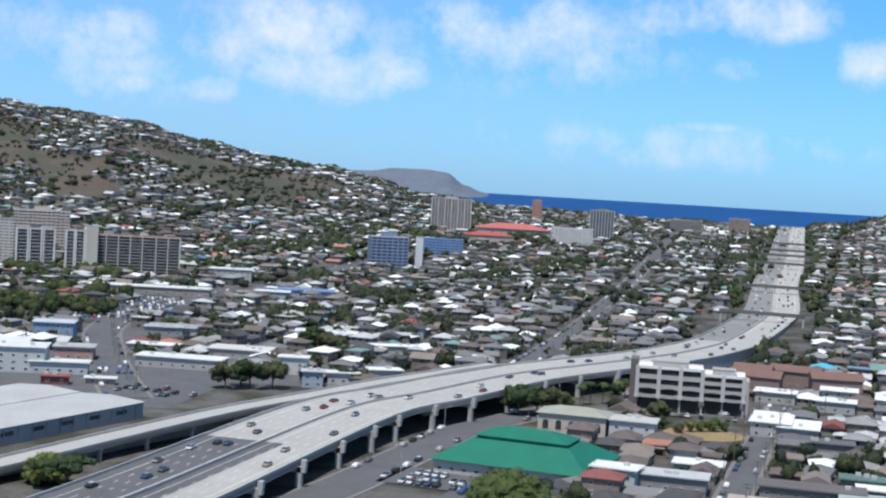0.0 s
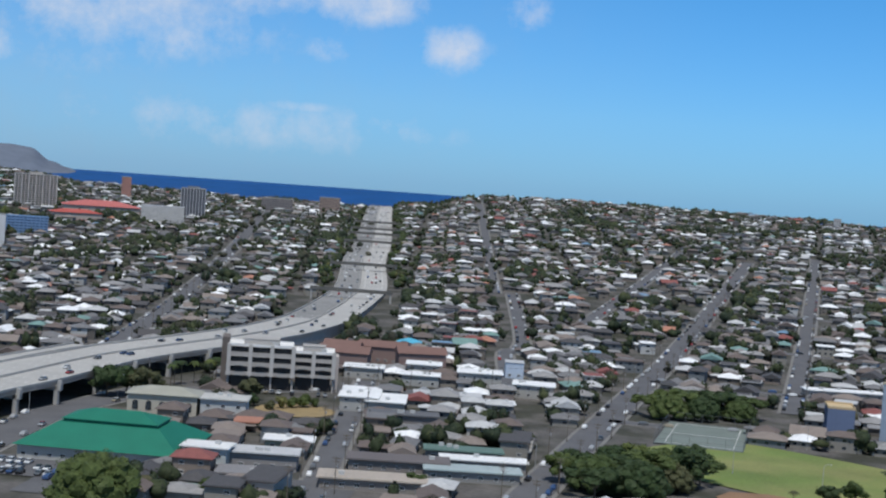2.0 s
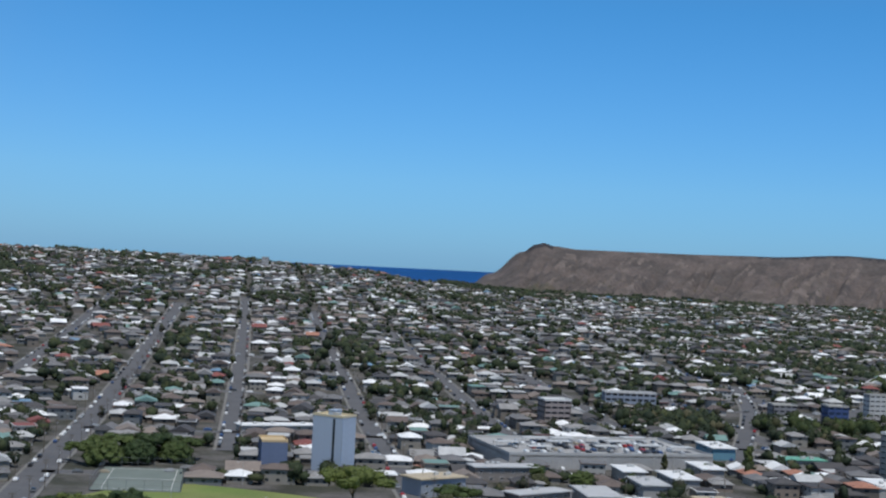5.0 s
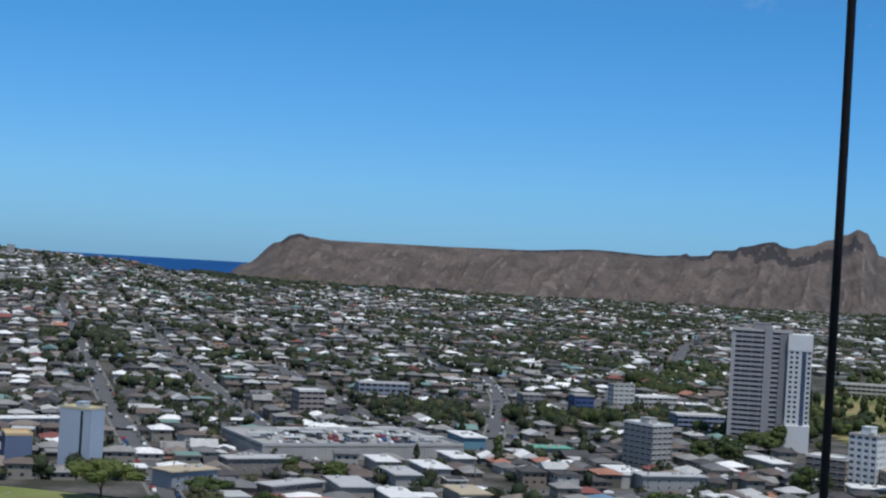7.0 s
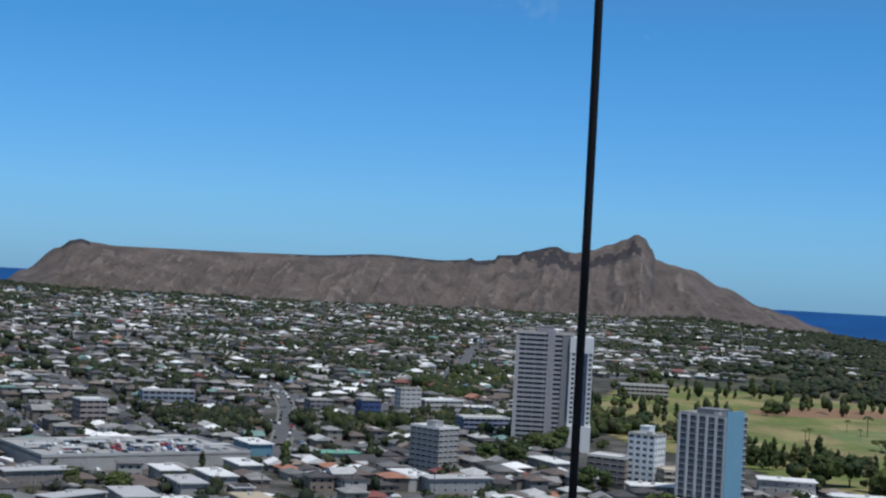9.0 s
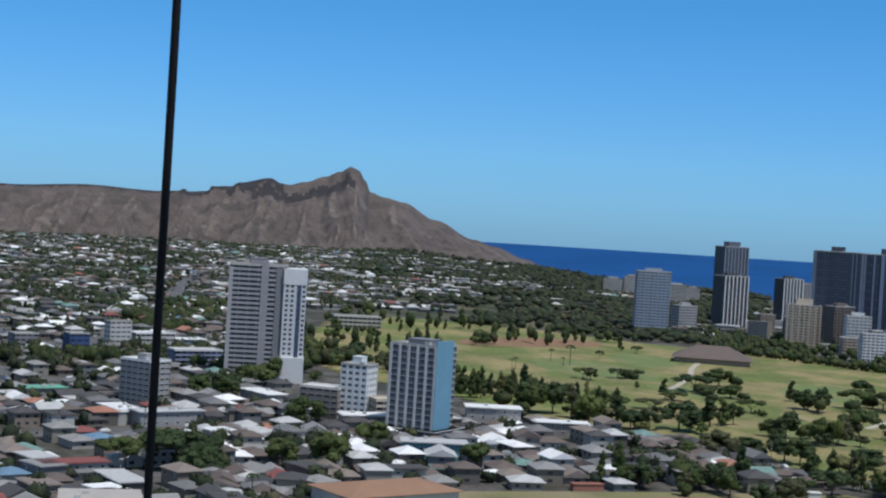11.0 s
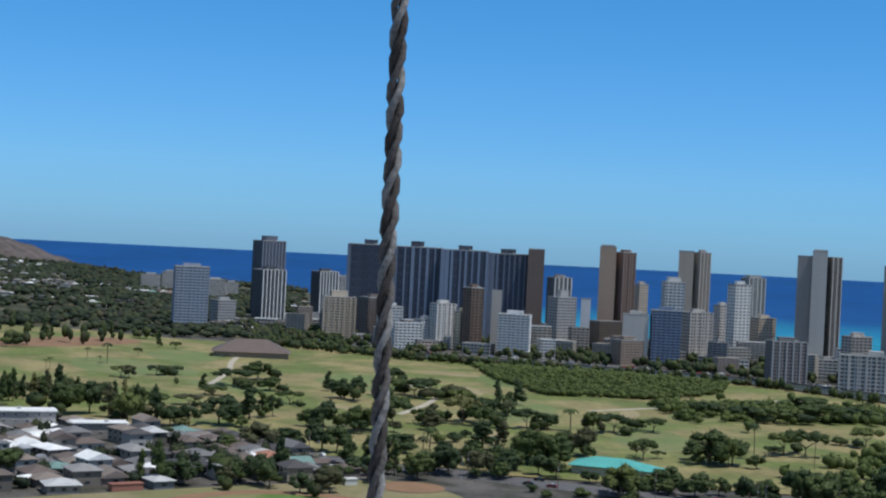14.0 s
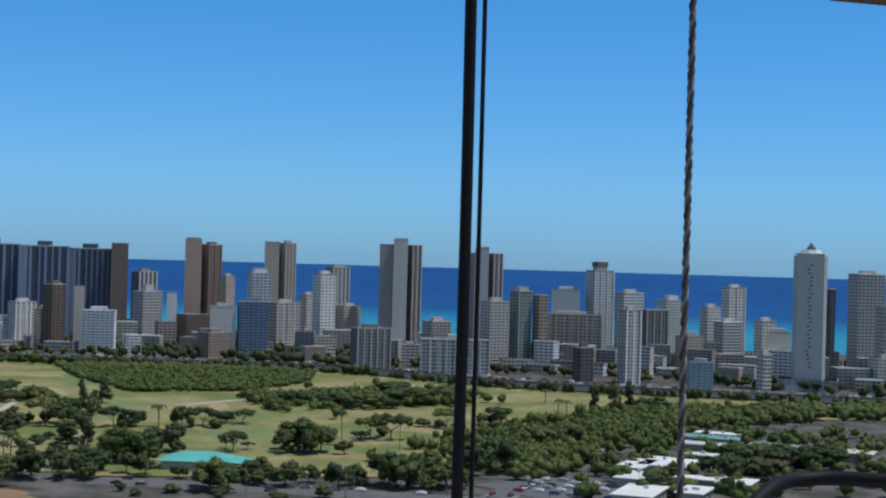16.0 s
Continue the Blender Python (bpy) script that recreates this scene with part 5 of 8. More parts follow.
# low buildings between the towers
low_rng = random.Random(21)
LOWC = [(0.62, 0.61, 0.59), (0.50, 0.47, 0.42), (0.40, 0.37, 0.34), (0.70, 0.70, 0.69), (0.34, 0.34, 0.35), (0.52, 0.44, 0.38)]
for k in range(230):
    az = low_rng.uniform(76, 118)
    edge = 1290 - max(0, az - 84) * 5.8 + 45
    r = edge + low_rng.uniform(0, 260) if az > 80 else low_rng.uniform(1480, 1750)
    p = place(az, r)
    if any((p.x - bx) ** 2 + (p.y - by) ** 2 < (br * 0.8) ** 2 for bx, by, br in blocked_rects):
        continue
    tower(az, r, low_rng.uniform(14, 30), low_rng.choice((4, 6, 7, 9, 9, 12, 12, 16, 20, 24)), low_rng.uniform(10, 16), low_rng.uniform(-25, 25), low_rng.choice(LOWC), None, gh=0.5, slab=0.3,
          label="low flat-roofed building by the canal boulevard", name="low_building", group="low canal-side buildings", roof=low_rng.choice(((0.7, 0.7, 0.69), (0.45, 0.44, 0.42), (0.3, 0.29, 0.28))), cap=None)
# ---- houses ----
def hip_roof(g, w, d, z, over=0.7, pitch=0.36, gable=False, slot=0, cx=0.0, cy=0.0):
    W, D = w / 2 + over, d / 2 + over
    rise = min(W, D) * pitch * (1.25 if gable else 1)
    t = 0.22
    if w >= d:
        run = 0 if gable else D
        ra, rb = (-W + run, 0), (W - run, 0)
    else:
        run = 0 if gable else W
        ra, rb = (0, -D + run), (0, D - run)
    b = [(cx - W, cy - D), (cx + W, cy - D), (cx + W, cy + D), (cx - W, cy + D)]
    vs = [(*p, z - t) for p in b] + [(*p, z) for p in b] + [(cx + ra[0], cy + ra[1], z + rise), (cx + rb[0], cy + rb[1], z + rise)]
    fs = [(3, 2, 1, 0), (0, 1, 5, 4), (1, 2, 6, 5), (2, 3, 7, 6), (3, 0, 4, 7)]
    if w >= d:
        fs += [(4, 5, 9, 8), (6, 7, 8, 9), (7, 4, 8), (5, 6, 9)]
    else:
        fs += [(4, 5, 8), (6, 7, 9), (5, 6, 9, 8), (7, 4, 8, 9)]
    g.add(vs, fs, slot)
    return rise


def flat_roof(g, w, d, z, over=0.6, slot=0, cx=0.0, cy=0.0):
    W, D = w / 2 + over, d / 2 + over
    g.box(cx - W, cy - D, z - 0.05, cx + W, cy + D, z + 0.3, slot)
    g.box(cx - W + 0.5, cy - D + 0.5, z + 0.3, cx + W - 0.5, cy + D - 0.5, z + 0.42, slot)


win = Geo()
win.box(-0.8, -0.08, -0.62, 0.8, 0.04, 0.62, 0)
win.box(-0.68, -0.10, -0.5, -0.04, 0.05, 0.5, 1)
win.box(0.04, -0.10, -0.5, 0.68, 0.05, 0.5, 1)
WINDOW_ME = win.mesh("window", [M_WHITE, M_GLASS])
dr = Geo()
dr.box(-0.5, -0.07, 0, 0.5, 0.05, 2.05, 0)
DOOR_ME = dr.mesh("door", [paint((0.25, 0.18, 0.12))])


def house_template(kind, seed):
    """A house at the origin with its parts; returned as a thing to be copied."""
    rng = random.Random(seed)
    w, d = rng.uniform(10, 14.5), rng.uniform(8, 10.5)
    st = 2 if kind in ("tall", "flat2", "walkup") else 1
    if kind == "walkup":
        w, d = rng.uniform(20, 27), 9.5
    h = 2.9 * st
    g = Geo()
    g.box(-w / 2, -d / 2, -1.2, w / 2, d / 2, h)
    if kind == "ell":
        g.box(w * 0.1, d / 2 - 0.5, -1.2, w / 2, d / 2 + 4.2, h)
    e = part("house", g, [M_WALL])
    g = Geo()
    if kind in ("flat", "flat2", "walkup"):
        flat_roof(g, w, d, h, 0.8)
    else:
        hip_roof(g, w, d, h + 0.2, 0.8, rng.uniform(0.3, 0.42), kind == "gable")
        if kind == "ell":
            hip_roof(g, w * 0.4, 6.5, h + 0.18, 0.7, 0.36, False, 0, w * 0.3, d / 2 + 1.6)
    part("roof", g, [M_ROOF], e)
    for s in range(st):
        z = 1.55 + 2.9 * s
        nw = 2 if kind != "walkup" else 5
        for k in range(nw):
            x = -w / 2 + w * (k + 0.5) / nw
            part("window", WINDOW_ME, None, e, at=pose(x, -d / 2 - 0.02, z))
        part("window", WINDOW_ME, None, e, at=pose(-w / 2 - 0.02, -d * 0.2, z, 0, 0, -90))
    part("door", DOOR_ME, None, e, at=pose(w * 0.12, -d / 2 - 0.04, 0))
    if kind == "walkup":
        g = Geo()
        g.box(-w / 2, -d / 2 - 1.5, 2.75, w / 2, -d / 2, 2.95)
        g.box(-w / 2, -d / 2 - 1.5, 2.95, w / 2, -d / 2 - 1.4, 3.9)
        part("walkway", g, [M_CONC], e)
    elif rng.random() < 0.6:
        g = Geo()
        g.box(w / 2 - 0.3, -d * 0.3, 2.2, w / 2 + 3.6, d * 0.3, 2.38)
        for q in (-d * 0.28, d * 0.26):
            g.box(w / 2 + 3.3, q, -1, w / 2 + 3.45, q + 0.15, 2.2)
        part("carport", g, [M_ROOF], e)
    return tagged(e, {"hip": "single-storey house with a shingled hip roof", "gable": "single-storey house with a gabled roof", "ell": "L-shaped house with a hip roof", "tall": "two-storey house with a hip roof",
                      "flat": "low house with a flat metal roof", "flat2": "two-storey flat-roofed small apartment house", "walkup": "long two-storey walk-up apartment house with outside walkway"}[kind], "house", "town houses")


KINDS = ["hip", "hip", "gable", "ell", "tall", "flat", "flat2", "walkup", "hip", "ell", "gable", "tall"]
templates = [house_template(k, 40 + i) for i, k in enumerate(KINDS)]
used_template = [False] * len(templates)
WOODS = [(-235, 905, 62), (-150, 470, 18), (262, 476, 80), (185, 452, 45), (285, 592, 34), (325, 475, 34), (110, 590, 26)]
LOTS_CLEAR = []


def blocked(x, y, d=0.0):
    if near_path(x, y, fwy_near, 33 + d) or near_path(x, y, ramp_near, 16 + d):
        return True
    if inside(x, y, GOLF) or any((x - a) ** 2 + (y - b) ** 2 < (c + d) ** 2 for a, b, c in blocked_rects):
        return True
    if any((x - a) ** 2 + (y - b) ** 2 < c * c for a, b, c in WOODS) or any(abs(u) < hu and abs(v) < hv for u, v, hu, hv in ((*local(x, y, q), q[2], q[3]) for q in LOTS_CLEAR)):
        return True
    for path, w in street_fast:
        if near_path(x, y, path, w):
            return True
    return False


def local(x, y, q):
    c, s = math.cos(radians(q[4])), math.sin(radians(q[4]))
    return (x - q[0]) * c - (y - q[1]) * s, (x - q[0]) * s + (y - q[1]) * c


fwy_near = fwy_xy[::2]
ramp_near = [(p.x, p.y) for p in ramp_path]
street_fast = street_tests
# ---- particular buildings ----
def hall(x, y, w, d, h, turn, roof_col, wall_col, label, name="hall", over=1.0, pitch=0.3, gable=False, two=False, category="building", windows=True):
    """A single building with walls, a pitched roof and windows, its base at x, y."""
    e = new(name)
    e.empty_display_size = 1
    e.matrix_basis = pose(x, y, ground_z(x, y), 0, 0, turn)
    g = Geo()
    g.box(-w / 2, -d / 2, -2, w / 2, d / 2, h)
    body = part("wall", g, [paint(wall_col)], e)
    g = Geo()
    rm = mat("metal_roofing", roof_col, 0.6, var=0.14, scale=0.15, fine=2.5)
    if two:
        # lower skirt roof with a raised upper tier
        W, D, t = w / 2 + over, d / 2 + over, 0.62
        z1 = h + D * 0.26
        vs = [(-W, -D, h), (W, -D, h), (W, D, h), (-W, D, h), (-W * t, -D * 0.42, z1), (W * t, -D * 0.42, z1), (W * t, D * 0.42, z1), (-W * t, D * 0.42, z1)]
        g.add(vs, [(0, 1, 5, 4), (1, 2, 6, 5), (2, 3, 7, 6), (3, 0, 4, 7), (3, 2, 1, 0), (4, 5, 6, 7)])
        part("roof", g, [rm], e)
        g = Geo()
        g.box(-W * t * 0.93, -D * 0.34, z1 - 0.3, W * t * 0.93, D * 0.34, z1 + 0.9)
        hip_roof(g, W * t * 1.86, D * 0.7, z1 + 1.1, 0.5, 0.32)
        part("upper_roof", g, [rm], e)
    else:
        hip_roof(g, w, d, h + 0.1, over, pitch, gable)
        part("roof", g, [rm], e)
    if windows:
        n = max(2, int(w / 4))
        for k in range(n):
            part("window", WINDOW_ME, None, body, at=pose(-w / 2 + w * (k + 0.5) / n, -d / 2 - 0.03, min(1.8, h * 0.5)))
    blocked_rects.append((x, y, max(w, d) * 0.5 + 5))
    return tagged(e, label, category)


def shed_row(x, y, w, d, h, turn, roof_col, wall_col, label, name="low_building"):
    """A long flat-roofed building with a slab roof, doors and windows."""
    e = new(name)
    e.empty_display_size = 1
    e.matrix_basis = pose(x, y, ground_z(x, y), 0, 0, turn)
    g = Geo()
    g.box(-w / 2, -d / 2, -2, w / 2, d / 2, h)
    # wall paint scaled down by 0.8 to stand for walls in shade
    body = part("wall", g, [paint(tuple(0.8 * c for c in wall_col))], e)
    g = Geo()
    flat_roof(g, w, d, h, 0.9)
    top = part("roof", g, [paint(roof_col, 0.7, 0.16)], e)
    if len(label.split()) < 4:
        label += " beside the street"
    rng = random.Random(int(abs(x) + abs(y)))
    for k in range(rng.randrange(1, 4)):
        g = Geo()
        bx, by = rng.uniform(-0.35, 0.35) * w, rng.uniform(-0.3, 0.3) * d
        g.box(bx - 0.9, by - 0.7, h + 0.4, bx + 0.9, by + 0.7, h + 1.5)
        part("roof_plant", g, [paint((0.5, 0.5, 0.49))], top)
    n = max(2, int(w / 4.5))
    for s in range(max(1, int(h / 2.9))):
        for k in range(n):
            part("window", WINDOW_ME, None, body, at=pose(-w / 2 + w * (k + 0.5) / n, -d / 2 - 0.03, 1.7 + 2.9 * s))
    blocked_rects.append((x, y, max(w, d) * 0.5 + 3))
    return tagged(e, label, "building")


WHITE3, GREY3 = (0.68, 0.68, 0.66), (0.42, 0.42, 0.41)
# green-roofed store and its neighbours beside the freeway
hall(33, 488, 50, 42, 4.6, -20, (0.012, 0.165, 0.105), (0.46, 0.45, 0.42), "large store with a two-tier bright green metal roof", "store", 1.4, two=True)
shed_row(60, 468, 14, 10, 7.0, -20, (0.72, 0.72, 0.70), (0.62, 0.66, 0.65), "pale grey annex beside the green-roofed store")
ah = hall(56, 572, 26, 15, 7.5, -14, (0.36, 0.35, 0.29), (0.50, 0.46, 0.38), "cream hall with arched windows and hip roof", "hall", 0.9, 0.28, windows=False)
arch = Geo()
arch.box(-1.1, -0.12, -1.8, 1.1, 0.05, 0.6)
arch.add([(1.1 * math.cos(math.pi * k / 8), -0.12, 0.6 + 1.1 * math.sin(math.pi * k / 8)) for k in range(9)], [tuple(range(9))])
arch_me = arch.mesh("arched_window", [M_GLASS])
for k in range(5):
    part("arched_window", arch_me, None, ah, at=pose(-10 + k * 5, -7.56, 3.4))
shed_row(78, 566, 17, 13, 7.0, -14, (0.50, 0.49, 0.46), (0.66, 0.66, 0.64), "white two-storey office annex")
for x, w, h, lift in ((101.5, 27.5, 12.6, 6.2), (124.4, 17.5, 10.4, 6.2)):
    n = 3 if w > 20 else 2
    e = tower(0, 0, w, h, 17, 0, (0.40, 0.375, 0.35), (0.46, 0.435, 0.405), (0.028, 0.028, 0.03), sh=h / 3, bay=w / n, gh=0.62, pier=1.7, slab=0.25, label="three-storey beige condominium raised on a parking level", at=(x, 634), cap=(0.55, 0.45, 2.6), roof=(0.76, 0.75, 0.73), name="condominium", ground=ground_z(x, 634) + lift)
    # near-black block stands for the shade of the open parking level
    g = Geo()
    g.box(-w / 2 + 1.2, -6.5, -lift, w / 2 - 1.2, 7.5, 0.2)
    part("parking_shade", g, [paint((0.05, 0.048, 0.046))], e)
    for k in range(n + 1):
        g = Geo()
        p0 = -w / 2 + k * w / n
        g.box(p0 - 0.8, -9.4, 0.2, p0 + 0.8, -8.3, h + 1.1)
        g.box(p0 - 1.0, -9.7, 0.2, p0 + 1.0, -8.3, 1.3)
        part("pilaster", g, [paint((0.50, 0.475, 0.445))], e)
        g = Geo()
        g.box(p0 - 0.35, -8.3, -lift, p0 + 0.35, -7.6, 0.2)
        part("column", g, [paint((0.5, 0.46, 0.42))], e)
    for k in range(n):
        for f in range(2):
            g = Geo()
            c0, z0 = -w / 2 + (k + 0.5) * w / n, 0.2 + f * h / 3
            g.box(c0 - 2.1, -9.7, z0 + 0.2, c0 + 2.1, -9.55, z0 + 1.25)
            g.box(c0 - 2.1, -9.55, z0, c0 + 2.1, -8.3, z0 + 0.2)
            g.box(c0 - 2.1, -9.55, z0 + 0.2, c0 - 1.95, -8.4, z0 + 1.25)
            g.box(c0 + 1.95, -9.55, z0 + 0.2, c0 + 2.1, -8.4, z0 + 1.25)
            part("balcony", g, [paint((0.42, 0.395, 0.365))], e)
    # left end wall painted darker for its shaded side, right one left pale
    if w > 20:
        g = Geo()
        g.box(-w / 2 - 3.2, -6, -lift, -w / 2, 8, h + 3.4)
        part("stair_wall", g, [paint((0.15, 0.125, 0.11))], e)
    else:
        g = Geo()
        g.box(w / 2, -5, -lift, w / 2 + 2.2, 8, h - 1.0)
        part("stair_wall", g, [paint((0.46, 0.41, 0.38))], e)

for x, y, w, d, tn in ((156, 716, 24, 11, -22), (196, 722, 24, 11, -4), (182, 744, 24, 10, -22), (160, 741, 18, 10, -22)):
    hall(x, y, w, d, 8.5, tn, (0.20, 0.115, 0.095), (0.26, 0.18, 0.16), "brown townhouse row with a red-brown roof", "townhouse_row", 0.7, 0.4, True)
hall(208, 792, 12, 10, 6, -16, (0.10, 0.42, 0.58), (0.5, 0.5, 0.48), "house with a bright blue roof", "house", 0.8, 0.36)
for x, y, w, d, h, tn in ((160, 690, 18, 14, 5, -16), (182, 668, 17, 12, 5, -16), (138, 598, 15, 30, 6, -16), (192, 700, 16, 14, 6, -16), (228, 640, 18, 14, 6, -20), (212, 672, 20, 15, 6.5, -16)):
    shed_row(x, y, w, d, h, tn, (0.80, 0.80, 0.79), (0.50, 0.49, 0.46), "small building with a bright white flat roof")
hall(240, 705, 9, 12, 8, -16, (0.5, 0.5, 0.5), (0.52, 0.60, 0.70), "pale blue two-storey house wall", "house", 0.3, 0.1)
# towers at the foot of the crater view
t1 = tower(58.72, 860, 33, 66, 20, 0, (0.28, 0.275, 0.29), (0.37, 0.365, 0.375), (0.09, 0.09, 0.10), sh=2.75, bay=5.5, gh=0.5, slab=0.9, rail=True, label="tall grey apartment tower with rows of balconies", cap=(0.3, 0.5, 4))
for off, wide, out, high, col in ((3.6, 4.2, 1.3, 69, (0.33, 0.325, 0.34)), (12.4, 5.0, 1.3, 65.5, (0.23, 0.228, 0.24)), (-15.6, 2.2, 1.1, 65, (0.42, 0.415, 0.42))):
    g = Geo()
    g.box(off - wide / 2, -10 - out, 0.2, off + wide / 2, -9, high)
    part("lift_core", g, [paint(col)], t1)
g = Geo()
g.box(14.6, -13.0, 0.2, 27.6, 8, 62.5)
wing = part("end_wing", g, [paint((0.66, 0.665, 0.675))], t1)
g = Geo()
g.box(14.4, -13.2, 56.5, 27.8, 8.2, 65.5)
part("wing_crown", g, [paint((0.74, 0.74, 0.745))], t1)
g = Geo()
g.box(13.2, -15.5, 0.2, 28.2, 9, 15)
part("wing_base", g, [paint((0.70, 0.70, 0.705))], t1)
g = Geo()
g.box(22.2, -13.12, 15, 24.6, -12.9, 56.3)
part("window_strip", g, [glazing((0.07, 0.10, 0.16))], wing)
wg = Geo()
wg.box(-0.75, -0.1, 0, 0.75, 0.1, 1.3)
slit_me = wg.mesh("window", [M_GLASS])
for k in range(15):
    for off in (16.6, 19.6, 26.2):
        part("window", slit_me, None, wing, at=pose(off, -13.0, 16.4 + 2.75 * k))
t2 = tower(65.2, 664, 23, 41, 19, -30, (0.20, 0.21, 0.23), (0.60, 0.60, 0.595), (0.10, 0.11, 0.13), sh=2.75, bay=3.8, gh=0.6, pier=0.5, slab=0.2, fins=5, label="apartment tower with white ribs and a blue end wall", cap=(0.5, 0.5, 2.5), podium=(31, 27, 4.5))
g = Geo()
g.box(11.6, -9.8, 0.2, 12.4, 5.0, 44)
part("end_wall", g, [paint((0.16, 0.34, 0.46))], t2)
tower(62.76, 712, 14, 26, 12, -25, (0.74, 0.76, 0.77), None, (0.08, 0.11, 0.14), bay=3.2, gh=0.45, pier=1.3, label="white mid-rise apartment block with small windows", cap=(0.35, 0.5, 4))
tower(61.5, 716, 20, 14, 14, -25, (0.34, 0.30, 0.27), None, gh=0.4, slab=0.4, label="brown low-rise apartment block", cap=None, roof=(0.66, 0.65, 0.63))
tower(63.9, 705, 16, 11, 14, 20, (0.48, 0.43, 0.36), None, gh=0.5, slab=0.5, label="tan low-rise block with banded floors", cap=None, roof=(0.52, 0.46, 0.38))
tower(54.7, 735, 20, 21, 14, -45, (0.34, 0.335, 0.33), (0.43, 0.43, 0.425), sh=2.7, gh=0.42, slab=0.45, rail=False, label="grey mid-rise block with stacked balconies", cap=(0.3, 0.4, 3), roof=(0.72, 0.72, 0.71))
bt = tower(33.35, 632, 15, 25, 10, -34, (0.40, 0.47, 0.57), None, (0.05, 0.06, 0.08), sh=2.8, gh=0.3, bay=5, pier=3.6, solid="lrf", label="plain blue-grey apartment tower with a tan flat roof", cap=(0.22, 0.5, 2.5), roof=(0.62, 0.54, 0.38))
g = Geo()
g.box(2.6, -5.12, 0.2, 3.8, -4.9, 24.6)
part("window_strip", g, [M_GLASS], bt)
tower(31.05, 640, 11, 12.5, 16, 6, (0.13, 0.17, 0.27), None, gh=0.3, solid="f", label="small dark blue block with tan roof", cap=None, roof=(0.58, 0.44, 0.26))
tower(52.1, 958, 13, 13, 13, 20, (0.06, 0.10, 0.24), None, (0.03, 0.05, 0.10), gh=0.5, label="deep blue office block", cap=None)
tower(41.7, 866, 16, 15, 13, 20, (0.30, 0.26, 0.25), None, gh=0.5, slab=0.4, label="brown mid-rise block with white roof", cap=None, roof=(0.66, 0.66, 0.65))
tower(50.2, 985, 16, 9, 12, 20, (0.24, 0.24, 0.26), None, gh=0.4, label="dark grey low commercial block", cap=None)
tower(44.5, 990, 34, 10, 12, 12, (0.27, 0.31, 0.38), None, gh=0.5, label="long blue-grey commercial block", cap=None, roof=(0.5, 0.5, 0.5))
tower(56.5, 905, 30, 11, 14, 20, (0.22, 0.26, 0.36), None, gh=0.5, slab=0.5, label="long blue-grey office block with pale roof", cap=None, roof=(0.62, 0.62, 0.61))
tower(53.6, 1000, 16, 18, 8, 30, (0.55, 0.55, 0.54), None, gh=0.3, label="pale grey stair tower block", cap=None)
tower(54.8, 1015, 30, 10, 14, 30, (0.45, 0.44, 0.42), None, gh=0.4, slab=0.5, label="low commercial block with white roof", cap=None, roof=(0.74, 0.74, 0.73))
tower(58.5, 1300, 22, 14, 14, 20, (0.30, 0.38, 0.40), None, (0.06, 0.10, 0.11), gh=0.6, label="small teal-glass office block", cap=None)
tower(62.5, 1250, 40, 10, 18, 10, (0.42, 0.39, 0.35), None, gh=0.5, slab=0.6, label="low tan school block", cap=None)
# slab flats and offices under the hill
# dark wall paint stands for the shade inside the recessed balconies
for az, w in ((-15.1, 30), (-13.5, 22)):
    tower(az, 1262, w, 34, 14, 0, (0.16, 0.155, 0.15), (0.66, 0.64, 0.60), (0.03, 0.035, 0.04), sh=2.8, bay=3.4, gh=0.85, pier=0.5, slab=0.7, fins=[(0.0, 1.6), (0.3, 1.4), (0.36, 1.0), (0.66, 1.4), (0.72, 1.0), (1.0, 1.6)], label="pale slab apartment block with dark recessed balconies", cap=(0.3, 0.4, 3))
tower(-13.05, 1260, 9, 38, 14, 0, (0.56, 0.51, 0.44), None, solid="f", label="tan lift tower between slab blocks", cap=None)
# here too the dark wall paint is balcony shade
tower(-11.4, 1268, 70, 31, 14, 0, (0.13, 0.125, 0.12), (0.64, 0.62, 0.58), (0.03, 0.032, 0.035), sh=2.75, bay=4.2, gh=0.85, pier=0.4, slab=1.0, rail=False, fins=[(0.0, 1.2), (0.14, 0.8), (0.28, 0.8), (0.42, 0.8), (0.56, 0.8), (0.72, 0.8), (0.86, 0.8), (1.0, 1.2)], label="wide slab apartment block with long balconies", cap=(0.06, 0.4, 3), roof=(0.4, 0.26, 0.2))
tower(-16.6, 1310, 34, 38, 16, 0, (0.60, 0.57, 0.52), None, gh=0.4, label="cream apartment block", cap=(0.3, 0.4, 3))
tower(-14.9, 1420, 50, 34, 16, 0, (0.58, 0.46, 0.38), (0.66, 0.64, 0.60), gh=0.45, slab=0.6, label="pink and cream apartment block", cap=(0.3, 0.4, 4))
tower(-17.2, 1150, 26, 30, 16, 0, (0.56, 0.54, 0.50), None, gh=0.3, label="pale grey apartment block", cap=None)
tower(-1.95, 1420, 36, 28, 18, 12, (0.26, 0.32, 0.42), (0.34, 0.40, 0.50), (0.05, 0.085, 0.15), sh=3.5, bay=5, gh=0.7, slab=0.3, label="blue glass office block", cap=(0.4, 0.5, 5), roof=(0.6, 0.6, 0.6))
tower(-0.75, 1424, 7, 29, 16, 0, (0.72, 0.72, 0.72), None, solid="f", label="white end wall of office block", cap=None)
tower(0.1, 1560, 44, 17, 16, 0, (0.20, 0.32, 0.50), None, (0.05, 0.09, 0.16), sh=3.4, gh=0.5, slab=0.3, label="long low blue office wing", cap=None, roof=(0.22, 0.36, 0.55))
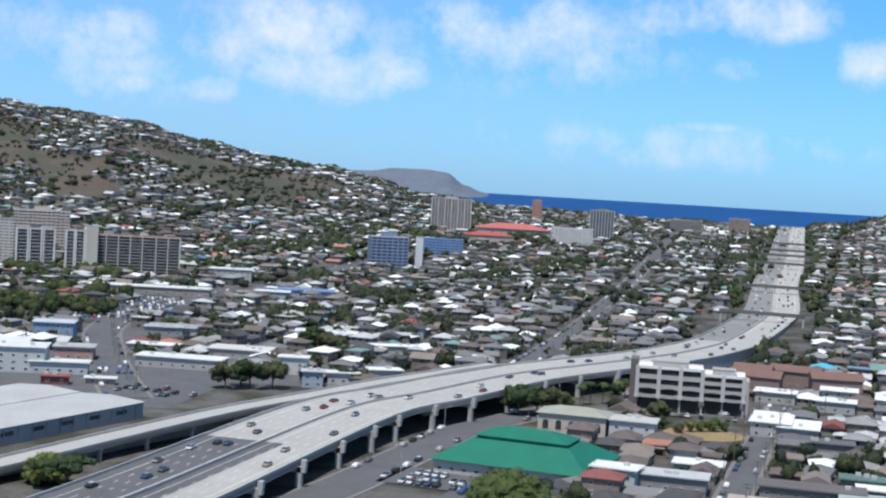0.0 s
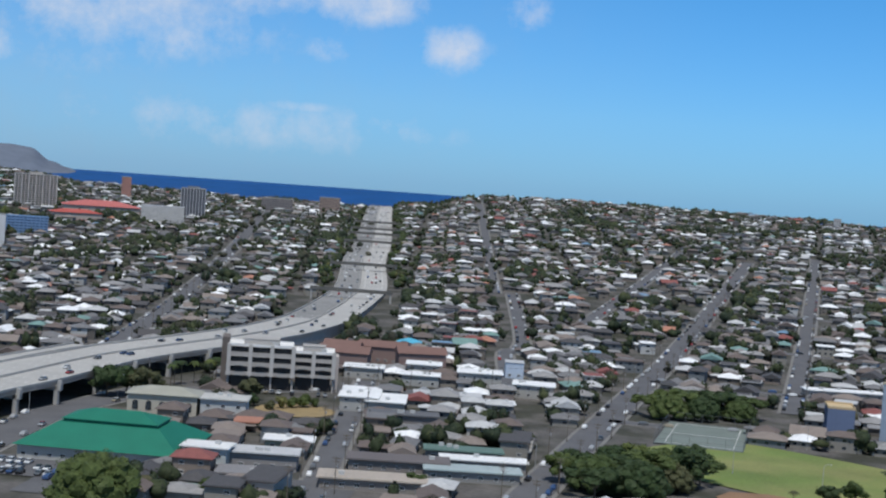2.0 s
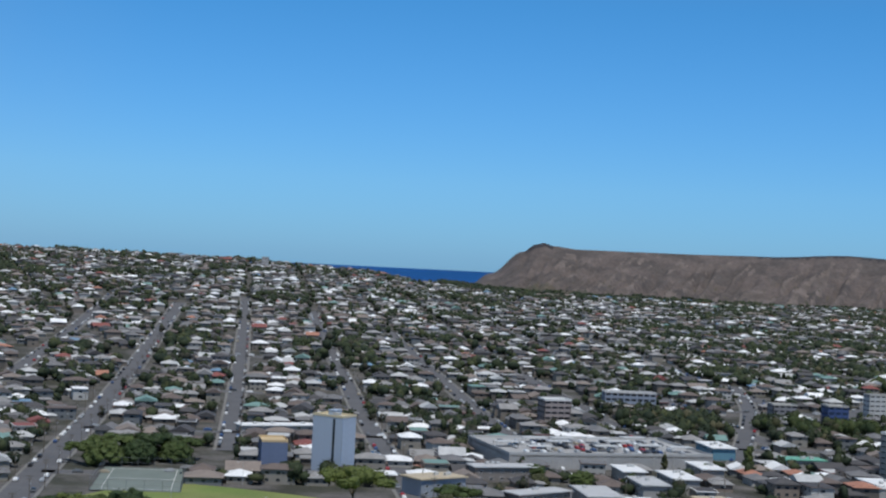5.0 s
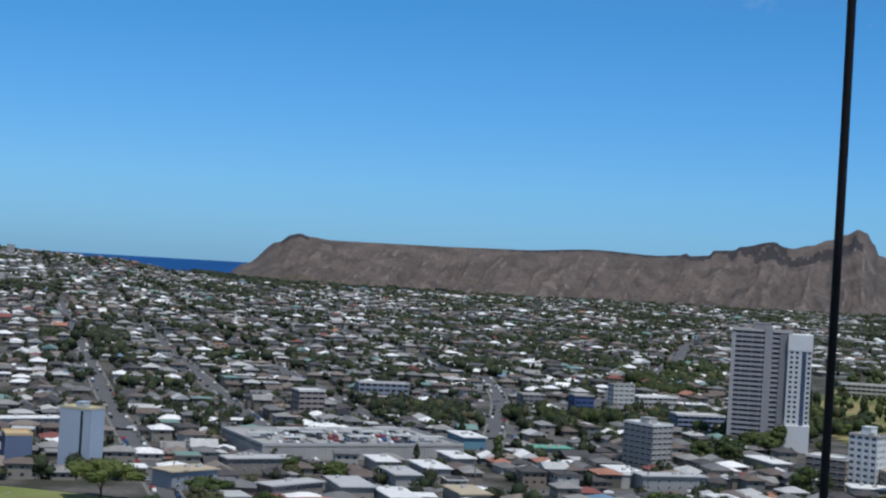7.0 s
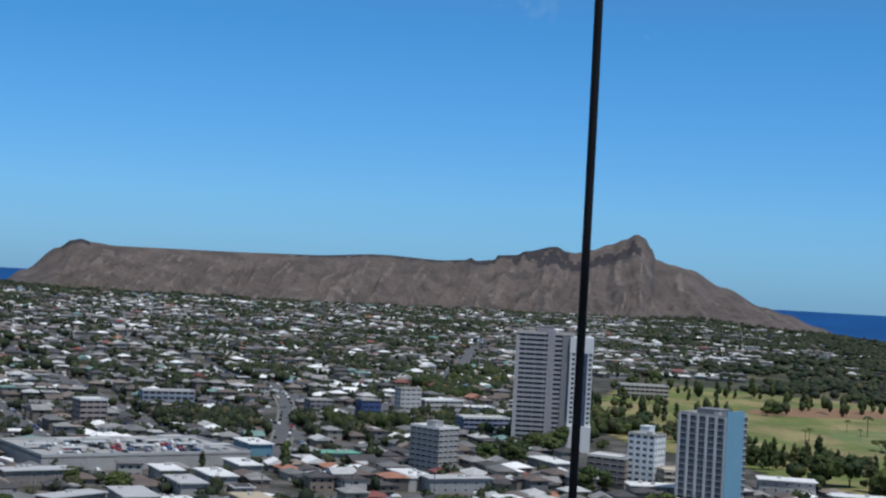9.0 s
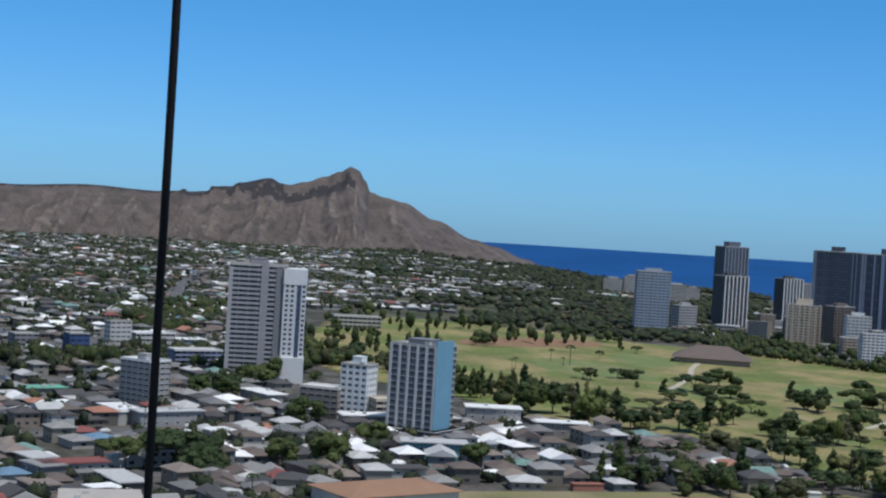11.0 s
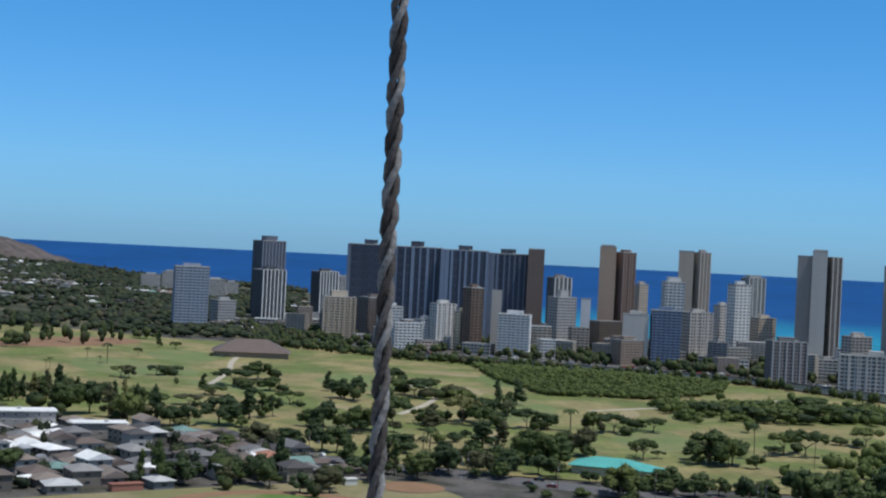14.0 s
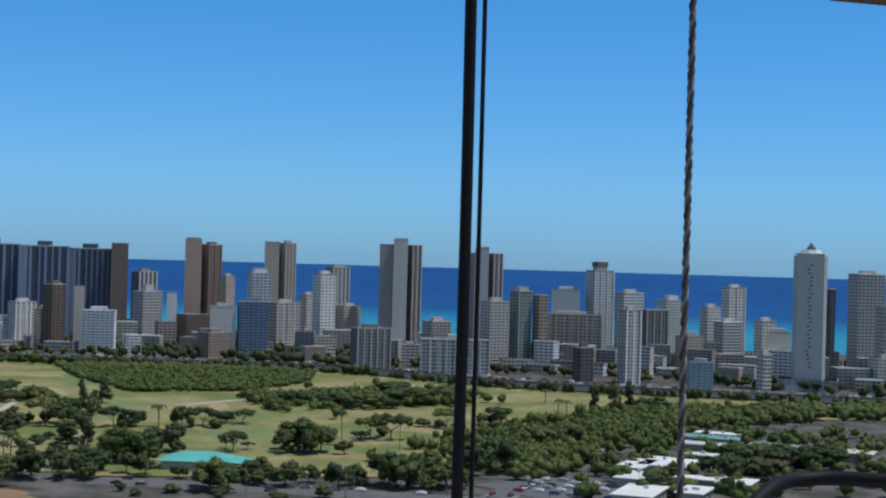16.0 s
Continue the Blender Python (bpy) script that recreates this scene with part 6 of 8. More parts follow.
tower(6.15, 1900, 30, 39, 18, 0, (0.24, 0.245, 0.26), (0.40, 0.40, 0.42), gh=0.75, fins=8, label="dark tall office tower with pale ribs", cap=(0.5, 0.4, 3))
tower(3.66, 2300, 14, 31, 12, 0, (0.48, 0.25, 0.20), None, gh=0.4, label="slim pink-brown apartment tower", cap=None)
tower(0.39, 1900, 50, 40, 14, 0, (0.52, 0.46, 0.40), (0.62, 0.58, 0.54), gh=0.6, slab=0.8, fins=6, label="wide tan apartment block on the slope", cap=(0.3, 0.4, 3))
tower(5.05, 1800, 50, 20, 16, 0, (0.58, 0.56, 0.53), None, gh=0.4, label="pale flat-roofed shopping block", cap=None, roof=(0.74, 0.73, 0.72))
tower(11.3, 2350, 32, 22, 14, 0, (0.34, 0.26, 0.22), None, gh=0.5, label="brown apartment block on the ridge", cap=None)
tower(9.3, 2250, 46, 18, 14, 0, (0.28, 0.25, 0.24), None, gh=0.5, label="dark low apartment block on the ridge", cap=None)
tower(30.4, 2450, 12, 16, 10, 0, (0.44, 0.44, 0.44), None, gh=0.4, label="small grey tower on the ridge", cap=None)
hall(92, 1900, 92, 56, 11, 0, (0.50, 0.15, 0.13), (0.50, 0.42, 0.36), "large school hall with a bright red roof", "hall", 1.5, 0.22)
hall(58, 1790, 56, 30, 9, 10, (0.46, 0.10, 0.075), (0.50, 0.42, 0.36), "school wing with a red roof", "hall", 1.2, 0.24)
for x, y, hx, hy, tn, up in ((-150, 650, 62, 70, 10, 0.06), (-60, 705, 45, 55, 4, 0.10), (-120, 800, 75, 60, 4, 0.14), (-165, 1150, 90, 60, 4, 0.18)):
    patch("paving", (x, y), (hx, hy), tn, M_ASPHALT, up, "worn grey asphalt yard between workshops", "yard")
# light industry and shops to the left of the freeway
e = tagged(new("warehouse"), "wide warehouse with a pale grey flat roof", "warehouse")
e.matrix_basis = pose(-105, 546, ground_z(-105, 546), 0, 0, -25)
g = Geo()
g.box(-58, -84, -2, 0, 0, 6)
part("wall", g, [paint((0.36, 0.36, 0.36))], e)
for cx, cw, up in ((-15, 30, 0.0), (-44, 28, 0.35)):
    g = Geo()
    hip_roof(g, cw, 84, 6.1 + up, 0.6, 0.05, True, 0, cx, -42)
    part("roof", g, [mat("ribbed_roof", (0.47, 0.46, 0.44), 0.6, var=0.16, scale=0.08, fine=1.2)], e)
for k in range(12):
    g = Geo()
    g.box(0.05, -82 + k * 7, -1, 0.35, -81.6 + k * 7, 5.8)
    part("wall_rib", g, [paint((0.30, 0.30, 0.30))], e)
for q in range(5):
    g = Geo()
    g.box(0.02, -76 + q * 15, 3.0, 0.16, -70 + q * 15, 4.4)
    part("window", g, [M_GLASS], e)
blocked_rects.append((-128, 520, 48))
for x, y, w, d, h, tn, rc, wc, lb in ((-116, 690, 40, 14, 5, -6, WHITE3, (0.5, 0.48, 0.45), "shop row with a white flat roof"), (-196, 772, 20, 16, 9, 6, (0.5, 0.55, 0.6), (0.26, 0.38, 0.52), "blue-walled workshop building"),
                                  (-182, 652, 26, 18, 11, 8, WHITE3, (0.62, 0.62, 0.60), "white workshop building with blue glazing"), (-168, 700, 18, 14, 6, 8, GREY3, (0.5, 0.3, 0.26), "low red-brown workshop"),
                                  (-205, 700, 30, 22, 7, 8, WHITE3, (0.60, 0.60, 0.58), "white flat-roofed warehouse"), (-208, 1068, 92, 18, 5.5, 4, (0.66, 0.64, 0.60), (0.40, 0.36, 0.33), "long shop strip with a pale roof edge"),
                                  (-170, 1232, 34, 20, 10, 4, (0.62, 0.62, 0.6), (0.56, 0.55, 0.52), "white two-storey shop building"), (-97, 1108, 42, 22, 6, 0, (0.16, 0.24, 0.42), (0.40, 0.46, 0.55), "low building with a blue roof"),
                                  (-118, 1080, 24, 16, 6, 0, (0.66, 0.68, 0.70), (0.50, 0.55, 0.60), "pale blue-white low building"), (-140, 800, 26, 18, 7, 0, (0.36, 0.36, 0.37), (0.42, 0.42, 0.43), "grey two-storey office"),
                                  (-60, 835, 34, 14, 5, 0, WHITE3, (0.5, 0.5, 0.48), "white-roofed hall"), (-95, 740, 30, 18, 4.5, -4, (0.6, 0.58, 0.54), (0.5, 0.47, 0.42), "tan low shop building"),
                                  (-20, 790, 26, 9, 4.5, 10, (0.78, 0.78, 0.77), (0.5, 0.49, 0.46), "low white-roofed shed"), (-64, 690, 13, 9, 8, 0, WHITE3, (0.64, 0.64, 0.62), "white blank-walled building"),
                                  (-162, 650, 24, 9, 5.2, 8, WHITE3, (0.55, 0.56, 0.57), "white open-fronted workshop"), (-156, 618, 11, 6, 3.4, 8, (0.30, 0.10, 0.09), (0.26, 0.09, 0.08), "small dark red workshop shed"), (-138, 622, 12, 5, 3.0, 8, WHITE3, (0.42, 0.36, 0.30), "narrow white-roofed lean-to"),
                                  (-143, 792, 20, 10, 7.4, 4, GREY3, (0.34, 0.36, 0.36), "grey two-storey office house"), (-138, 738, 24, 11, 4.4, -4, (0.72, 0.71, 0.69), (0.42, 0.40, 0.37), "shop with a white sloping roof"), (-40, 668, 14, 8, 5, 12, WHITE3, (0.60, 0.60, 0.59), "low white workshop beside the freeway"),
                                  (-22, 690, 15, 9, 4.6, 14, (0.74, 0.74, 0.73), (0.50, 0.50, 0.49), "white-roofed shed beside the freeway"), (-52, 652, 9, 8, 7.0, 5, (0.50, 0.50, 0.50), (0.42, 0.50, 0.58), "pale blue two-storey house")):
    shed_row(x, y, w, d, h, tn, rc, wc, lb)
# parking structure with cars on its roof
e = tagged(new("parking_structure"), "wide grey parking deck with parapet walls and canopies", "parking structure")
DECK_Z = ground_z(492, 512)
e.matrix_basis = pose(454.6, 513.8, DECK_Z, 0, 0, -20.6)
blocked_rects.append((476, 532, 42))
blocked_rects.append((520, 520, 44))
g = Geo()
g.box(-18, 0, -2, 84, 62, 6.6)
part("deck", g, [paint((0.38, 0.375, 0.37), 0.85, 0.2)], e)
for q in ((-18, 0, 84, 0.4), (-18, 61.6, 84, 62), (-18, 0, -17.6, 62), (83.6, 0, 84, 62)):
    g = Geo()
    g.box(q[0], q[1], 5.6, q[2], q[3], 7.8)
    part("parapet", g, [paint((0.47, 0.465, 0.455))], e)
for k in range(10):
    g = Geo()
    g.box(-17.5 + 10.1 * k, -0.25, -1, -17.0 + 10.1 * k, 0.05, 5.6)
    part("pilaster", g, [paint((0.42, 0.415, 0.405))], e)
crng = random.Random(8)
for k in range(11):
    g = Geo()
    x, y = -8 + 8.4 * k + crng.uniform(-3, 3), crng.choice((16, 32, 48)) + crng.uniform(-4, 4)
    g.box(x - 6, y - 3, 9.0, x + 6, y + 3, 9.25)
    for px, py in ((-5.5, -2.6), (5.5, -2.6), (5.5, 2.6), (-5.5, 2.6)):
        g.box(x + px - 0.1, y + py - 0.1, 6.6, x + px + 0.1, y + py + 0.1, 9.0)
    part("canopy", g, [paint((0.50, 0.51, 0.51))], e)
hall(440, 214, 42, 24, 8, -30, (0.33, 0.19, 0.115), (0.62, 0.60, 0.56), "apartment hall with a broad brown tiled roof", "hall", 1.4, 0.2)
# flat-roofed walk-up apartments and shops by the near streets
WHITE4, PALE4, TAN4 = (0.78, 0.78, 0.77), (0.50, 0.50, 0.50), (0.50, 0.42, 0.30)
for x, y, w, d, h, tn, rc, wc, lb in ((446, 440, 24, 11, 6.0, -118, PALE4, (0.42, 0.41, 0.40), "three-storey walk-up block with a pale roof"), (470, 446, 25, 11, 6.4, -118, WHITE4, (0.40, 0.39, 0.38), "walk-up block with a white flat roof"), (468, 474, 20, 10, 5.4, -118, WHITE4, (0.45, 0.44, 0.42), "low block with a white flat roof"),
                                  (508, 466, 24, 10, 6.0, -118, WHITE4, (0.36, 0.35, 0.34), "brown-walled walk-up with a white roof"), (403, 425, 26, 13, 6.4, -118, PALE4, (0.42, 0.39, 0.36), "three-storey apartment block with a grey roof"), (405, 401, 24, 11, 5.6, -118, WHITE4, (0.38, 0.37, 0.36), "walk-up block with a bright white roof"),
                                  (382, 436, 26, 9, 6, 0, PALE4, (0.32, 0.29, 0.27), "long brown walk-up with a pale roof"), (362, 476, 22, 13, 7, 0, TAN4, (0.38, 0.43, 0.50), "blue-grey block with a tan flat roof"), (344, 430, 17, 12, 5, -20, PALE4, (0.40, 0.39, 0.38), "low building with a grey metal roof"),
                                  (413, 494, 29, 10, 6.4, -20, PALE4, (0.30, 0.27, 0.25), "long brown walk-up with a pale roof"), (437, 394, 22, 12, 5.4, -118, TAN4, (0.40, 0.37, 0.33), "low block with a tan roof"), (574, 520, 26, 12, 6, -118, WHITE4, (0.16, 0.34, 0.44), "shop with teal walls and white roof"),
                                  (548, 400, 24, 11, 6, -118, WHITE4, (0.38, 0.37, 0.35), "long walk-up with a white flat roof"), (552, 378, 30, 11, 6.5, -30, PALE4, (0.40, 0.41, 0.42), "long walk-up with a pale metal roof"), (660, 394, 28, 11, 5, -118, WHITE4, (0.45, 0.44, 0.42), "row house with a bright white roof"),
                                  (616, 312, 24, 12, 6, -50, WHITE4, (0.42, 0.41, 0.39), "walk-up with a bright white flat roof"), (526, 331, 20, 10, 5, -118, WHITE4, (0.45, 0.44, 0.42), "low block with a bright white roof"), (584, 473, 20, 11, 5, -30, (0.16, 0.40, 0.30), (0.45, 0.44, 0.42), "low building with a sea-green roof"),
                                  (854, 579, 34, 12, 6, -36, WHITE4, (0.36, 0.40, 0.36), "long building with a bright white roof"), (147, 590, 15, 24, 5, -16, WHITE4, (0.5, 0.49, 0.46), "white-roofed building beside the street"), (144, 550, 26, 10, 5.4, -14, (0.13, 0.13, 0.135), (0.30, 0.28, 0.27), "dark-roofed two-storey walk-up"),
                                  (181, 618, 28, 10, 3.5, -14, PALE4, (0.36, 0.34, 0.32), "long low building with pale roof"), (107, 440, 32, 12, 3.5, -14, (0.42, 0.36, 0.30), (0.34, 0.31, 0.28), "long low building with tan metal roof"), (122, 468, 32, 12, 3.8, -14, (0.15, 0.13, 0.125), (0.30, 0.27, 0.25), "long dark-roofed walk-up"),
                                  (150, 488, 26, 9, 3.5, -14, (0.12, 0.19, 0.165), (0.34, 0.32, 0.30), "long building with a dark green roof"), (152, 471, 28, 8, 3.5, -14, WHITE4, (0.40, 0.38, 0.36), "long building with a white metal roof"), (143, 454, 30, 10, 3.5, -14, (0.36, 0.42, 0.42), (0.36, 0.35, 0.33), "long building with pale green-grey roof"),
                                  (74, 470, 30, 11, 5.4, -14, PALE4, (0.34, 0.32, 0.31), "long two-storey building with pale roof"), (70, 446, 18, 12, 3.5, -14, (0.24, 0.23, 0.23), (0.40, 0.38, 0.36), "house with a wide grey roof"), (92, 502, 16, 10, 3.5, -14, WHITE4, (0.38, 0.44, 0.36), "green-walled house with a white roof"),
                                  (196, 598, 16, 10, 3.5, -14, WHITE4, (0.36, 0.34, 0.32), "house with a bright white roof"), (407, 670, 44, 10, 3.5, -14, WHITE4, (0.45, 0.44, 0.42), "long hall with a bright white roof")):
    shed_row(x, y, w, d, h, tn, rc, wc, lb)
for x, y, w, d, h, tn, rc, wc, lb in ((672, 272, 26, 13, 9, -62, WHITE4, (0.42, 0.41, 0.40), "three-storey walk-up with a white flat roof"), (668, 235, 24, 10, 6, -62, WHITE4, (0.34, 0.32, 0.30), "low block with a bright white roof"), (556, 250, 26, 12, 7, -62, PALE4, (0.16, 0.36, 0.42), "block with teal walls and a pale roof")):
    shed_row(x, y, w, d, h, tn, rc, wc, lb)
# pool terrace beside a blue-grey block
shed_row(352, 262, 22, 20, 11, -52, (0.46, 0.42, 0.38), (0.36, 0.42, 0.52), "blue-grey block with a tan flat roof and white plant box")
patch("pool_deck", (385, 238), (20, 12), 40, paint((0.50, 0.46, 0.43)), 0.5, "pale paved pool terrace", "terrace")
e = tagged(new("swimming_pool"), "bright turquoise swimming pool in a paved terrace", "pool")
e.matrix_basis = pose(388, 240, ground_z(388, 240) + 0.55, 0, 0, -40)
g = Geo()
g.box(-13, -4.4, -0.2, 13, 4.4, 0.1)
part("coping", g, [paint((0.62, 0.58, 0.54))], e)
g = Geo()
g.box(-12, -3.6, 0.0, 12, 3.6, 0.14)
part("pool_water", g, [mat("pool_water", (0.05, 0.42, 0.46), 0.1, var=0.15, scale=0.3, fine=2)], e)
# golf clubhouses
hall(652, 0, 30, 17, 4, 80, (0.10, 0.42, 0.38), (0.45, 0.44, 0.40), "golf pavilion with a pale teal hip roof", "pavilion", 1.6, 0.32)
hall(648, -16, 12, 12, 3.6, 80, (0.10, 0.42, 0.38), (0.45, 0.44, 0.40), "small golf pavilion with a teal roof", "pavilion", 1.2, 0.32)
p = place(76.1, 1195)
hall(p.x, p.y, 58, 34, 4.5, -76, (0.15, 0.115, 0.10), (0.25, 0.20, 0.16), "wide hall with a brown shingled roof", "hall", 2.0, 0.5)
# school buildings beside the golf course
TEAL3 = (0.15, 0.30, 0.28)
for x, y, w, d, tn, rc in ((644, -192, 30, 11, 32, WHITE3), (652, -204, 30, 11, 32, WHITE3), (646, -214, 26, 7, 32, (0.7, 0.7, 0.69)), (608, -182, 22, 14, 32, (0.66, 0.66, 0.65)), (568, -171, 30, 15, 30, WHITE3),
                           (601, -208, 22, 10, 122, (0.70, 0.70, 0.69)), (593, -220, 18, 13, 32, WHITE3), (570, -194, 20, 10, 32, (0.7, 0.7, 0.69)), (715, -250, 26, 12, 122, (0.52, 0.52, 0.5)), (677, -232, 15, 9, 122, (0.62, 0.62, 0.6)),
                           (743, -262, 32, 14, 122, TEAL3), (761, -271, 23, 9, 122, (0.70, 0.71, 0.68)), (712, -284, 26, 12, 122, (0.26, 0.36, 0.34)), (690, -314, 20, 15, 122, (0.55, 0.5, 0.4))):
    shed_row(x, y, w, d, 4.2, -tn, rc, (0.48, 0.46, 0.42), "long school building with a flat teal roof" if rc == TEAL3 else "long school building with a flat pale roof")
# ball-field fittings
hall(530, 175, 12, 4, 2.6, -50, (0.30, 0.13, 0.09), (0.36, 0.16, 0.11), "red-brown dugout beside the field", "dugout", 0.3, 0.1, windows=False)
hall(575, 100, 5, 3.5, 2.8, -60, (0.66, 0.66, 0.65), (0.60, 0.60, 0.58), "small white equipment shed", "shed", 0.3, 0.15, windows=False)
# ---- planting ----
grove_rng = random.Random(11)


golf_far = []


def grove(x, y, across, deep, kind, n):
    """n trees scattered round a spot: across the line of sight and along it."""
    az = math.atan2(x, y)
    for q in range(int(n * 0.85 + 1)):
        a, d = grove_rng.gauss(0, 0.6) * across, grove_rng.gauss(0, 0.6) * deep
        X = x + a * math.cos(az) + d * math.sin(az)
        Y = y - a * math.sin(az) + d * math.cos(az)
        z = golf_z(X, Y) if inside(X, Y, GOLF) else ground_z(X, Y)
        size = grove_rng.uniform(0.65, 1.45) * {"umbrella": 0.8, "round": 0.95, "wispy": 0.85, "palm": 0.9, "bush": 0.9}[kind]
        if math.hypot(X, Y) < 880 or kind == "palm" or q % 3 == 0:
            if math.hypot(X, Y) < 880 and q % 3 == 2 and kind != "palm":
                golf_far.append((X, Y, z, 4.6 * size, 8 * size))
            else:
                tree(kind, X, Y, size, z, "golf course trees")
        else:
            w, h = {"umbrella": (7, 8), "round": (4.8, 8.5), "wispy": (3.4, 12), "bush": (3, 4)}[kind]
            golf_far.append((X, Y, z, w * size, h * size))


SPAN = {"umbrella": (20.0, 10.2), "round": (11.0, 8.8), "dome": (24.0, 13.6), "wispy": (5.6, 14.6), "bush": (6.4, 4.9), "palm": (5.8, 11.0)}


def course_tree(kind, x, y, wide, high):
    """One tree of the golf course, by the width of its crown and its height."""
    if kind == "dome":
        # several crowns grown into one
        for a, far, size in ((0.4, 0.22, 0.62), (2.3, 0.26, 0.55), (3.9, 0.24, 0.6), (5.3, 0.30, 0.5)):
            a += x
            X, Y = x + far * wide * math.cos(a), y + far * wide * math.sin(a)
            course_tree("round", X, Y, min(9, wide * size * 0.5) if size < 0.52 else wide * size, high * (0.7 + 0.3 * size))
        return
    wide0, high0 = SPAN[kind]
    k = wide / wide0 * 1.06
    tall = high / (high0 * k)
    spots = [(x, y, k * 1.2, tall * 1.04)]
    if kind in ("umbrella", "round") and wide > 9:
        for q in range(grove_rng.choice((1, 1, 2, 2))):
            a, far = grove_rng.uniform(0, 6.28), wide * grove_rng.uniform(0.5, 0.9)
            spots.append((x + far * math.cos(a), y + far * math.sin(a), k * grove_rng.uniform(0.5, 0.85), tall * grove_rng.uniform(0.8, 1.1)))
    for q, (X, Y, size, t) in enumerate(spots):
        if q and math.hypot(X, Y) > 760:
            golf_far.append((X, Y, golf_z(X, Y), wide0 * size * 0.46, high0 * size * t))
            continue
        tree(kind, X, Y, size, golf_z(X, Y) if inside(X, Y, GOLF) else None, "golf course trees", t)


for x, y, wide, high in ((1177, 354, 9, 6), (1092, 357, 6, 5), (958, 300, 13, 7), (862, 235, 14, 5), (927, 240, 24, 10), (841, 184, 15, 7), (806, 233, 14, 5), (921, 138, 18, 10), (922, 123, 21, 10), (774, 114, 19, 13), (785, 99, 11, 7), (789, 93, 8, 6), (922, 98, 15, 8), (801, 80, 18, 12), (812, 70, 15, 11), (622, 97, 15, 11), (671, 30, 16, 10), (796, 45, 16, 9), (905, 92, 14, 7), (801, -1, 16, 8), (815, -22, 17, 8), (702, -15, 14, 9)):
    course_tree("umbrella", x, y, wide, high)
for x, y, wide, high in ((756, -85, 16, 10), (753, -95, 18, 11), (810, -133, 17, 10), (825, -165, 14, 8), (888, -268, 11, 8), (943, 117, 16, 10), (920, -56, 21, 8), (908, -79, 21, 8), (899, -95, 20, 8), (921, -126, 25, 9), (970, -91, 18, 6), (992, -127, 23, 7), (951, -148, 22, 7), (714, -162, 17, 11), (733, -181, 17, 11)):
    course_tree("umbrella", x, y, wide, high)
for x, y, wide, high in ((926, 308, 9, 7), (976, 236, 17, 10), (909, 212, 16, 8), (713, 215, 14, 10), (719, 207, 11, 8), (729, 195, 19, 12), (778, 179, 9, 9), (889, 163, 12, 11), (882, 154, 12, 12), (1031, 153, 14, 8), (750, 146, 14, 11), (747, 154, 9, 8), (651, 156, 17, 11), (672, 146, 14, 8), (664, 129, 13, 11), (657, 121, 10, 10), (681, 97, 14, 8), (561, 133, 13, 12), (616, 66, 11, 11), (621, 54, 11, 10), (632, 48, 11, 10), (732, 277, 18, 16)):
    course_tree("round", x, y, wide, high)
for x, y, wide, high in ((740, 266, 15, 15), (705, 234, 12, 13), (796, 70, 14, 11), (798, 34, 10, 9), (801, 10, 10, 10), (613, -25, 14, 10), (602, -34, 14, 9), (595, -55, 13, 10), (622, 44, 14, 12), (635, -116, 15, 13), (882, -274, 19, 10), (674, -132, 10, 12), (642, -134, 12, 11), (622, -94, 13, 12), (595, -98, 11, 10)):
    course_tree("round", x, y, wide, high)
for x, y, wide, high in ((908, 271, 4, 4), (714, 82, 7, 4), (722, 76, 8, 4), (743, 72, 6, 3), (810, -120, 9, 4), (836, -184, 12, 3), (836, -191, 8, 3)):
    course_tree("bush", x, y, wide, high)
for x, y, wide, high in ((888, 248, 5, 9), (726, 234, 6, 13), (724, 226, 7, 15), (760, 187, 8, 13), (769, 183, 7, 13), (929, 179, 5, 10), (608, 108, 7, 11), (853, 66, 6, 16), (849, 59, 8, 13), (718, 52, 7, 11), (767, 324, 4, 13), (771, 320, 4, 14), (782, 319, 4, 13), (792, 317, 4, 11), (730, 252, 8, 14), (877, -234, 6, 15), (870, -244, 7, 19), (880, -256, 6, 17), (763, 92, 9, 11), (702, 60, 11, 11), (916, 59, 8, 12)):
    course_tree("wispy", x, y, wide, high)
for x, y, wide, high in ((740, 123, 21, 13), (667, 30, 23, 14), (704, 17, 21, 13), (702, -50, 28, 14), (591, -7, 21, 12), (600, -80, 24, 14)):
    course_tree("dome", x, y, wide, high)
for x, y, wide, high in ((611, 74, 5, 16), (622, 78, 5, 13), (797, 22, 8, 11), (945, -219, 7, 9), (862, -213, 6, 9), (867, -209, 5, 9), (729, -68, 5, 15), (722, 51, 5, 19), (710, -94, 3, 13)):
    course_tree("palm", x, y, wide, high)
for x, y, wide, high in ((628, 22, 9, 7), (622, 8, 8, 6), (616, -6, 9, 6), (611, -18, 8, 5), (606, -62, 10, 8), (612, -44, 9, 7), (604, -100, 10, 8), (634, 30, 8, 7), (640, 40, 9, 8), (648, 58, 10, 9), (652, 72, 9, 9)):
    course_tree("round", x, y, wide, high)
for x, y, wide, high in ((585, 10, 7, 3), (578, 24, 6, 3), (572, -8, 7, 3), (566, -30, 7, 3), (574, -48, 7, 4), (590, 30, 6, 3)):
    course_tree("bush", x, y, wide, high)
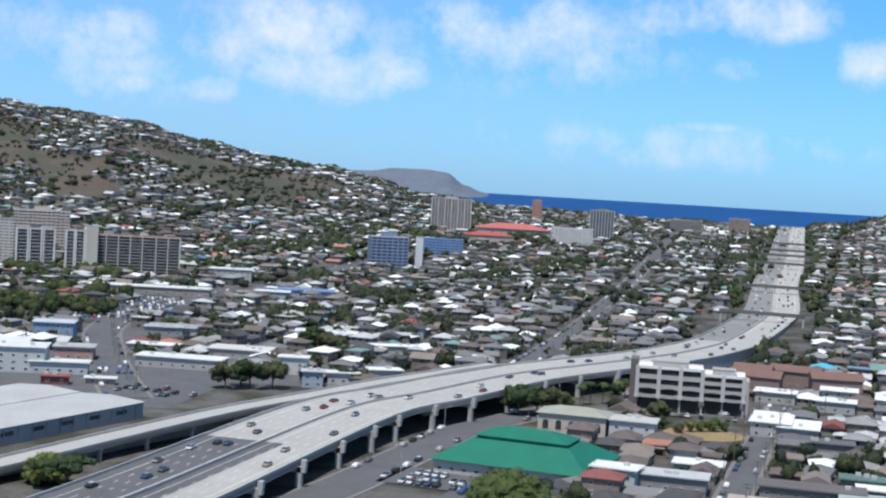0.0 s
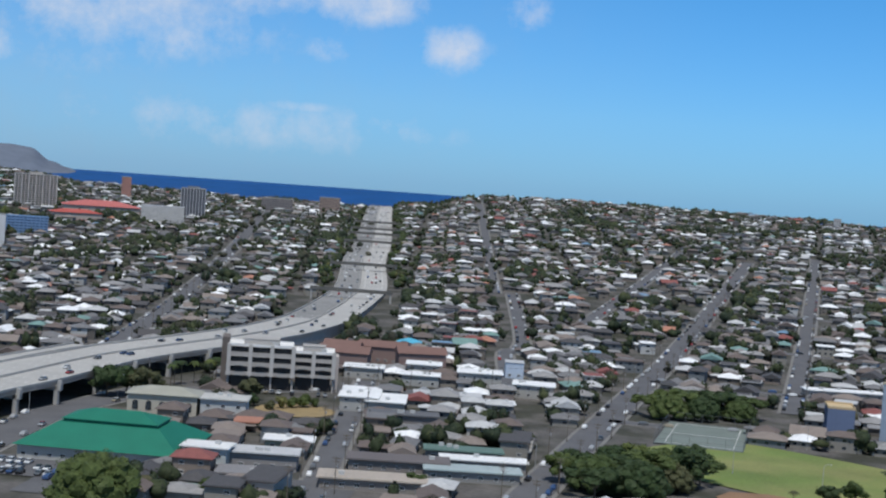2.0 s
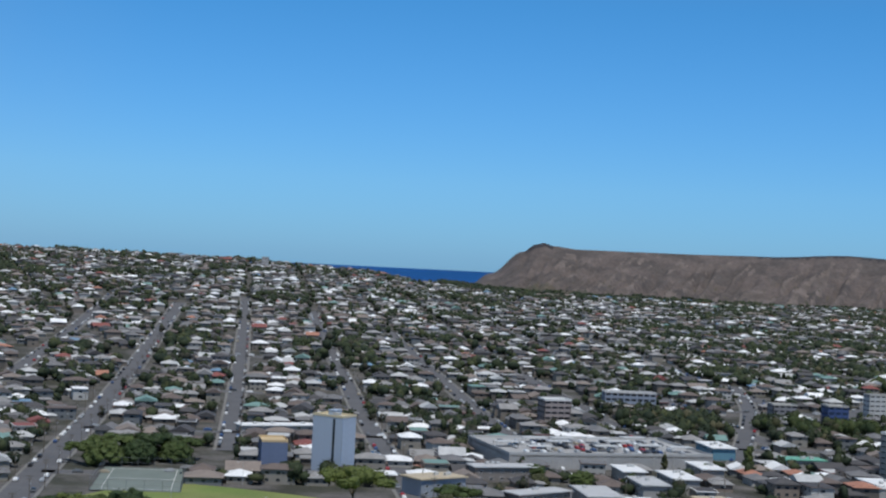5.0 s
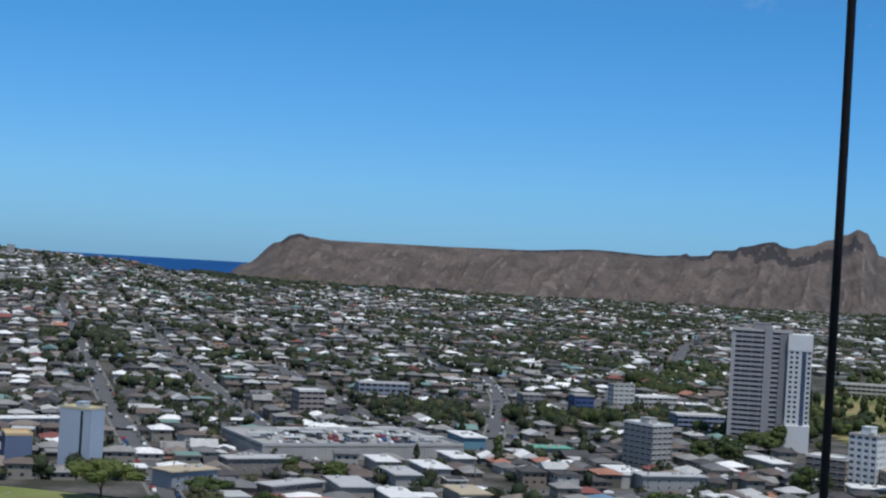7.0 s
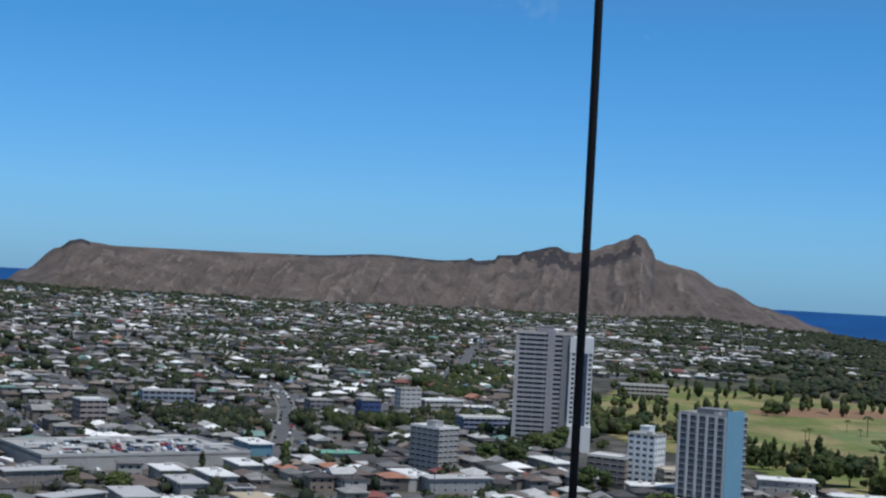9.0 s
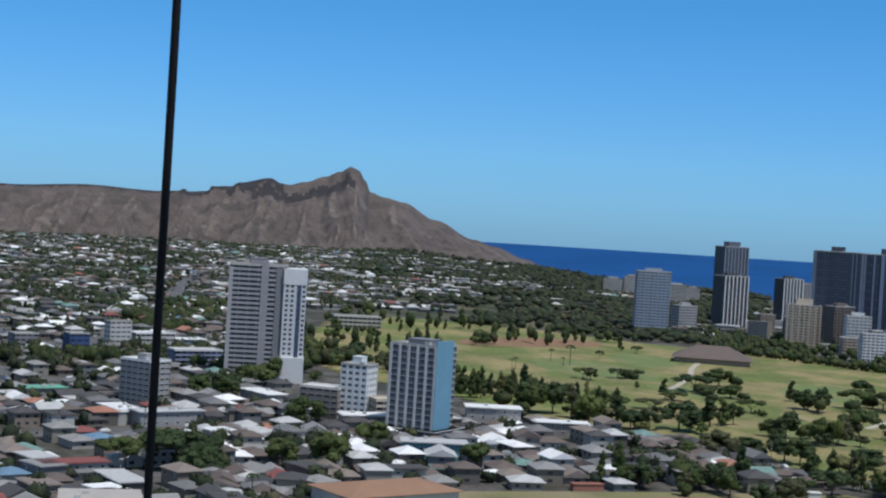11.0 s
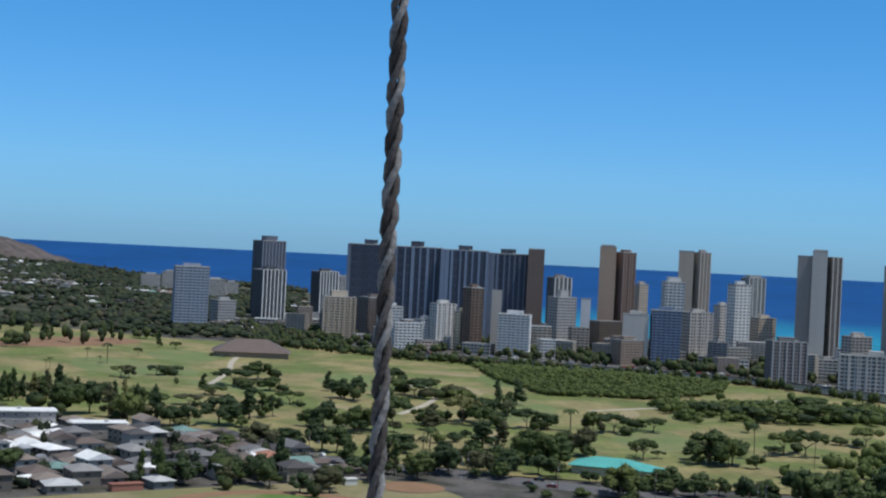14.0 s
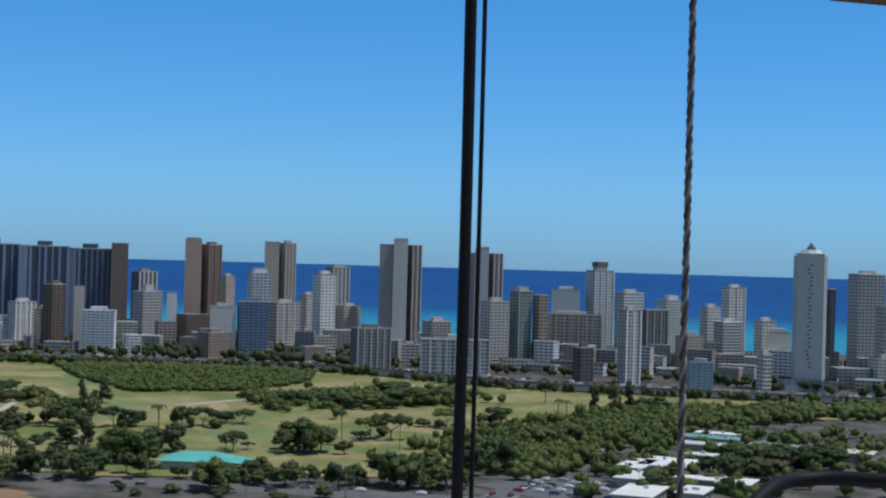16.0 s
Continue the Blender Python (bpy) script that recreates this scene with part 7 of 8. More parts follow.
# lines of ironwoods along the near edge of the course, and trees round its far corner
for az, r, across, deep, kind, n in ((67.0, 855, 9, 16, "wispy", 7), (68.2, 868, 12, 18, "round", 6), (69.4, 860, 12, 18, "wispy", 9), (70.6, 850, 12, 18, "round", 6), (71.6, 835, 11, 16, "wispy", 8), (66.2, 905, 10, 30, "round", 6), (72.8, 812, 10, 14, "umbrella", 3), (65.2, 960, 14, 30, "round", 7),
                                     (63.6, 960, 16, 40, "round", 8), (61.9, 985, 18, 40, "round", 9), (63.2, 1080, 22, 45, "wispy", 9), (65.0, 1130, 20, 40, "wispy", 8), (62.0, 1180, 26, 60, "round", 8), (64.4, 1290, 30, 60, "wispy", 14), (62.3, 1330, 34, 60, "round", 10), (66.8, 1330, 30, 40, "wispy", 12), (67.0, 1190, 16, 22, "round", 6),
                                     (69.0, 1235, 26, 18, "wispy", 9), (70.8, 1270, 24, 18, "wispy", 7), (72.5, 1330, 26, 30, "round", 7), (60.8, 905, 10, 26, "round", 5), (60.9, 1090, 20, 40, "wispy", 8), (68.6, 1010, 3, 6, "palm", 2), (70.2, 1060, 20, 30, "palm", 3), (71.2, 980, 3, 6, "umbrella", 1), (73.0, 1010, 5, 8, "umbrella", 2)):
    p = place(az, r)
    grove(p.x, p.y, across, deep, kind, n)
# a loose belt of trees between the houses and the first fairway
for x, y, kind, n in ((547, 169, "wispy", 4), (563, 156, "round", 4), (554, 136, "round", 4), (581, 129, "wispy", 4), (557, 108, "round", 4), (584, 100, "umbrella", 2), (620, 93, "wispy", 4), (615, 76, "round", 4)):
    grove(x, y, 9, 14, kind, n)
# singly placed shade trees in the streets and parks
for x, y, k, s in ((23, 408, "dome", 1.15), (44, 610, "round", 1.6), (52, 603, "round", 1.4), (36, 604, "round", 1.5), (93, 606, "round", 1.2), (-77, 634, "round", 1.7), (-87, 631, "round", 1.5), (-68, 639, "round", 1.5), (-82, 642, "round", 1.3), (-136, 704, "round", 1.1), (-56, 782, "round", 1.5), (-64, 788, "round", 1.4), (-50, 776, "round", 1.3), (-102, 420, "umbrella", 0.95),
                   (-109, 428, "dome", 0.62), (312, 459, "umbrella", 1.55), (460, 306, "umbrella", 1.75), (470, 322, "umbrella", 1.3), (446, 322, "umbrella", 1.2), (456, 296, "dome", 0.8), (747, 466, "dome", 0.95), (650, -237, "umbrella", 1.0), (656, -250, "umbrella", 1.2), (663, -266, "umbrella", 1.2), (645, -262, "umbrella", 1.2), (652, -278, "umbrella", 1.2), (660, -290, "umbrella", 1.1), (626, -243, "umbrella", 1.0), (626, -230, "round", 1.2), (640, -246, "dome", 0.6), (668, -280, "dome", 0.6), (584, -186, "round", 1.2), (567, -208, "round", 1.3), (590, -196, "palm", 1.0), (622, -200, "round", 0.9), (634, -222, "round", 1.1), (694, -266, "round", 1.2), (676, -296, "umbrella", 1.0), (738, 452, "dome", 0.9), (730, 440, "dome", 0.85), (741, 434, "round", 1.6), (585, 326, "round", 2.0), (497, 266, "round", 1.8), (491, 283, "round", 1.4), (559, 281, "round", 1.5), (567, 284, "bush", 1.4), (544, 226, "round", 1.3), (682, 431, "round", 1.5), (266, 594, "umbrella", 1.2), (280, 598, "umbrella", 1.25), (296, 596, "umbrella", 1.3), (310, 592, "umbrella", 1.1), (286, 586, "dome", 0.85), (270, 586, "dome", 0.8), (304, 586, "dome", 0.8), (294, 600, "dome", 0.85),
                   (180, 440, "dome", 0.85), (190, 452, "umbrella", 1.2), (203, 448, "umbrella", 1.2), (196, 465, "dome", 0.8), (213, 463, "dome", 0.75), (183, 470, "dome", 0.6), (190, 429, "dome", 0.95), (206, 440, "dome", 0.8), (214, 446, "round", 1.7), (222, 452, "umbrella", 0.9), (175, 428, "umbrella", 1.0), (208, 478, "round", 1.3), (172, 452, "round", 1.4), (228, 470, "round", 1.2),
                   (252, 420, "round", 0.9), (264, 424, "round", 0.9), (276, 420, "round", 0.95), (290, 424, "umbrella", 0.8), (300, 412, "umbrella", 1.0), (318, 408, "round", 0.9), (330, 420, "round", 1.3), (300, 412, "dome", 0.72), (314, 404, "dome", 0.72), (326, 411, "dome", 0.65), (288, 406, "dome", 0.55), (342, 400, "round", 1.2), (345, 440, "umbrella", 1.0),
                   (236, 415, "palm", 0.7), (416, 474, "dome", 0.5), (434, 467, "dome", 0.5), (424, 486, "round", 1.0), (450, 455, "round", 1.0), (508, 468, "round", 0.8), (640, 420, "round", 1.3), (655, 412, "round", 1.4), (690, 430, "round", 1.3), (705, 420, "round", 1.4), (720, 440, "round", 1.2), (670, 440, "round", 1.2)):
    tree(k, x, y, s, None, "street and park trees")
for k in range(9):
    tree("palm", 62 + k * 4.5 + grove_rng.uniform(-2, 2), 640 + k * 2 + grove_rng.uniform(-5, 5), 1.05, None, "palms by the condominium")
for x, y in ((539, 468), (543, 470), (535, 466), (486, 470)):
    tree("wispy", x, y, 0.75, None, "dark cypress trees", tall=1.1)
for k in range(7):
    tree("bush", 88 + k * 5, 586 + grove_rng.uniform(-6, 6), grove_rng.uniform(0.8, 1.2), None, "shrubs on the vacant lot")

far_trees("golf_thickets", golf_far, "dark green trees along the golf fairways", M_LEAF_COURSE, category="woods")


def scatter(n, test, rng, rmin, rmax, azmin, azmax, size=(2.2, 4.6), tall=(4, 9), lift=0.0):
    out, tries = [], 0
    while len(out) < n and tries < n * 14:
        tries += 1
        az, r = rng.uniform(azmin, azmax), math.sqrt(rng.uniform(rmin ** 2, rmax ** 2))
        x, y = r * math.sin(radians(az)), r * math.cos(radians(az))
        if test(x, y, az, r):
            out.append((x, y, ground_z(x, y) + lift, rng.uniform(*size), rng.uniform(*tall)))
    return out


wr = random.Random(3)
def woody(x, y, a, r):
    clear = noise.noise(Vector((x * 0.007, y * 0.007, 6))) + 0.5 * noise.noise(Vector((x * 0.02, y * 0.02, 2)))
    return not inside(x, y, GOLF) and clear < (0.22 if a > 68 else -0.05 if a > 66 else -0.2)


woods = scatter(3000, woody, wr, 1380, 3000, 60, 78, (4.4, 8), (5, 9))
woods += scatter(500, lambda x, y, a, r: True, wr, 2560, 3150, 37, 47, (4, 8), (4, 9))
woods += scatter(900, lambda x, y, a, r: True, wr, 2650, 3080, 37.5, 66, (4, 8), (4, 8))
woods += scatter(160, lambda x, y, a, r: True, wr, 3000, 3400, 62, 72, (3, 6), (5, 9))
far_trees("park_woods", woods, "dark green park trees below the crater", category="woods")
hill = scatter(3000, lambda x, y, a, r: noise.noise(Vector((x * 0.007, y * 0.005, 1))) + 0.5 * noise.noise(Vector((x * 0.02, y * 0.015, 5))) > 0.0, wr, 1500, 2720, -22, 2, (1.8, 3.8), (2.2, 4.6))
hill += scatter(800, lambda x, y, a, r: noise.noise(Vector((x * 0.006, y * 0.006, 9))) > -0.1, wr, 1150, 2500, -20, 13, (3, 6.5), (5, 9))
far_trees("hillside_trees", hill, "olive scrub and trees over the dry hillside", M_HILL, category="woods")
bank, canal_bank = [], []
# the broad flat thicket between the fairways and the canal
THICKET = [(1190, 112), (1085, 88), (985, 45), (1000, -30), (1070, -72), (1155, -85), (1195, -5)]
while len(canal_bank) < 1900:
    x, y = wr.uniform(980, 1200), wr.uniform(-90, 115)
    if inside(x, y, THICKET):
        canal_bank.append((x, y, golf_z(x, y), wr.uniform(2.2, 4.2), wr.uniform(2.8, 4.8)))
# trees along the course's side of the canal
edge_path = spline([(*q, 0) for q in CANAL], 5.0)
for i, q in enumerate(edge_path):
    sd = side_of(edge_path, i)
    sign = 1 if (q.x + sd.x * 30) ** 2 + (q.y + sd.y * 30) ** 2 < q.x ** 2 + q.y ** 2 else -1
    for k in range(4):
        o = sign * wr.uniform(28, 48 if q.y > 60 else 36)
        if wr.random() < (0.9 if q.y > 60 else 0.3):
            x, y = q.x + sd.x * o, q.y + sd.y * o
            bank.append((x, y, ground_z(x, y), wr.uniform(2.2, 4.4), wr.uniform(4, 9)))
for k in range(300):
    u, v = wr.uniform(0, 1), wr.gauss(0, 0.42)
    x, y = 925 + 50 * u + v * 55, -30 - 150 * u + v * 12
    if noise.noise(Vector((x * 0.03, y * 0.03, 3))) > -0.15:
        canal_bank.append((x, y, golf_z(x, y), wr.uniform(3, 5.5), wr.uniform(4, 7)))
for i in range(int(len(fwy_path) * 0.40), len(fwy_path) - 2):
    p, s = fwy_path[i], side_of(fwy_path, i)
    for o in (-1, 1, -1, 1):
        q = o * wr.uniform(24, 38)
        x, y = p.x + s.x * q, p.y + s.y * q
        if math.hypot(x, y) > (770 if o > 0 else 930) and wr.random() < 0.75:
            bank.append((x, y, ground_z(x, y), wr.uniform(2.5, 5), wr.uniform(4, 8)))
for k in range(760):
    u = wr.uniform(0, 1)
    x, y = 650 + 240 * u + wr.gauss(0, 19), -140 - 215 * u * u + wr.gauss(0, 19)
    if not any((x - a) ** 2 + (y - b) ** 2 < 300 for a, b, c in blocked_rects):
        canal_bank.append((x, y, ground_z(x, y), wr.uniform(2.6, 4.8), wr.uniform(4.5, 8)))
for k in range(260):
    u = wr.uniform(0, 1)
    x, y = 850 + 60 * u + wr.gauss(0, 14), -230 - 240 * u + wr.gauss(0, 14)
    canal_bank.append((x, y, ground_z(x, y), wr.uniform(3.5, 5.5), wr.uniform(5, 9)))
for k in range(1700):
    az = wr.uniform(76, 119)
    r = 1275 - max(0, az - 84) * 5.8 + wr.uniform(20, 330)
    p = place(az, r)
    if not any((p.x - a) ** 2 + (p.y - b) ** 2 < (c * 0.75) ** 2 for a, b, c in blocked_rects):
        bank.append((p.x, p.y, p.z, wr.uniform(2.5, 5), wr.uniform(5, 10)))
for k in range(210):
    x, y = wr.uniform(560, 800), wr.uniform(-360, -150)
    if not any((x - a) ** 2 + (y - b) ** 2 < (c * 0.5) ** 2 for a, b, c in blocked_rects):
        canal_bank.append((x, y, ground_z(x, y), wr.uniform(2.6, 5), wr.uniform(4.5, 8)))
for cx, cy, cr, n in ((-240, 915, 42, 60), (-235, 1010, 30, 24), (-225, 1330, 40, 24), (-300, 1190, 60, 40), (-90, 1500, 90, 70), (-60, 1680, 80, 60), (720, 560, 40, 30), (760, 520, 40, 30), (1015, 722, 30, 40), (1055, 705, 26, 36), (1150, 760, 34, 36), (942, 655, 26, 26), (780, 488, 14, 14), (750, 462, 14, 14), (850, 470, 22, 22), (905, 520, 30, 24)):
    for k in range(n):
        a, rr = wr.uniform(0, 6.28), cr * math.sqrt(wr.uniform(0, 1))
        x, y = cx + rr * math.cos(a), cy + rr * math.sin(a)
        bank.append((x, y, ground_z(x, y), wr.uniform(3.5, 6), wr.uniform(6, 11)))
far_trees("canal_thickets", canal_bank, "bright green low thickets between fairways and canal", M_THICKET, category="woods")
far_trees("thickets", bank, "dense green thickets beside the course and lots", M_LEAF_COURSE, category="woods")
# ---- house lots along the street grids ----
lot_rng = random.Random(19)
lots = []


def fill(turn, u0, u1, v0, v1, test, phase=0.0, spacing=74.0, keep=0.93, lot=15.5):
    """House spots in four rows between parallel streets."""
    v = v0
    rows = []
    k = math.floor((v0 - phase) / spacing)
    while phase + k * spacing < v1:
        base = phase + k * spacing
        rows += [(base + o, f) for o, f in ((12.5, 1), (24.8, 1), (37, 1), (49.3, -1), (61.5, -1))]
        k += 1
    for rv, face in rows:
        if not v0 <= rv <= v1:
            continue
        u = u0 + lot_rng.uniform(0, 8)
        while u < u1:
            step = lot * lot_rng.uniform(0.81, 1.19)
            x, y = grid_pt(turn, u, rv + lot_rng.uniform(-2.6, 2.6))
            az, r = polar(x, y)
            if lot_rng.random() < keep and test(x, y, az, r) and not blocked(x, y):
                lots.append((r, x, y, -turn + lot_rng.choice((90, -90, 90, -90, 0)) + lot_rng.gauss(0, 5)))
            u += step


def side_v(x, y):
    return grid_uv(30, x, y)[1]


def left_of_freeway(x, y):
    best = min(range(0, len(fwy_path), 3), key=lambda i: (fwy_path[i].x - x) ** 2 + (fwy_path[i].y - y) ** 2)
    s = side_of(fwy_path, best)
    return (x - fwy_path[best].x) * s.x + (y - fwy_path[best].y) * s.y < 0


def bare(x, y):
    r = math.hypot(x, y)
    q = noise.noise(Vector((x * 0.006, y * 0.0035, 4)))
    return q > 0.42 or 1960 < r < 2330 and q > -0.12


def on_field(x, y):
    u, v = grid_uv(49, x - 506, y - 141)
    return abs(v) < 112 and abs(u) < 41 or u <= -41


fill(30, 330, 2680, -81, 1500, lambda x, y, a, r: 14 < a < 62 and 395 < r < 2700 + (a - 35) * 8 * (a > 35) and not (a > 60 and r > 740 and r < 1450), phase=-81)
fill(16, 330, 2650, -180, 900, lambda x, y, a, r: 4 < a < 31 and r > 405 and side_v(x, y) < -84 and not left_of_freeway(x, y), phase=-35, spacing=73)
fill(12, 640, 2680, -1750, 160, lambda x, y, a, r: -20 < a < 13.5 and r > 640 and left_of_freeway(x, y) and not (a < -1 and r > 1650 and bare(x, y)), phase=-110, spacing=72, keep=0.86)
fill(49, 250, 900, -420, 440, lambda x, y, a, r: 57 < a < 80 and 400 < r < 740 and not on_field(x, y) and y > 95, phase=-30, spacing=70, lot=13.5)
fill(60, 1400, 2850, -500, 600, lambda x, y, a, r: 60 < a < 67 + (r > 2300) * 2 and 1480 < r < 2850 and noise.noise(Vector((x * 0.007, y * 0.007, 6))) > (-0.15 if a < 66 else 0.0), phase=-30, spacing=70, keep=0.7)
fill(75, 1400, 2300, -500, 500, lambda x, y, a, r: 67 < a < 78 and 1450 < r < 2300 and noise.noise(Vector((x * 0.007, y * 0.007, 6))) > 0.2, phase=-30, spacing=60, keep=0.6)
lots += [(math.hypot(x, y), x, y, rz) for x, y, rz in ((288, 530, -30), (303, 528, -30), (317, 521, -32), (330, 513, -30), (344, 507, -34), (296, 546, 60), (312, 541, -30), (327, 532, 58), (362, 512, -30), (378, 505, -30), (392, 520, -20), (372, 536, -30), (392, 545, -30))]
lots.sort()
NEAR = 215


def put_house(k, r, x, y, rz):
    t = templates[k]
    sc = lot_rng.uniform(0.9, 1.12)
    m = Matrix.LocRotScale((x, y, ground_z(x, y) + 0.25), Euler((0, 0, radians(rz))), None)
    if not used_template[k]:
        used_template[k] = True
        t.matrix_basis = m
    else:
        copy_thing(t, m)


weights = [14, 12, 9, 10, 7, 10, 9, 8, 10, 9, 8, 6]
near_lots = lots[:NEAR]
for i, (r, x, y, rz) in enumerate(near_lots):
    k = i if i < len(templates) else lot_rng.choices(range(len(templates)), weights)[0]
    put_house(k, r, x, y, rz)


def far_houses(spots):
    g = Geo()
    for r, x, y, rz in spots:
        q = Geo()
        w, d = lot_rng.uniform(9.5, 14.5), lot_rng.uniform(8, 11)
        long = x * 0.5 > y * 0.29 and r > 1400 and x > 1.73 * y
        if long and lot_rng.random() < 0.6:
            w, d = lot_rng.uniform(18, 36), lot_rng.uniform(10, 14)
        st = 2 if lot_rng.random() < 0.22 else 1
        h = 2.9 * st
        q.box(-w / 2, -d / 2, -3, w / 2, d / 2, h, 0)
        kind = lot_rng.random()
        if kind < 0.2 or w > 16:
            flat_roof(q, w, d, h, 0.7, 3 if w > 16 and kind < 0.28 else 1)
        else:
            hip_roof(q, w, d, h + 0.15, 0.8, lot_rng.uniform(0.28, 0.42), kind > 0.85, 1)
        if kind > 0.55 and kind < 0.8:
            q.box(w * 0.12, d / 2 - 0.5, -3, w / 2, d / 2 + 3.6, h - 0.2, 0)
            hip_roof(q, w * 0.36, 5.5, h, 0.7, 0.34, False, 1, w * 0.3, d / 2 + 1.2)
        if r < 1250:
            for s in range(st):
                for k in range(3):
                    cx = -w / 2 + w * (k + 0.5) / 3
                    q.box(cx - 0.75, -d / 2 - 0.06, 1.0 + 2.9 * s, cx + 0.75, -d / 2 + 0.1, 2.1 + 2.9 * s, 2)
                q.box(w / 2 - 0.1, -1, 1.0 + 2.9 * s, w / 2 + 0.06, 1, 2.1 + 2.9 * s, 2)
                q.box(-w / 2 - 0.06, -1, 1.0 + 2.9 * s, -w / 2 + 0.1, 1, 2.1 + 2.9 * s, 2)
        c, s_ = math.cos(radians(rz)), math.sin(radians(rz))
        z = ground_z(x, y) + 0.2
        base = len(g.v)
        g.v.extend((x + a * c - b * s_, y + a * s_ + b * c, z + e) for a, b, e in q.v)
        g.f.extend(tuple(base + i for i in f) for f in q.f)
        g.m.extend(q.m)
    return tagged(part("distant_houses", g, [M_WALL_FAR, M_ROOF_FAR, M_GLASS, M_WHITE]), "countless low houses with grey and white roofs", "houses", kind="stuff")


far_houses(lots[NEAR:])

# garden trees between the houses, gathered into darker masses here and there
spots = []
for i, (r, x, y, rz) in enumerate(lots):
    mass = noise.noise(Vector((x * 0.013, y * 0.009, 21)))
    if r < 820:
        mass *= 0.25
    for rep in range(lot_rng.choice((0, 0, 1, 1) if r < 820 else (0, 1, 1, 2)) + (mass > 0.05) + (mass > 0.3) + (x > 0.95 * y and 820 < r < 1900) * (1 + (mass > -0.1)) + 2 * (x > 1.1 * y and r > 2200)):
        a = lot_rng.uniform(0, 6.28)
        q = lot_rng.uniform(7.0, 10.5)
        X, Y = x + q * math.cos(a), y + q * math.sin(a)
        big = 1 + max(0, mass) * 0.9
        if r < 520 and i % 19 == 0:
            tree(lot_rng.choice(("round", "round", "bush", "palm")), X, Y, lot_rng.uniform(0.5, 0.9), None, "garden trees")
        else:
            spots.append((X, Y, ground_z(X, Y), lot_rng.uniform(1.9, 4.5) * big, lot_rng.uniform(3.5, 7.8) * big))

far_trees("garden_trees", spots, "green garden trees and hedges between houses")
# ---- cars ----
def car_template():
    prof = [(-2.25, 0.35), (-2.3, 0.75), (-1.75, 0.92), (-0.95, 0.98), (0.95, 1.0), (2.05, 0.92), (2.25, 0.7), (2.22, 0.35)]
    g = Geo()
    n = len(prof)
    g.add([(x, s * (0.88 if 0.5 < z else 0.84), z) for s in (-1, 1) for x, z in prof], [tuple(range(n)), tuple(reversed(range(n, 2 * n)))] + [(i, i + n, (i + 1) % n + n, (i + 1) % n) for i in range(n)])
    e = part("car", g, [M_CAR])
    cab = [(-1.25, 0.95), (-0.45, 1.42), (0.95, 1.45), (1.75, 0.96)]
    g = Geo()
    g.add([(x, s * (0.82 if z < 1 else 0.64), z) for s in (-1, 1) for x, z in cab], [(0, 1, 2, 3), (7, 6, 5, 4), (0, 4, 5, 1), (1, 5, 6, 2), (2, 6, 7, 3)])
    part("glass", g, [M_GLASS], e)
    g = Geo()
    g.box(-0.45, -0.62, 1.40, 0.95, 0.62, 1.49)
    part("roof_panel", g, [M_CAR], e)
    wh = Geo()
    wh.tube((0, -0.12, 0), (0, 0.12, 0), 0.33, 0.33, 10)
    wm = wh.mesh("wheel", [M_RUBBER])
    for x in (-1.4, 1.4):
        for y in (-0.8, 0.8):
            part("wheel", wm, None, e, at=pose(x, y, 0.33))
    return tagged(e, "parked or driving car with dark windows", "car", "cars on the roads")


car0 = car_template()
first_car = [True]
car_rng = random.Random(4)


def put_car(x, y, z, rz, scale=1.0):
    m = pose(x, y, z, 0, 0, rz)
    if first_car[0]:
        first_car[0] = False
        car0.matrix_basis = m
    else:
        copy_thing(car0, m)


def far_cars(name, spots, label):
    g = Geo()
    for x, y, z, rz in spots:
        c, s = math.cos(radians(rz)), math.sin(radians(rz))
        q = Geo()
        q.add([(a, b, e) for a, b, e in ((-2.2, -0.88, 0.3), (2.2, -0.88, 0.3), (2.2, 0.88, 0.3), (-2.2, 0.88, 0.3), (-2.2, -0.85, 0.9), (2.2, -0.85, 0.9), (2.2, 0.85, 0.9), (-2.2, 0.85, 0.9), (-0.8, -0.65, 1.45), (1.1, -0.65, 1.45), (1.1, 0.65, 1.45), (-0.8, 0.65, 1.45))],
              [(0, 3, 2, 1), (0, 1, 5, 4), (1, 2, 6, 5), (2, 3, 7, 6), (3, 0, 4, 7), (4, 5, 9, 8), (5, 6, 10, 9), (6, 7, 11, 10), (7, 4, 8, 11), (8, 9, 10, 11)])
        base = len(g.v)
        g.v.extend((x + a * c - b * s, y + a * s + b * c, z + e) for a, b, e in q.v)
        g.f.extend(tuple(base + i for i in f) for f in q.f)
        g.m.extend([0] * len(q.f))
    return tagged(part(name, g, [M_CAR_FAR]), label, "cars", kind="stuff")


LANES = [-14.7, -11.2, -7.7, -4.2, 4.2, 7.7, 11.2, 14.7]
far_spots = []
for i in range(8, len(fwy_path) - 2):
    p, s = fwy_path[i], side_of(fwy_path, i)
    d = fwy_path[i + 1] - p
    rz = math.degrees(math.atan2(d.y, d.x))
    for o in LANES:
        if car_rng.random() < (0.085 if p.y < 1000 else 0.13):
            x, y = p.x + s.x * o, p.y + s.y * o
            if p.y < 1000:
                put_car(x, y, p.z + 0.03, rz + (180 if o < 0 else 0))
            else:
                far_spots.append((x, y, p.z + 0.03, rz))
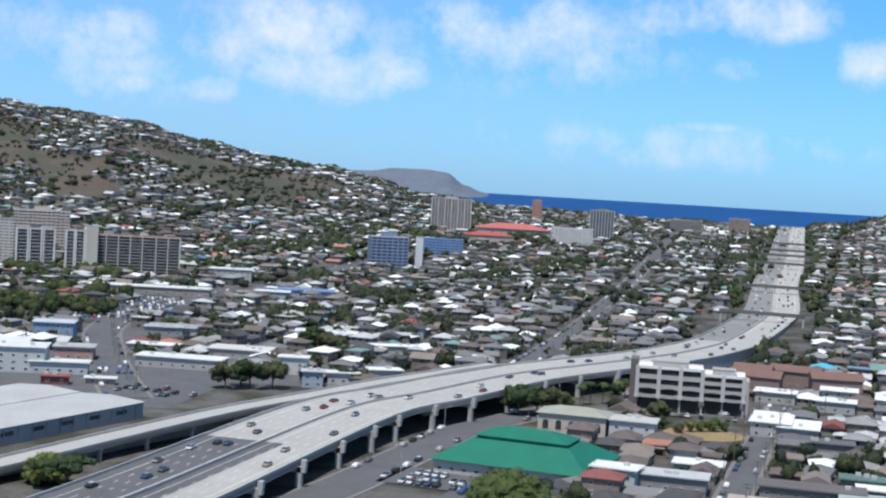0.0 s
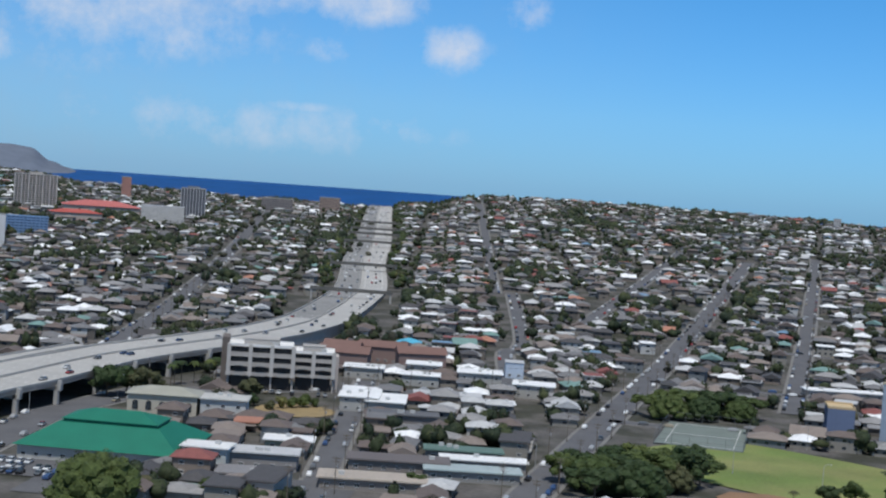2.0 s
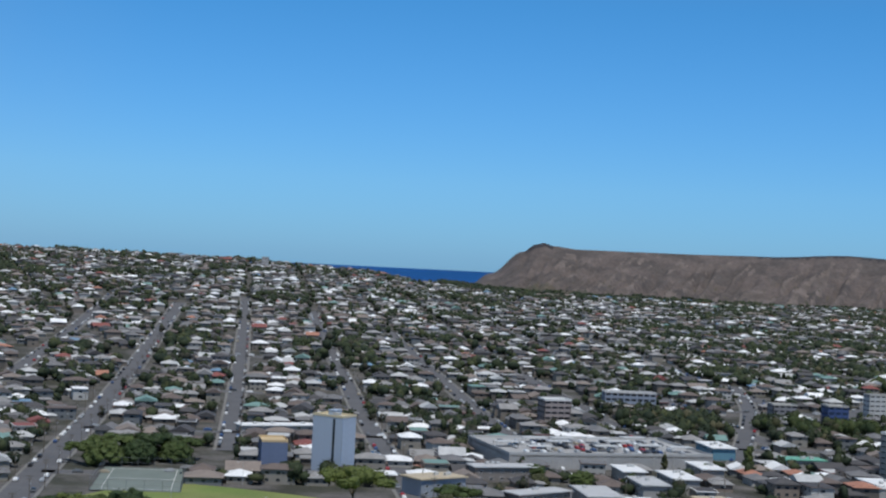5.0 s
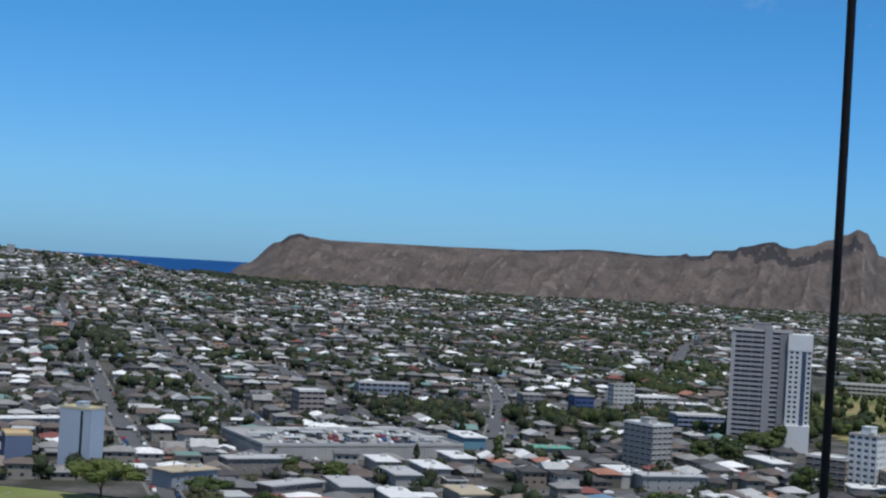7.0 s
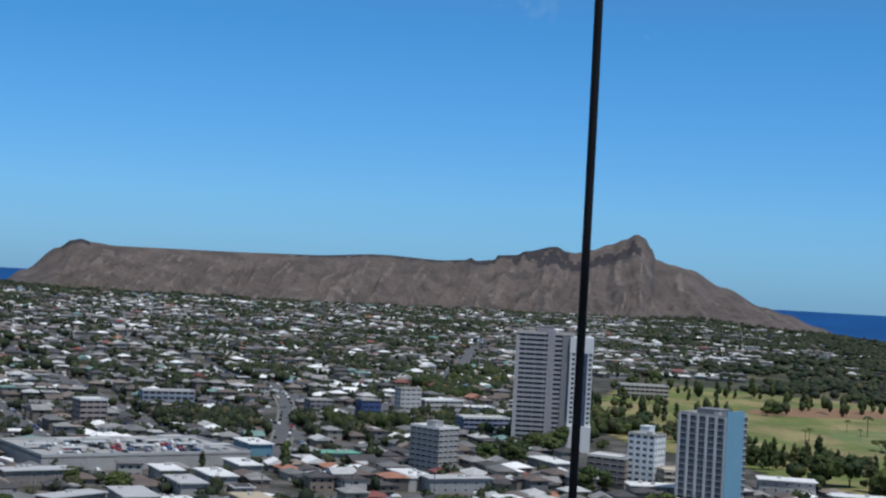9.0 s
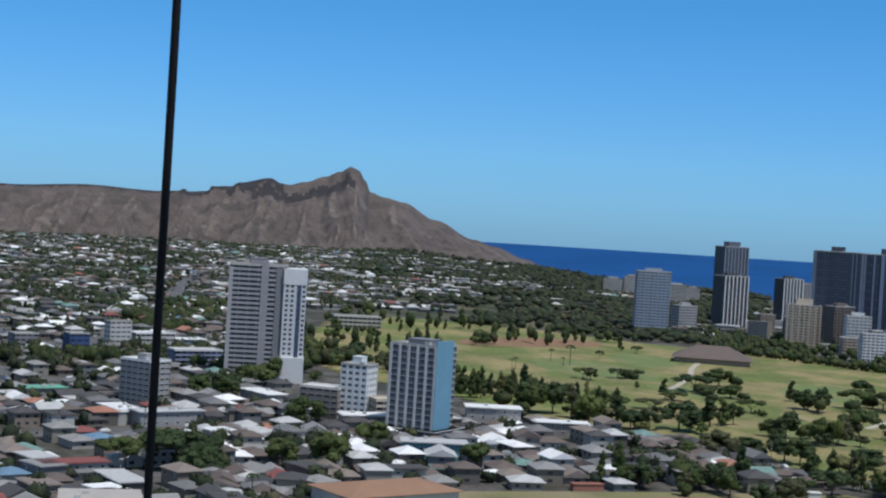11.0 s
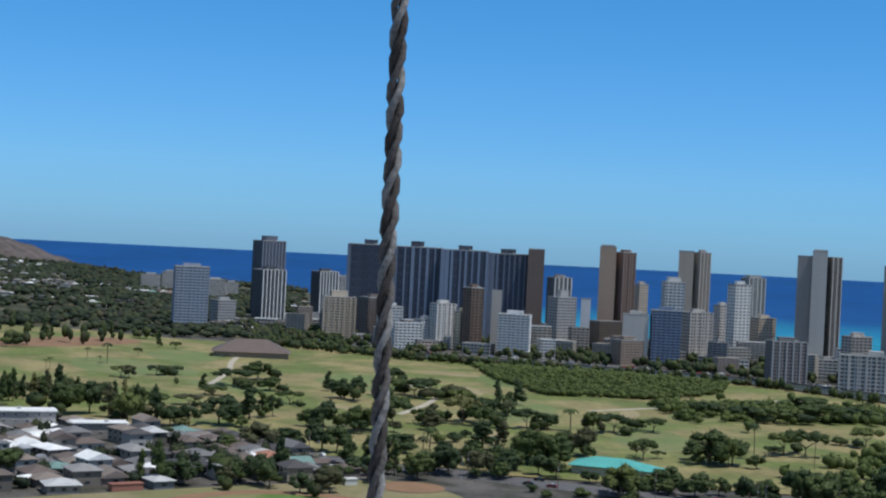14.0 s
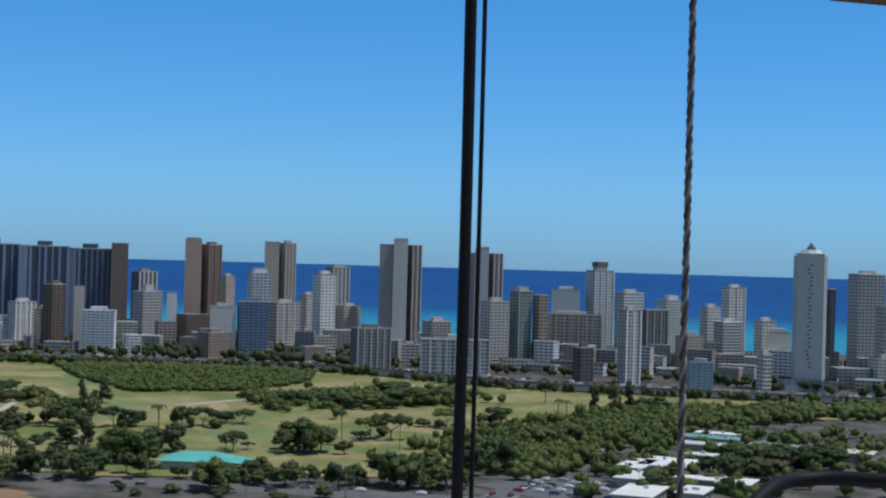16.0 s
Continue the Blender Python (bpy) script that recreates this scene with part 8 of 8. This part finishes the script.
# parked along the streets
for path, w in street_tests:
    for i in range(1, len(path) - 1):
        (x0, y0), (x1, y1) = path[i - 1], path[i + 1]
        rz = math.degrees(math.atan2(y1 - y0, x1 - x0))
        L = math.hypot(x1 - x0, y1 - y0)
        nx, ny = (y1 - y0) / L, -(x1 - x0) / L
        for sd in (-1, 1):
            if car_rng.random() < 0.42:
                o = (w - 7.5 - 1.25) * sd
                x, y = path[i][0] + nx * o, path[i][1] + ny * o
                z = ground_z(x, y) + 0.32
                if math.hypot(x, y) < 640 and car_rng.random() < 0.25:
                    put_car(x, y, z, rz)
                elif math.hypot(x, y) < 1700:
                    far_spots.append((x, y, z, rz))
# parking lots
def car_lot(cx, cy, nx, ny, turn, z=None, fill_=0.75, real=False):
    c, s = math.cos(radians(turn)), math.sin(radians(turn))
    for i in range(nx):
        for j in range(ny):
            if car_rng.random() < fill_:
                a, b = (i - nx / 2) * 2.8, (j - ny / 2) * 7.5
                x, y = cx + a * c - b * s, cy + a * s + b * c
                zz = ground_z(x, y) + 0.3 if z is None else z
                if real:
                    put_car(x, y, zz, turn + 90)
                else:
                    far_spots.append((x, y, zz, turn + 90))


patch("parking_lot", (-195, 960), (52, 85), -14, M_ASPHALT, 0.25, "grey asphalt parking lot full of cars", "parking lot")
car_lot(-195, 960, 26, 20, 12, fill_=0.6)
car_lot(-108, 612, 12, 3, -20, real=True, fill_=0.5)
car_lot(-140, 668, 6, 3, 10, fill_=0.6)
patch("parking_lot", (52, 436), (46, 24), 20, M_ASPHALT, 0.22, "grey asphalt lot in front of the store", "parking lot")
car_lot(36, 448, 16, 3, -20, fill_=0.7)
patch("parking_lot", (10, 462), (22, 14), 20, M_ASPHALT, 0.3, "grey asphalt parking lot by the store", "parking lot")
car_lot(10, 462, 10, 3, -20, real=True)
patch("parking_lot", (384, 588), (12, 24), 30, M_ASPHALT, 0.3, "grey asphalt parking lot by the tower", "parking lot")
car_lot(384, 588, 5, 6, 60, real=True)
patch("parking_lot", (600, -150), (30, 26), 60, M_ASPHALT, 0.28, "grey asphalt school parking lot", "parking lot")
car_lot(600, -150, 14, 6, -30, fill_=0.4)
car_lot(498, 530, 30, 6, -20.6, z=DECK_Z + 6.65, fill_=0.45)
car_lot(112, 628, 14, 1, -12, real=True)
cb = spline([(1370, 270, 0), (1302, 160, 0), (1274, 28, 0), (1232, -115, 0), (1117, -240, 0), (1066, -345, 0), (1012, -480, 0)], 6.0)
for i, p in enumerate(cb):
    d = cb[min(i + 1, len(cb) - 1)] - cb[max(i - 1, 0)]
    if car_rng.random() < 0.7:
        far_spots.append((p.x, p.y, ground_z(p.x, p.y) + 0.35, math.degrees(math.atan2(d.y, d.x))))
far_cars("distant_cars", far_spots, "many parked and driving cars in all colours")

# ---- utility poles and street lamps ----
def pole_template():
    g = Geo()
    g.tube((0, 0, -0.5), (0, 0, 11.5), 0.17, 0.12, 7)
    e = part("utility_pole", g, [M_POLE])
    for z, L in ((10.9, 1.3), (9.9, 1.1)):
        g = Geo()
        g.box(-L, -0.07, z, L, 0.07, z + 0.16)
        for x in (-L + 0.15, -0.5, 0.5, L - 0.15):
            g.tube((x, 0, z + 0.16), (x, 0, z + 0.4), 0.06, 0.05, 6)
        part("crossarm", g, [M_POLE], e)
    g = Geo()
    g.tube((0.3, 0, 8.2), (0.3, 0, 9.1), 0.22, 0.22, 8)
    part("transformer", g, [paint((0.4, 0.4, 0.4))], e)
    return tagged(e, "weathered wooden utility pole with crossarms", "utility pole", "utility poles")


pole0, first_pole = pole_template(), [True]
wires = Geo()


def pole_line(pts, side, gap=38.0):
    path = spline([(*q, 0) for q in pts], 2.0)
    acc, prev = gap, None
    for i, p in enumerate(path):
        if i:
            acc += (p - path[i - 1]).length
        if acc >= gap:
            acc = 0
            s = side_of(path, i)
            x, y = p.x + s.x * side, p.y + s.y * side
            z = ground_z(x, y)
            m = pose(x, y, z, 0, 0, math.degrees(math.atan2(s.y, s.x)))
            if first_pole[0]:
                first_pole[0] = False
                pole0.matrix_basis = m
            else:
                copy_thing(pole0, m)
            tips = [Vector((x + s.x * o, y + s.y * o, z + h)) for o, h in ((-1.1, 11.3), (0.5, 11.3), (1.1, 11.3), (0.0, 8.0))]
            if prev:
                for a, b in zip(prev, tips):
                    q = a
                    for k in range(1, 6):
                        t = k / 5
                        c = a.lerp(b, t) - Vector((0, 0, 0.9 * 4 * t * (1 - t)))
                        wires.tube(q, c, 0.02, 0.02, 4)
                        q = c
            prev = tips


pole_line([grid_pt(30, 420, -81), grid_pt(30, 1250, -80)], 7.0)
pole_line([grid_pt(30, 440, -81), grid_pt(30, 900, -80)], -7.2)
pole_line([grid_pt(16, 400, -35), grid_pt(16, 690, -34)], 6.0)
pole_line([grid_pt(16, 420, -35), grid_pt(16, 690, -34)], -6.0)
pole_line([grid_pt(30, 700, -8), grid_pt(30, 1250, -8)], 5.4)
pole_line([grid_pt(30, 560, 66), grid_pt(30, 1200, 66)], 5.4)
pole_line([(55, 640), (150, 652), (255, 660)], 1.0)
pole_line([(50, 790), (158, 1274)], 8.0)
pole_line([(-130, 600), (-165, 720), (-192, 870), (-166, 1060)], 11.0)
pole_line([(640, 130), (603, 40), (578, -40), (548, -130)], 0.0)
pole_line([(400, 462), (450, 412), (540, 362), (600, 322)], 3.0)
tagged(part("wires", wires, [M_DARK]), "thin dark sagging overhead wires", "wires", kind="stuff")


def lamp_template():
    g = Geo()
    g.tube((0, 0, -0.3), (0, 0, 9), 0.11, 0.07, 7)
    e = part("street_lamp", g, [paint((0.42, 0.42, 0.42))])
    g = Geo()
    g.tube((0, 0, 8.9), (1.2, 0, 9.5), 0.05, 0.05, 6)
    g.tube((1.2, 0, 9.5), (2.3, 0, 9.55), 0.05, 0.05, 6)
    part("arm", g, [paint((0.42, 0.42, 0.42))], e)
    g = Geo()
    g.box(2.1, -0.16, 9.42, 2.9, 0.16, 9.6)
    part("lamp_head", g, [paint((0.5, 0.5, 0.5))], e)
    return tagged(e, "grey metal street lamp with a curved arm", "street lamp", "street lamps")


lamp0 = lamp_template()
spots_l = [(-38, 448, 40), (-18, 500, 40), (6, 556, 40), (-8, 470, 220), (40, 600, 30), (170, 470, 120), (215, 560, 120), (258, 640, 120), (262, 442, 0), (243, 470, 60), (300, 520, 180), (610, 60, 180), (596, 0, 180), (585, -60, 180), (640, -150, 0), (690, -175, 0)]
for k, (x, y, rz) in enumerate(spots_l):
    m = pose(x, y, ground_z(x, y), 0, 0, rz)
    if k == 0:
        lamp0.matrix_basis = m
    else:
        copy_thing(lamp0, m)
# ---- the balcony the view is taken from ----
FLOOR, CEIL = 93.35, 98.6
wall_m = mat("tower_render", (0.55, 0.53, 0.50), 0.85, var=0.1, scale=0.8, fine=9, bump=0.004)


def slab(name, pts, z0, z1, label, category):
    g = Geo()
    n = len(pts)
    g.add([(x, y, z0) for x, y in pts] + [(x, y, z1) for x, y in pts], [tuple(reversed(range(n))), tuple(range(n, 2 * n))] + [(i, (i + 1) % n, (i + 1) % n + n, i + n) for i in range(n)])
    return tagged(part(name, g, [wall_m]), label, category, kind="structure")


edge = [(-2.6, 1.6), (0.4, 2.2), (2.7, 1.6), (3.5, -0.6), (3.6, -2.1), (2.8, -4.3), (-2.6, -4.3)]
slab("floor", edge, FLOOR - 0.25, FLOOR, "bare concrete balcony floor slab", "floor")
g = Geo()
g.box(-14, -12, 0, -2.6, 3.6, 112)
tagged(part("wall_west", g, [wall_m]), "plain rendered wall of the high-rise", "wall", kind="structure")
g = Geo()
g.box(2.1, -4.3, FLOOR - 0.25, 2.75, -3.85, CEIL)
tagged(part("column", g, [wall_m]), "plain concrete balcony column", "column", kind="structure")
for x, y in ((2.5, 1.03), (2.1, -0.584), (3.0, -1.352), (3.4, -1.826)):
    g = Geo()
    g.box(-2.65, y - 0.05, CEIL, x, y + 0.05, CEIL + 0.16)
    g.box(-2.65, y - 0.09, CEIL + 0.16, x, y + 0.09, CEIL + 0.18)
    tagged(part("trim", g, [M_DARK]), "dark steel outrigger beam over the balcony", "beam", kind="structure")


def cable(name, x, y, rad, label):
    """One round cable from slab to slab."""
    g = Geo()
    lz, n, sides = CEIL - FLOOR, 60, 12
    for k in range(n + 1):
        t = k / n
        wx, wy = 0.1 * rad * math.sin(t * 37), 0.1 * rad * math.cos(t * 29)
        for j in range(sides):
            q = 2 * math.pi * j / sides
            g.v.append((x + wx + rad * math.cos(q), y + wy + rad * math.sin(q), FLOOR + lz * t))
    for k in range(n):
        for j in range(sides):
            i = (j + 1) % sides
            g.f.append((k * sides + j, k * sides + i, (k + 1) * sides + i, (k + 1) * sides + j))
            g.m.append(0)
    return tagged(part(name, g, [M_CABLE], smooth=True), label, "cable")


def rope(name, x, y, rad, label, lean=(0.0, 0.0)):
    """Three twisted strands."""
    e = new(name)
    e.empty_display_size = 0.1
    e.location = (x, y, FLOOR)
    lz = CEIL - FLOOR
    for s, m in enumerate((M_ROPE_A, M_ROPE_B, M_ROPE_C)):
        g = Geo()
        n, sides = 420, 7
        for k in range(n + 1):
            t = k / n
            ph = 2 * math.pi * (s / 3 + t * lz / (rad * 9.5)) + 0.5 * noise.noise(Vector((t * 60, s, 2)))
            rr = rad * 0.68 * (1 + 0.22 * noise.noise(Vector((t * 90, s * 5, 1))))
            cx = math.cos(ph) * rr + lean[0] * (t - 0.3) + 0.12 * rad * noise.noise(Vector((t * 30, 3, 1)))
            cy = math.sin(ph) * rr + lean[1] * (t - 0.3)
            for j in range(sides):
                q = 2 * math.pi * j / sides
                w = rad * 0.47 * (1 + 0.35 * noise.noise(Vector((t * 300, j, s))))
                g.v.append((cx + math.cos(q) * w, cy + math.sin(q) * w, lz * t))
        for k in range(n):
            for j in range(sides):
                i = (j + 1) % sides
                g.f.append((k * sides + j, k * sides + i, (k + 1) * sides + i, (k + 1) * sides + j))
                g.m.append(0)
        part("strand", g, [m], e, smooth=True)
    return tagged(e, label, "rope")


M_CABLE = mat("dark_cable", (0.010, 0.010, 0.013), 0.6, var=0.3, scale=8, fine=120, bump=0.001, spec=0.2)
M_ROPE_A = mat("rope_pale", (0.27, 0.275, 0.285), 0.95, var=0.6, scale=14, fine=220, bump=0.003)
M_ROPE_C = mat("rope_brown", (0.135, 0.128, 0.132), 0.95, var=0.6, scale=14, fine=220, bump=0.003)
M_ROPE_B = mat("rope_dark", (0.075, 0.067, 0.068), 0.95, var=0.6, scale=14, fine=220, bump=0.003)
cable("cable", 2.33, 1.03, 0.0068, "black hanging cable with a rubber sheath")
rope("rope", 1.926, -0.584, 0.0080, "frayed grey and brown twisted rope")
cable("cable", 2.811, -1.345, 0.0094, "black hanging cable with a rubber sheath")
cable("cable", 2.807, -1.366, 0.0036, "thin black hanging wire")
rope("rope", 3.197, -1.826, 0.0068, "thin grey and brown twisted rope")
# black tube rail on short posts
cv = bpy.data.curves.new("handrail", "CURVE")
cv.dimensions, cv.bevel_depth, cv.bevel_resolution = "3D", 0.0122, 5
sp = cv.splines.new("BEZIER")
rail_pts = [(2.69, -1.75, FLOOR), (2.70, -1.765, 94.60), (2.762, -1.824, 94.647), (2.83, -1.92, 94.658), (2.78, -2.03, 94.663), (2.6, -2.4, 94.68), (2.15, -3.92, 94.72)]
sp.bezier_points.add(len(rail_pts) - 1)
for bp, q in zip(sp.bezier_points, rail_pts):
    bp.co = q
    bp.handle_left_type = bp.handle_right_type = "AUTO"
cv.materials.append(M_CABLE)
tmp = new("handrail_curve", cv)
dg = bpy.context.evaluated_depsgraph_get()
me = bpy.data.meshes.new_from_object(tmp.evaluated_get(dg))
bpy.data.objects.remove(tmp)
tagged(new("handrail", me), "black tube handrail bent down to the floor", "handrail")

# brown bracket beam standing out from the wall
g = Geo()
a, b = Vector((3.262, -2.118, 95.520)), Vector((2.45, -3.95, 95.30))
d = (b - a).normalized()
s = Vector((d.y, -d.x, 0)).normalized() * 0.06
u = Vector((0, 0, 0.14))
g.add([tuple(q) for q in (a - s, a + s, b + s, b - s, a - s + u, a + s + u, b + s + u, b - s + u)], [(0, 1, 2, 3), (7, 6, 5, 4), (0, 4, 5, 1), (1, 5, 6, 2), (2, 6, 7, 3), (3, 7, 4, 0)])
tagged(part("bracket_beam", g, [mat("brown_timber", (0.16, 0.085, 0.045), 0.7, var=0.25, scale=3, fine=30)]), "dark brown timber beam standing out from the wall", "beam")
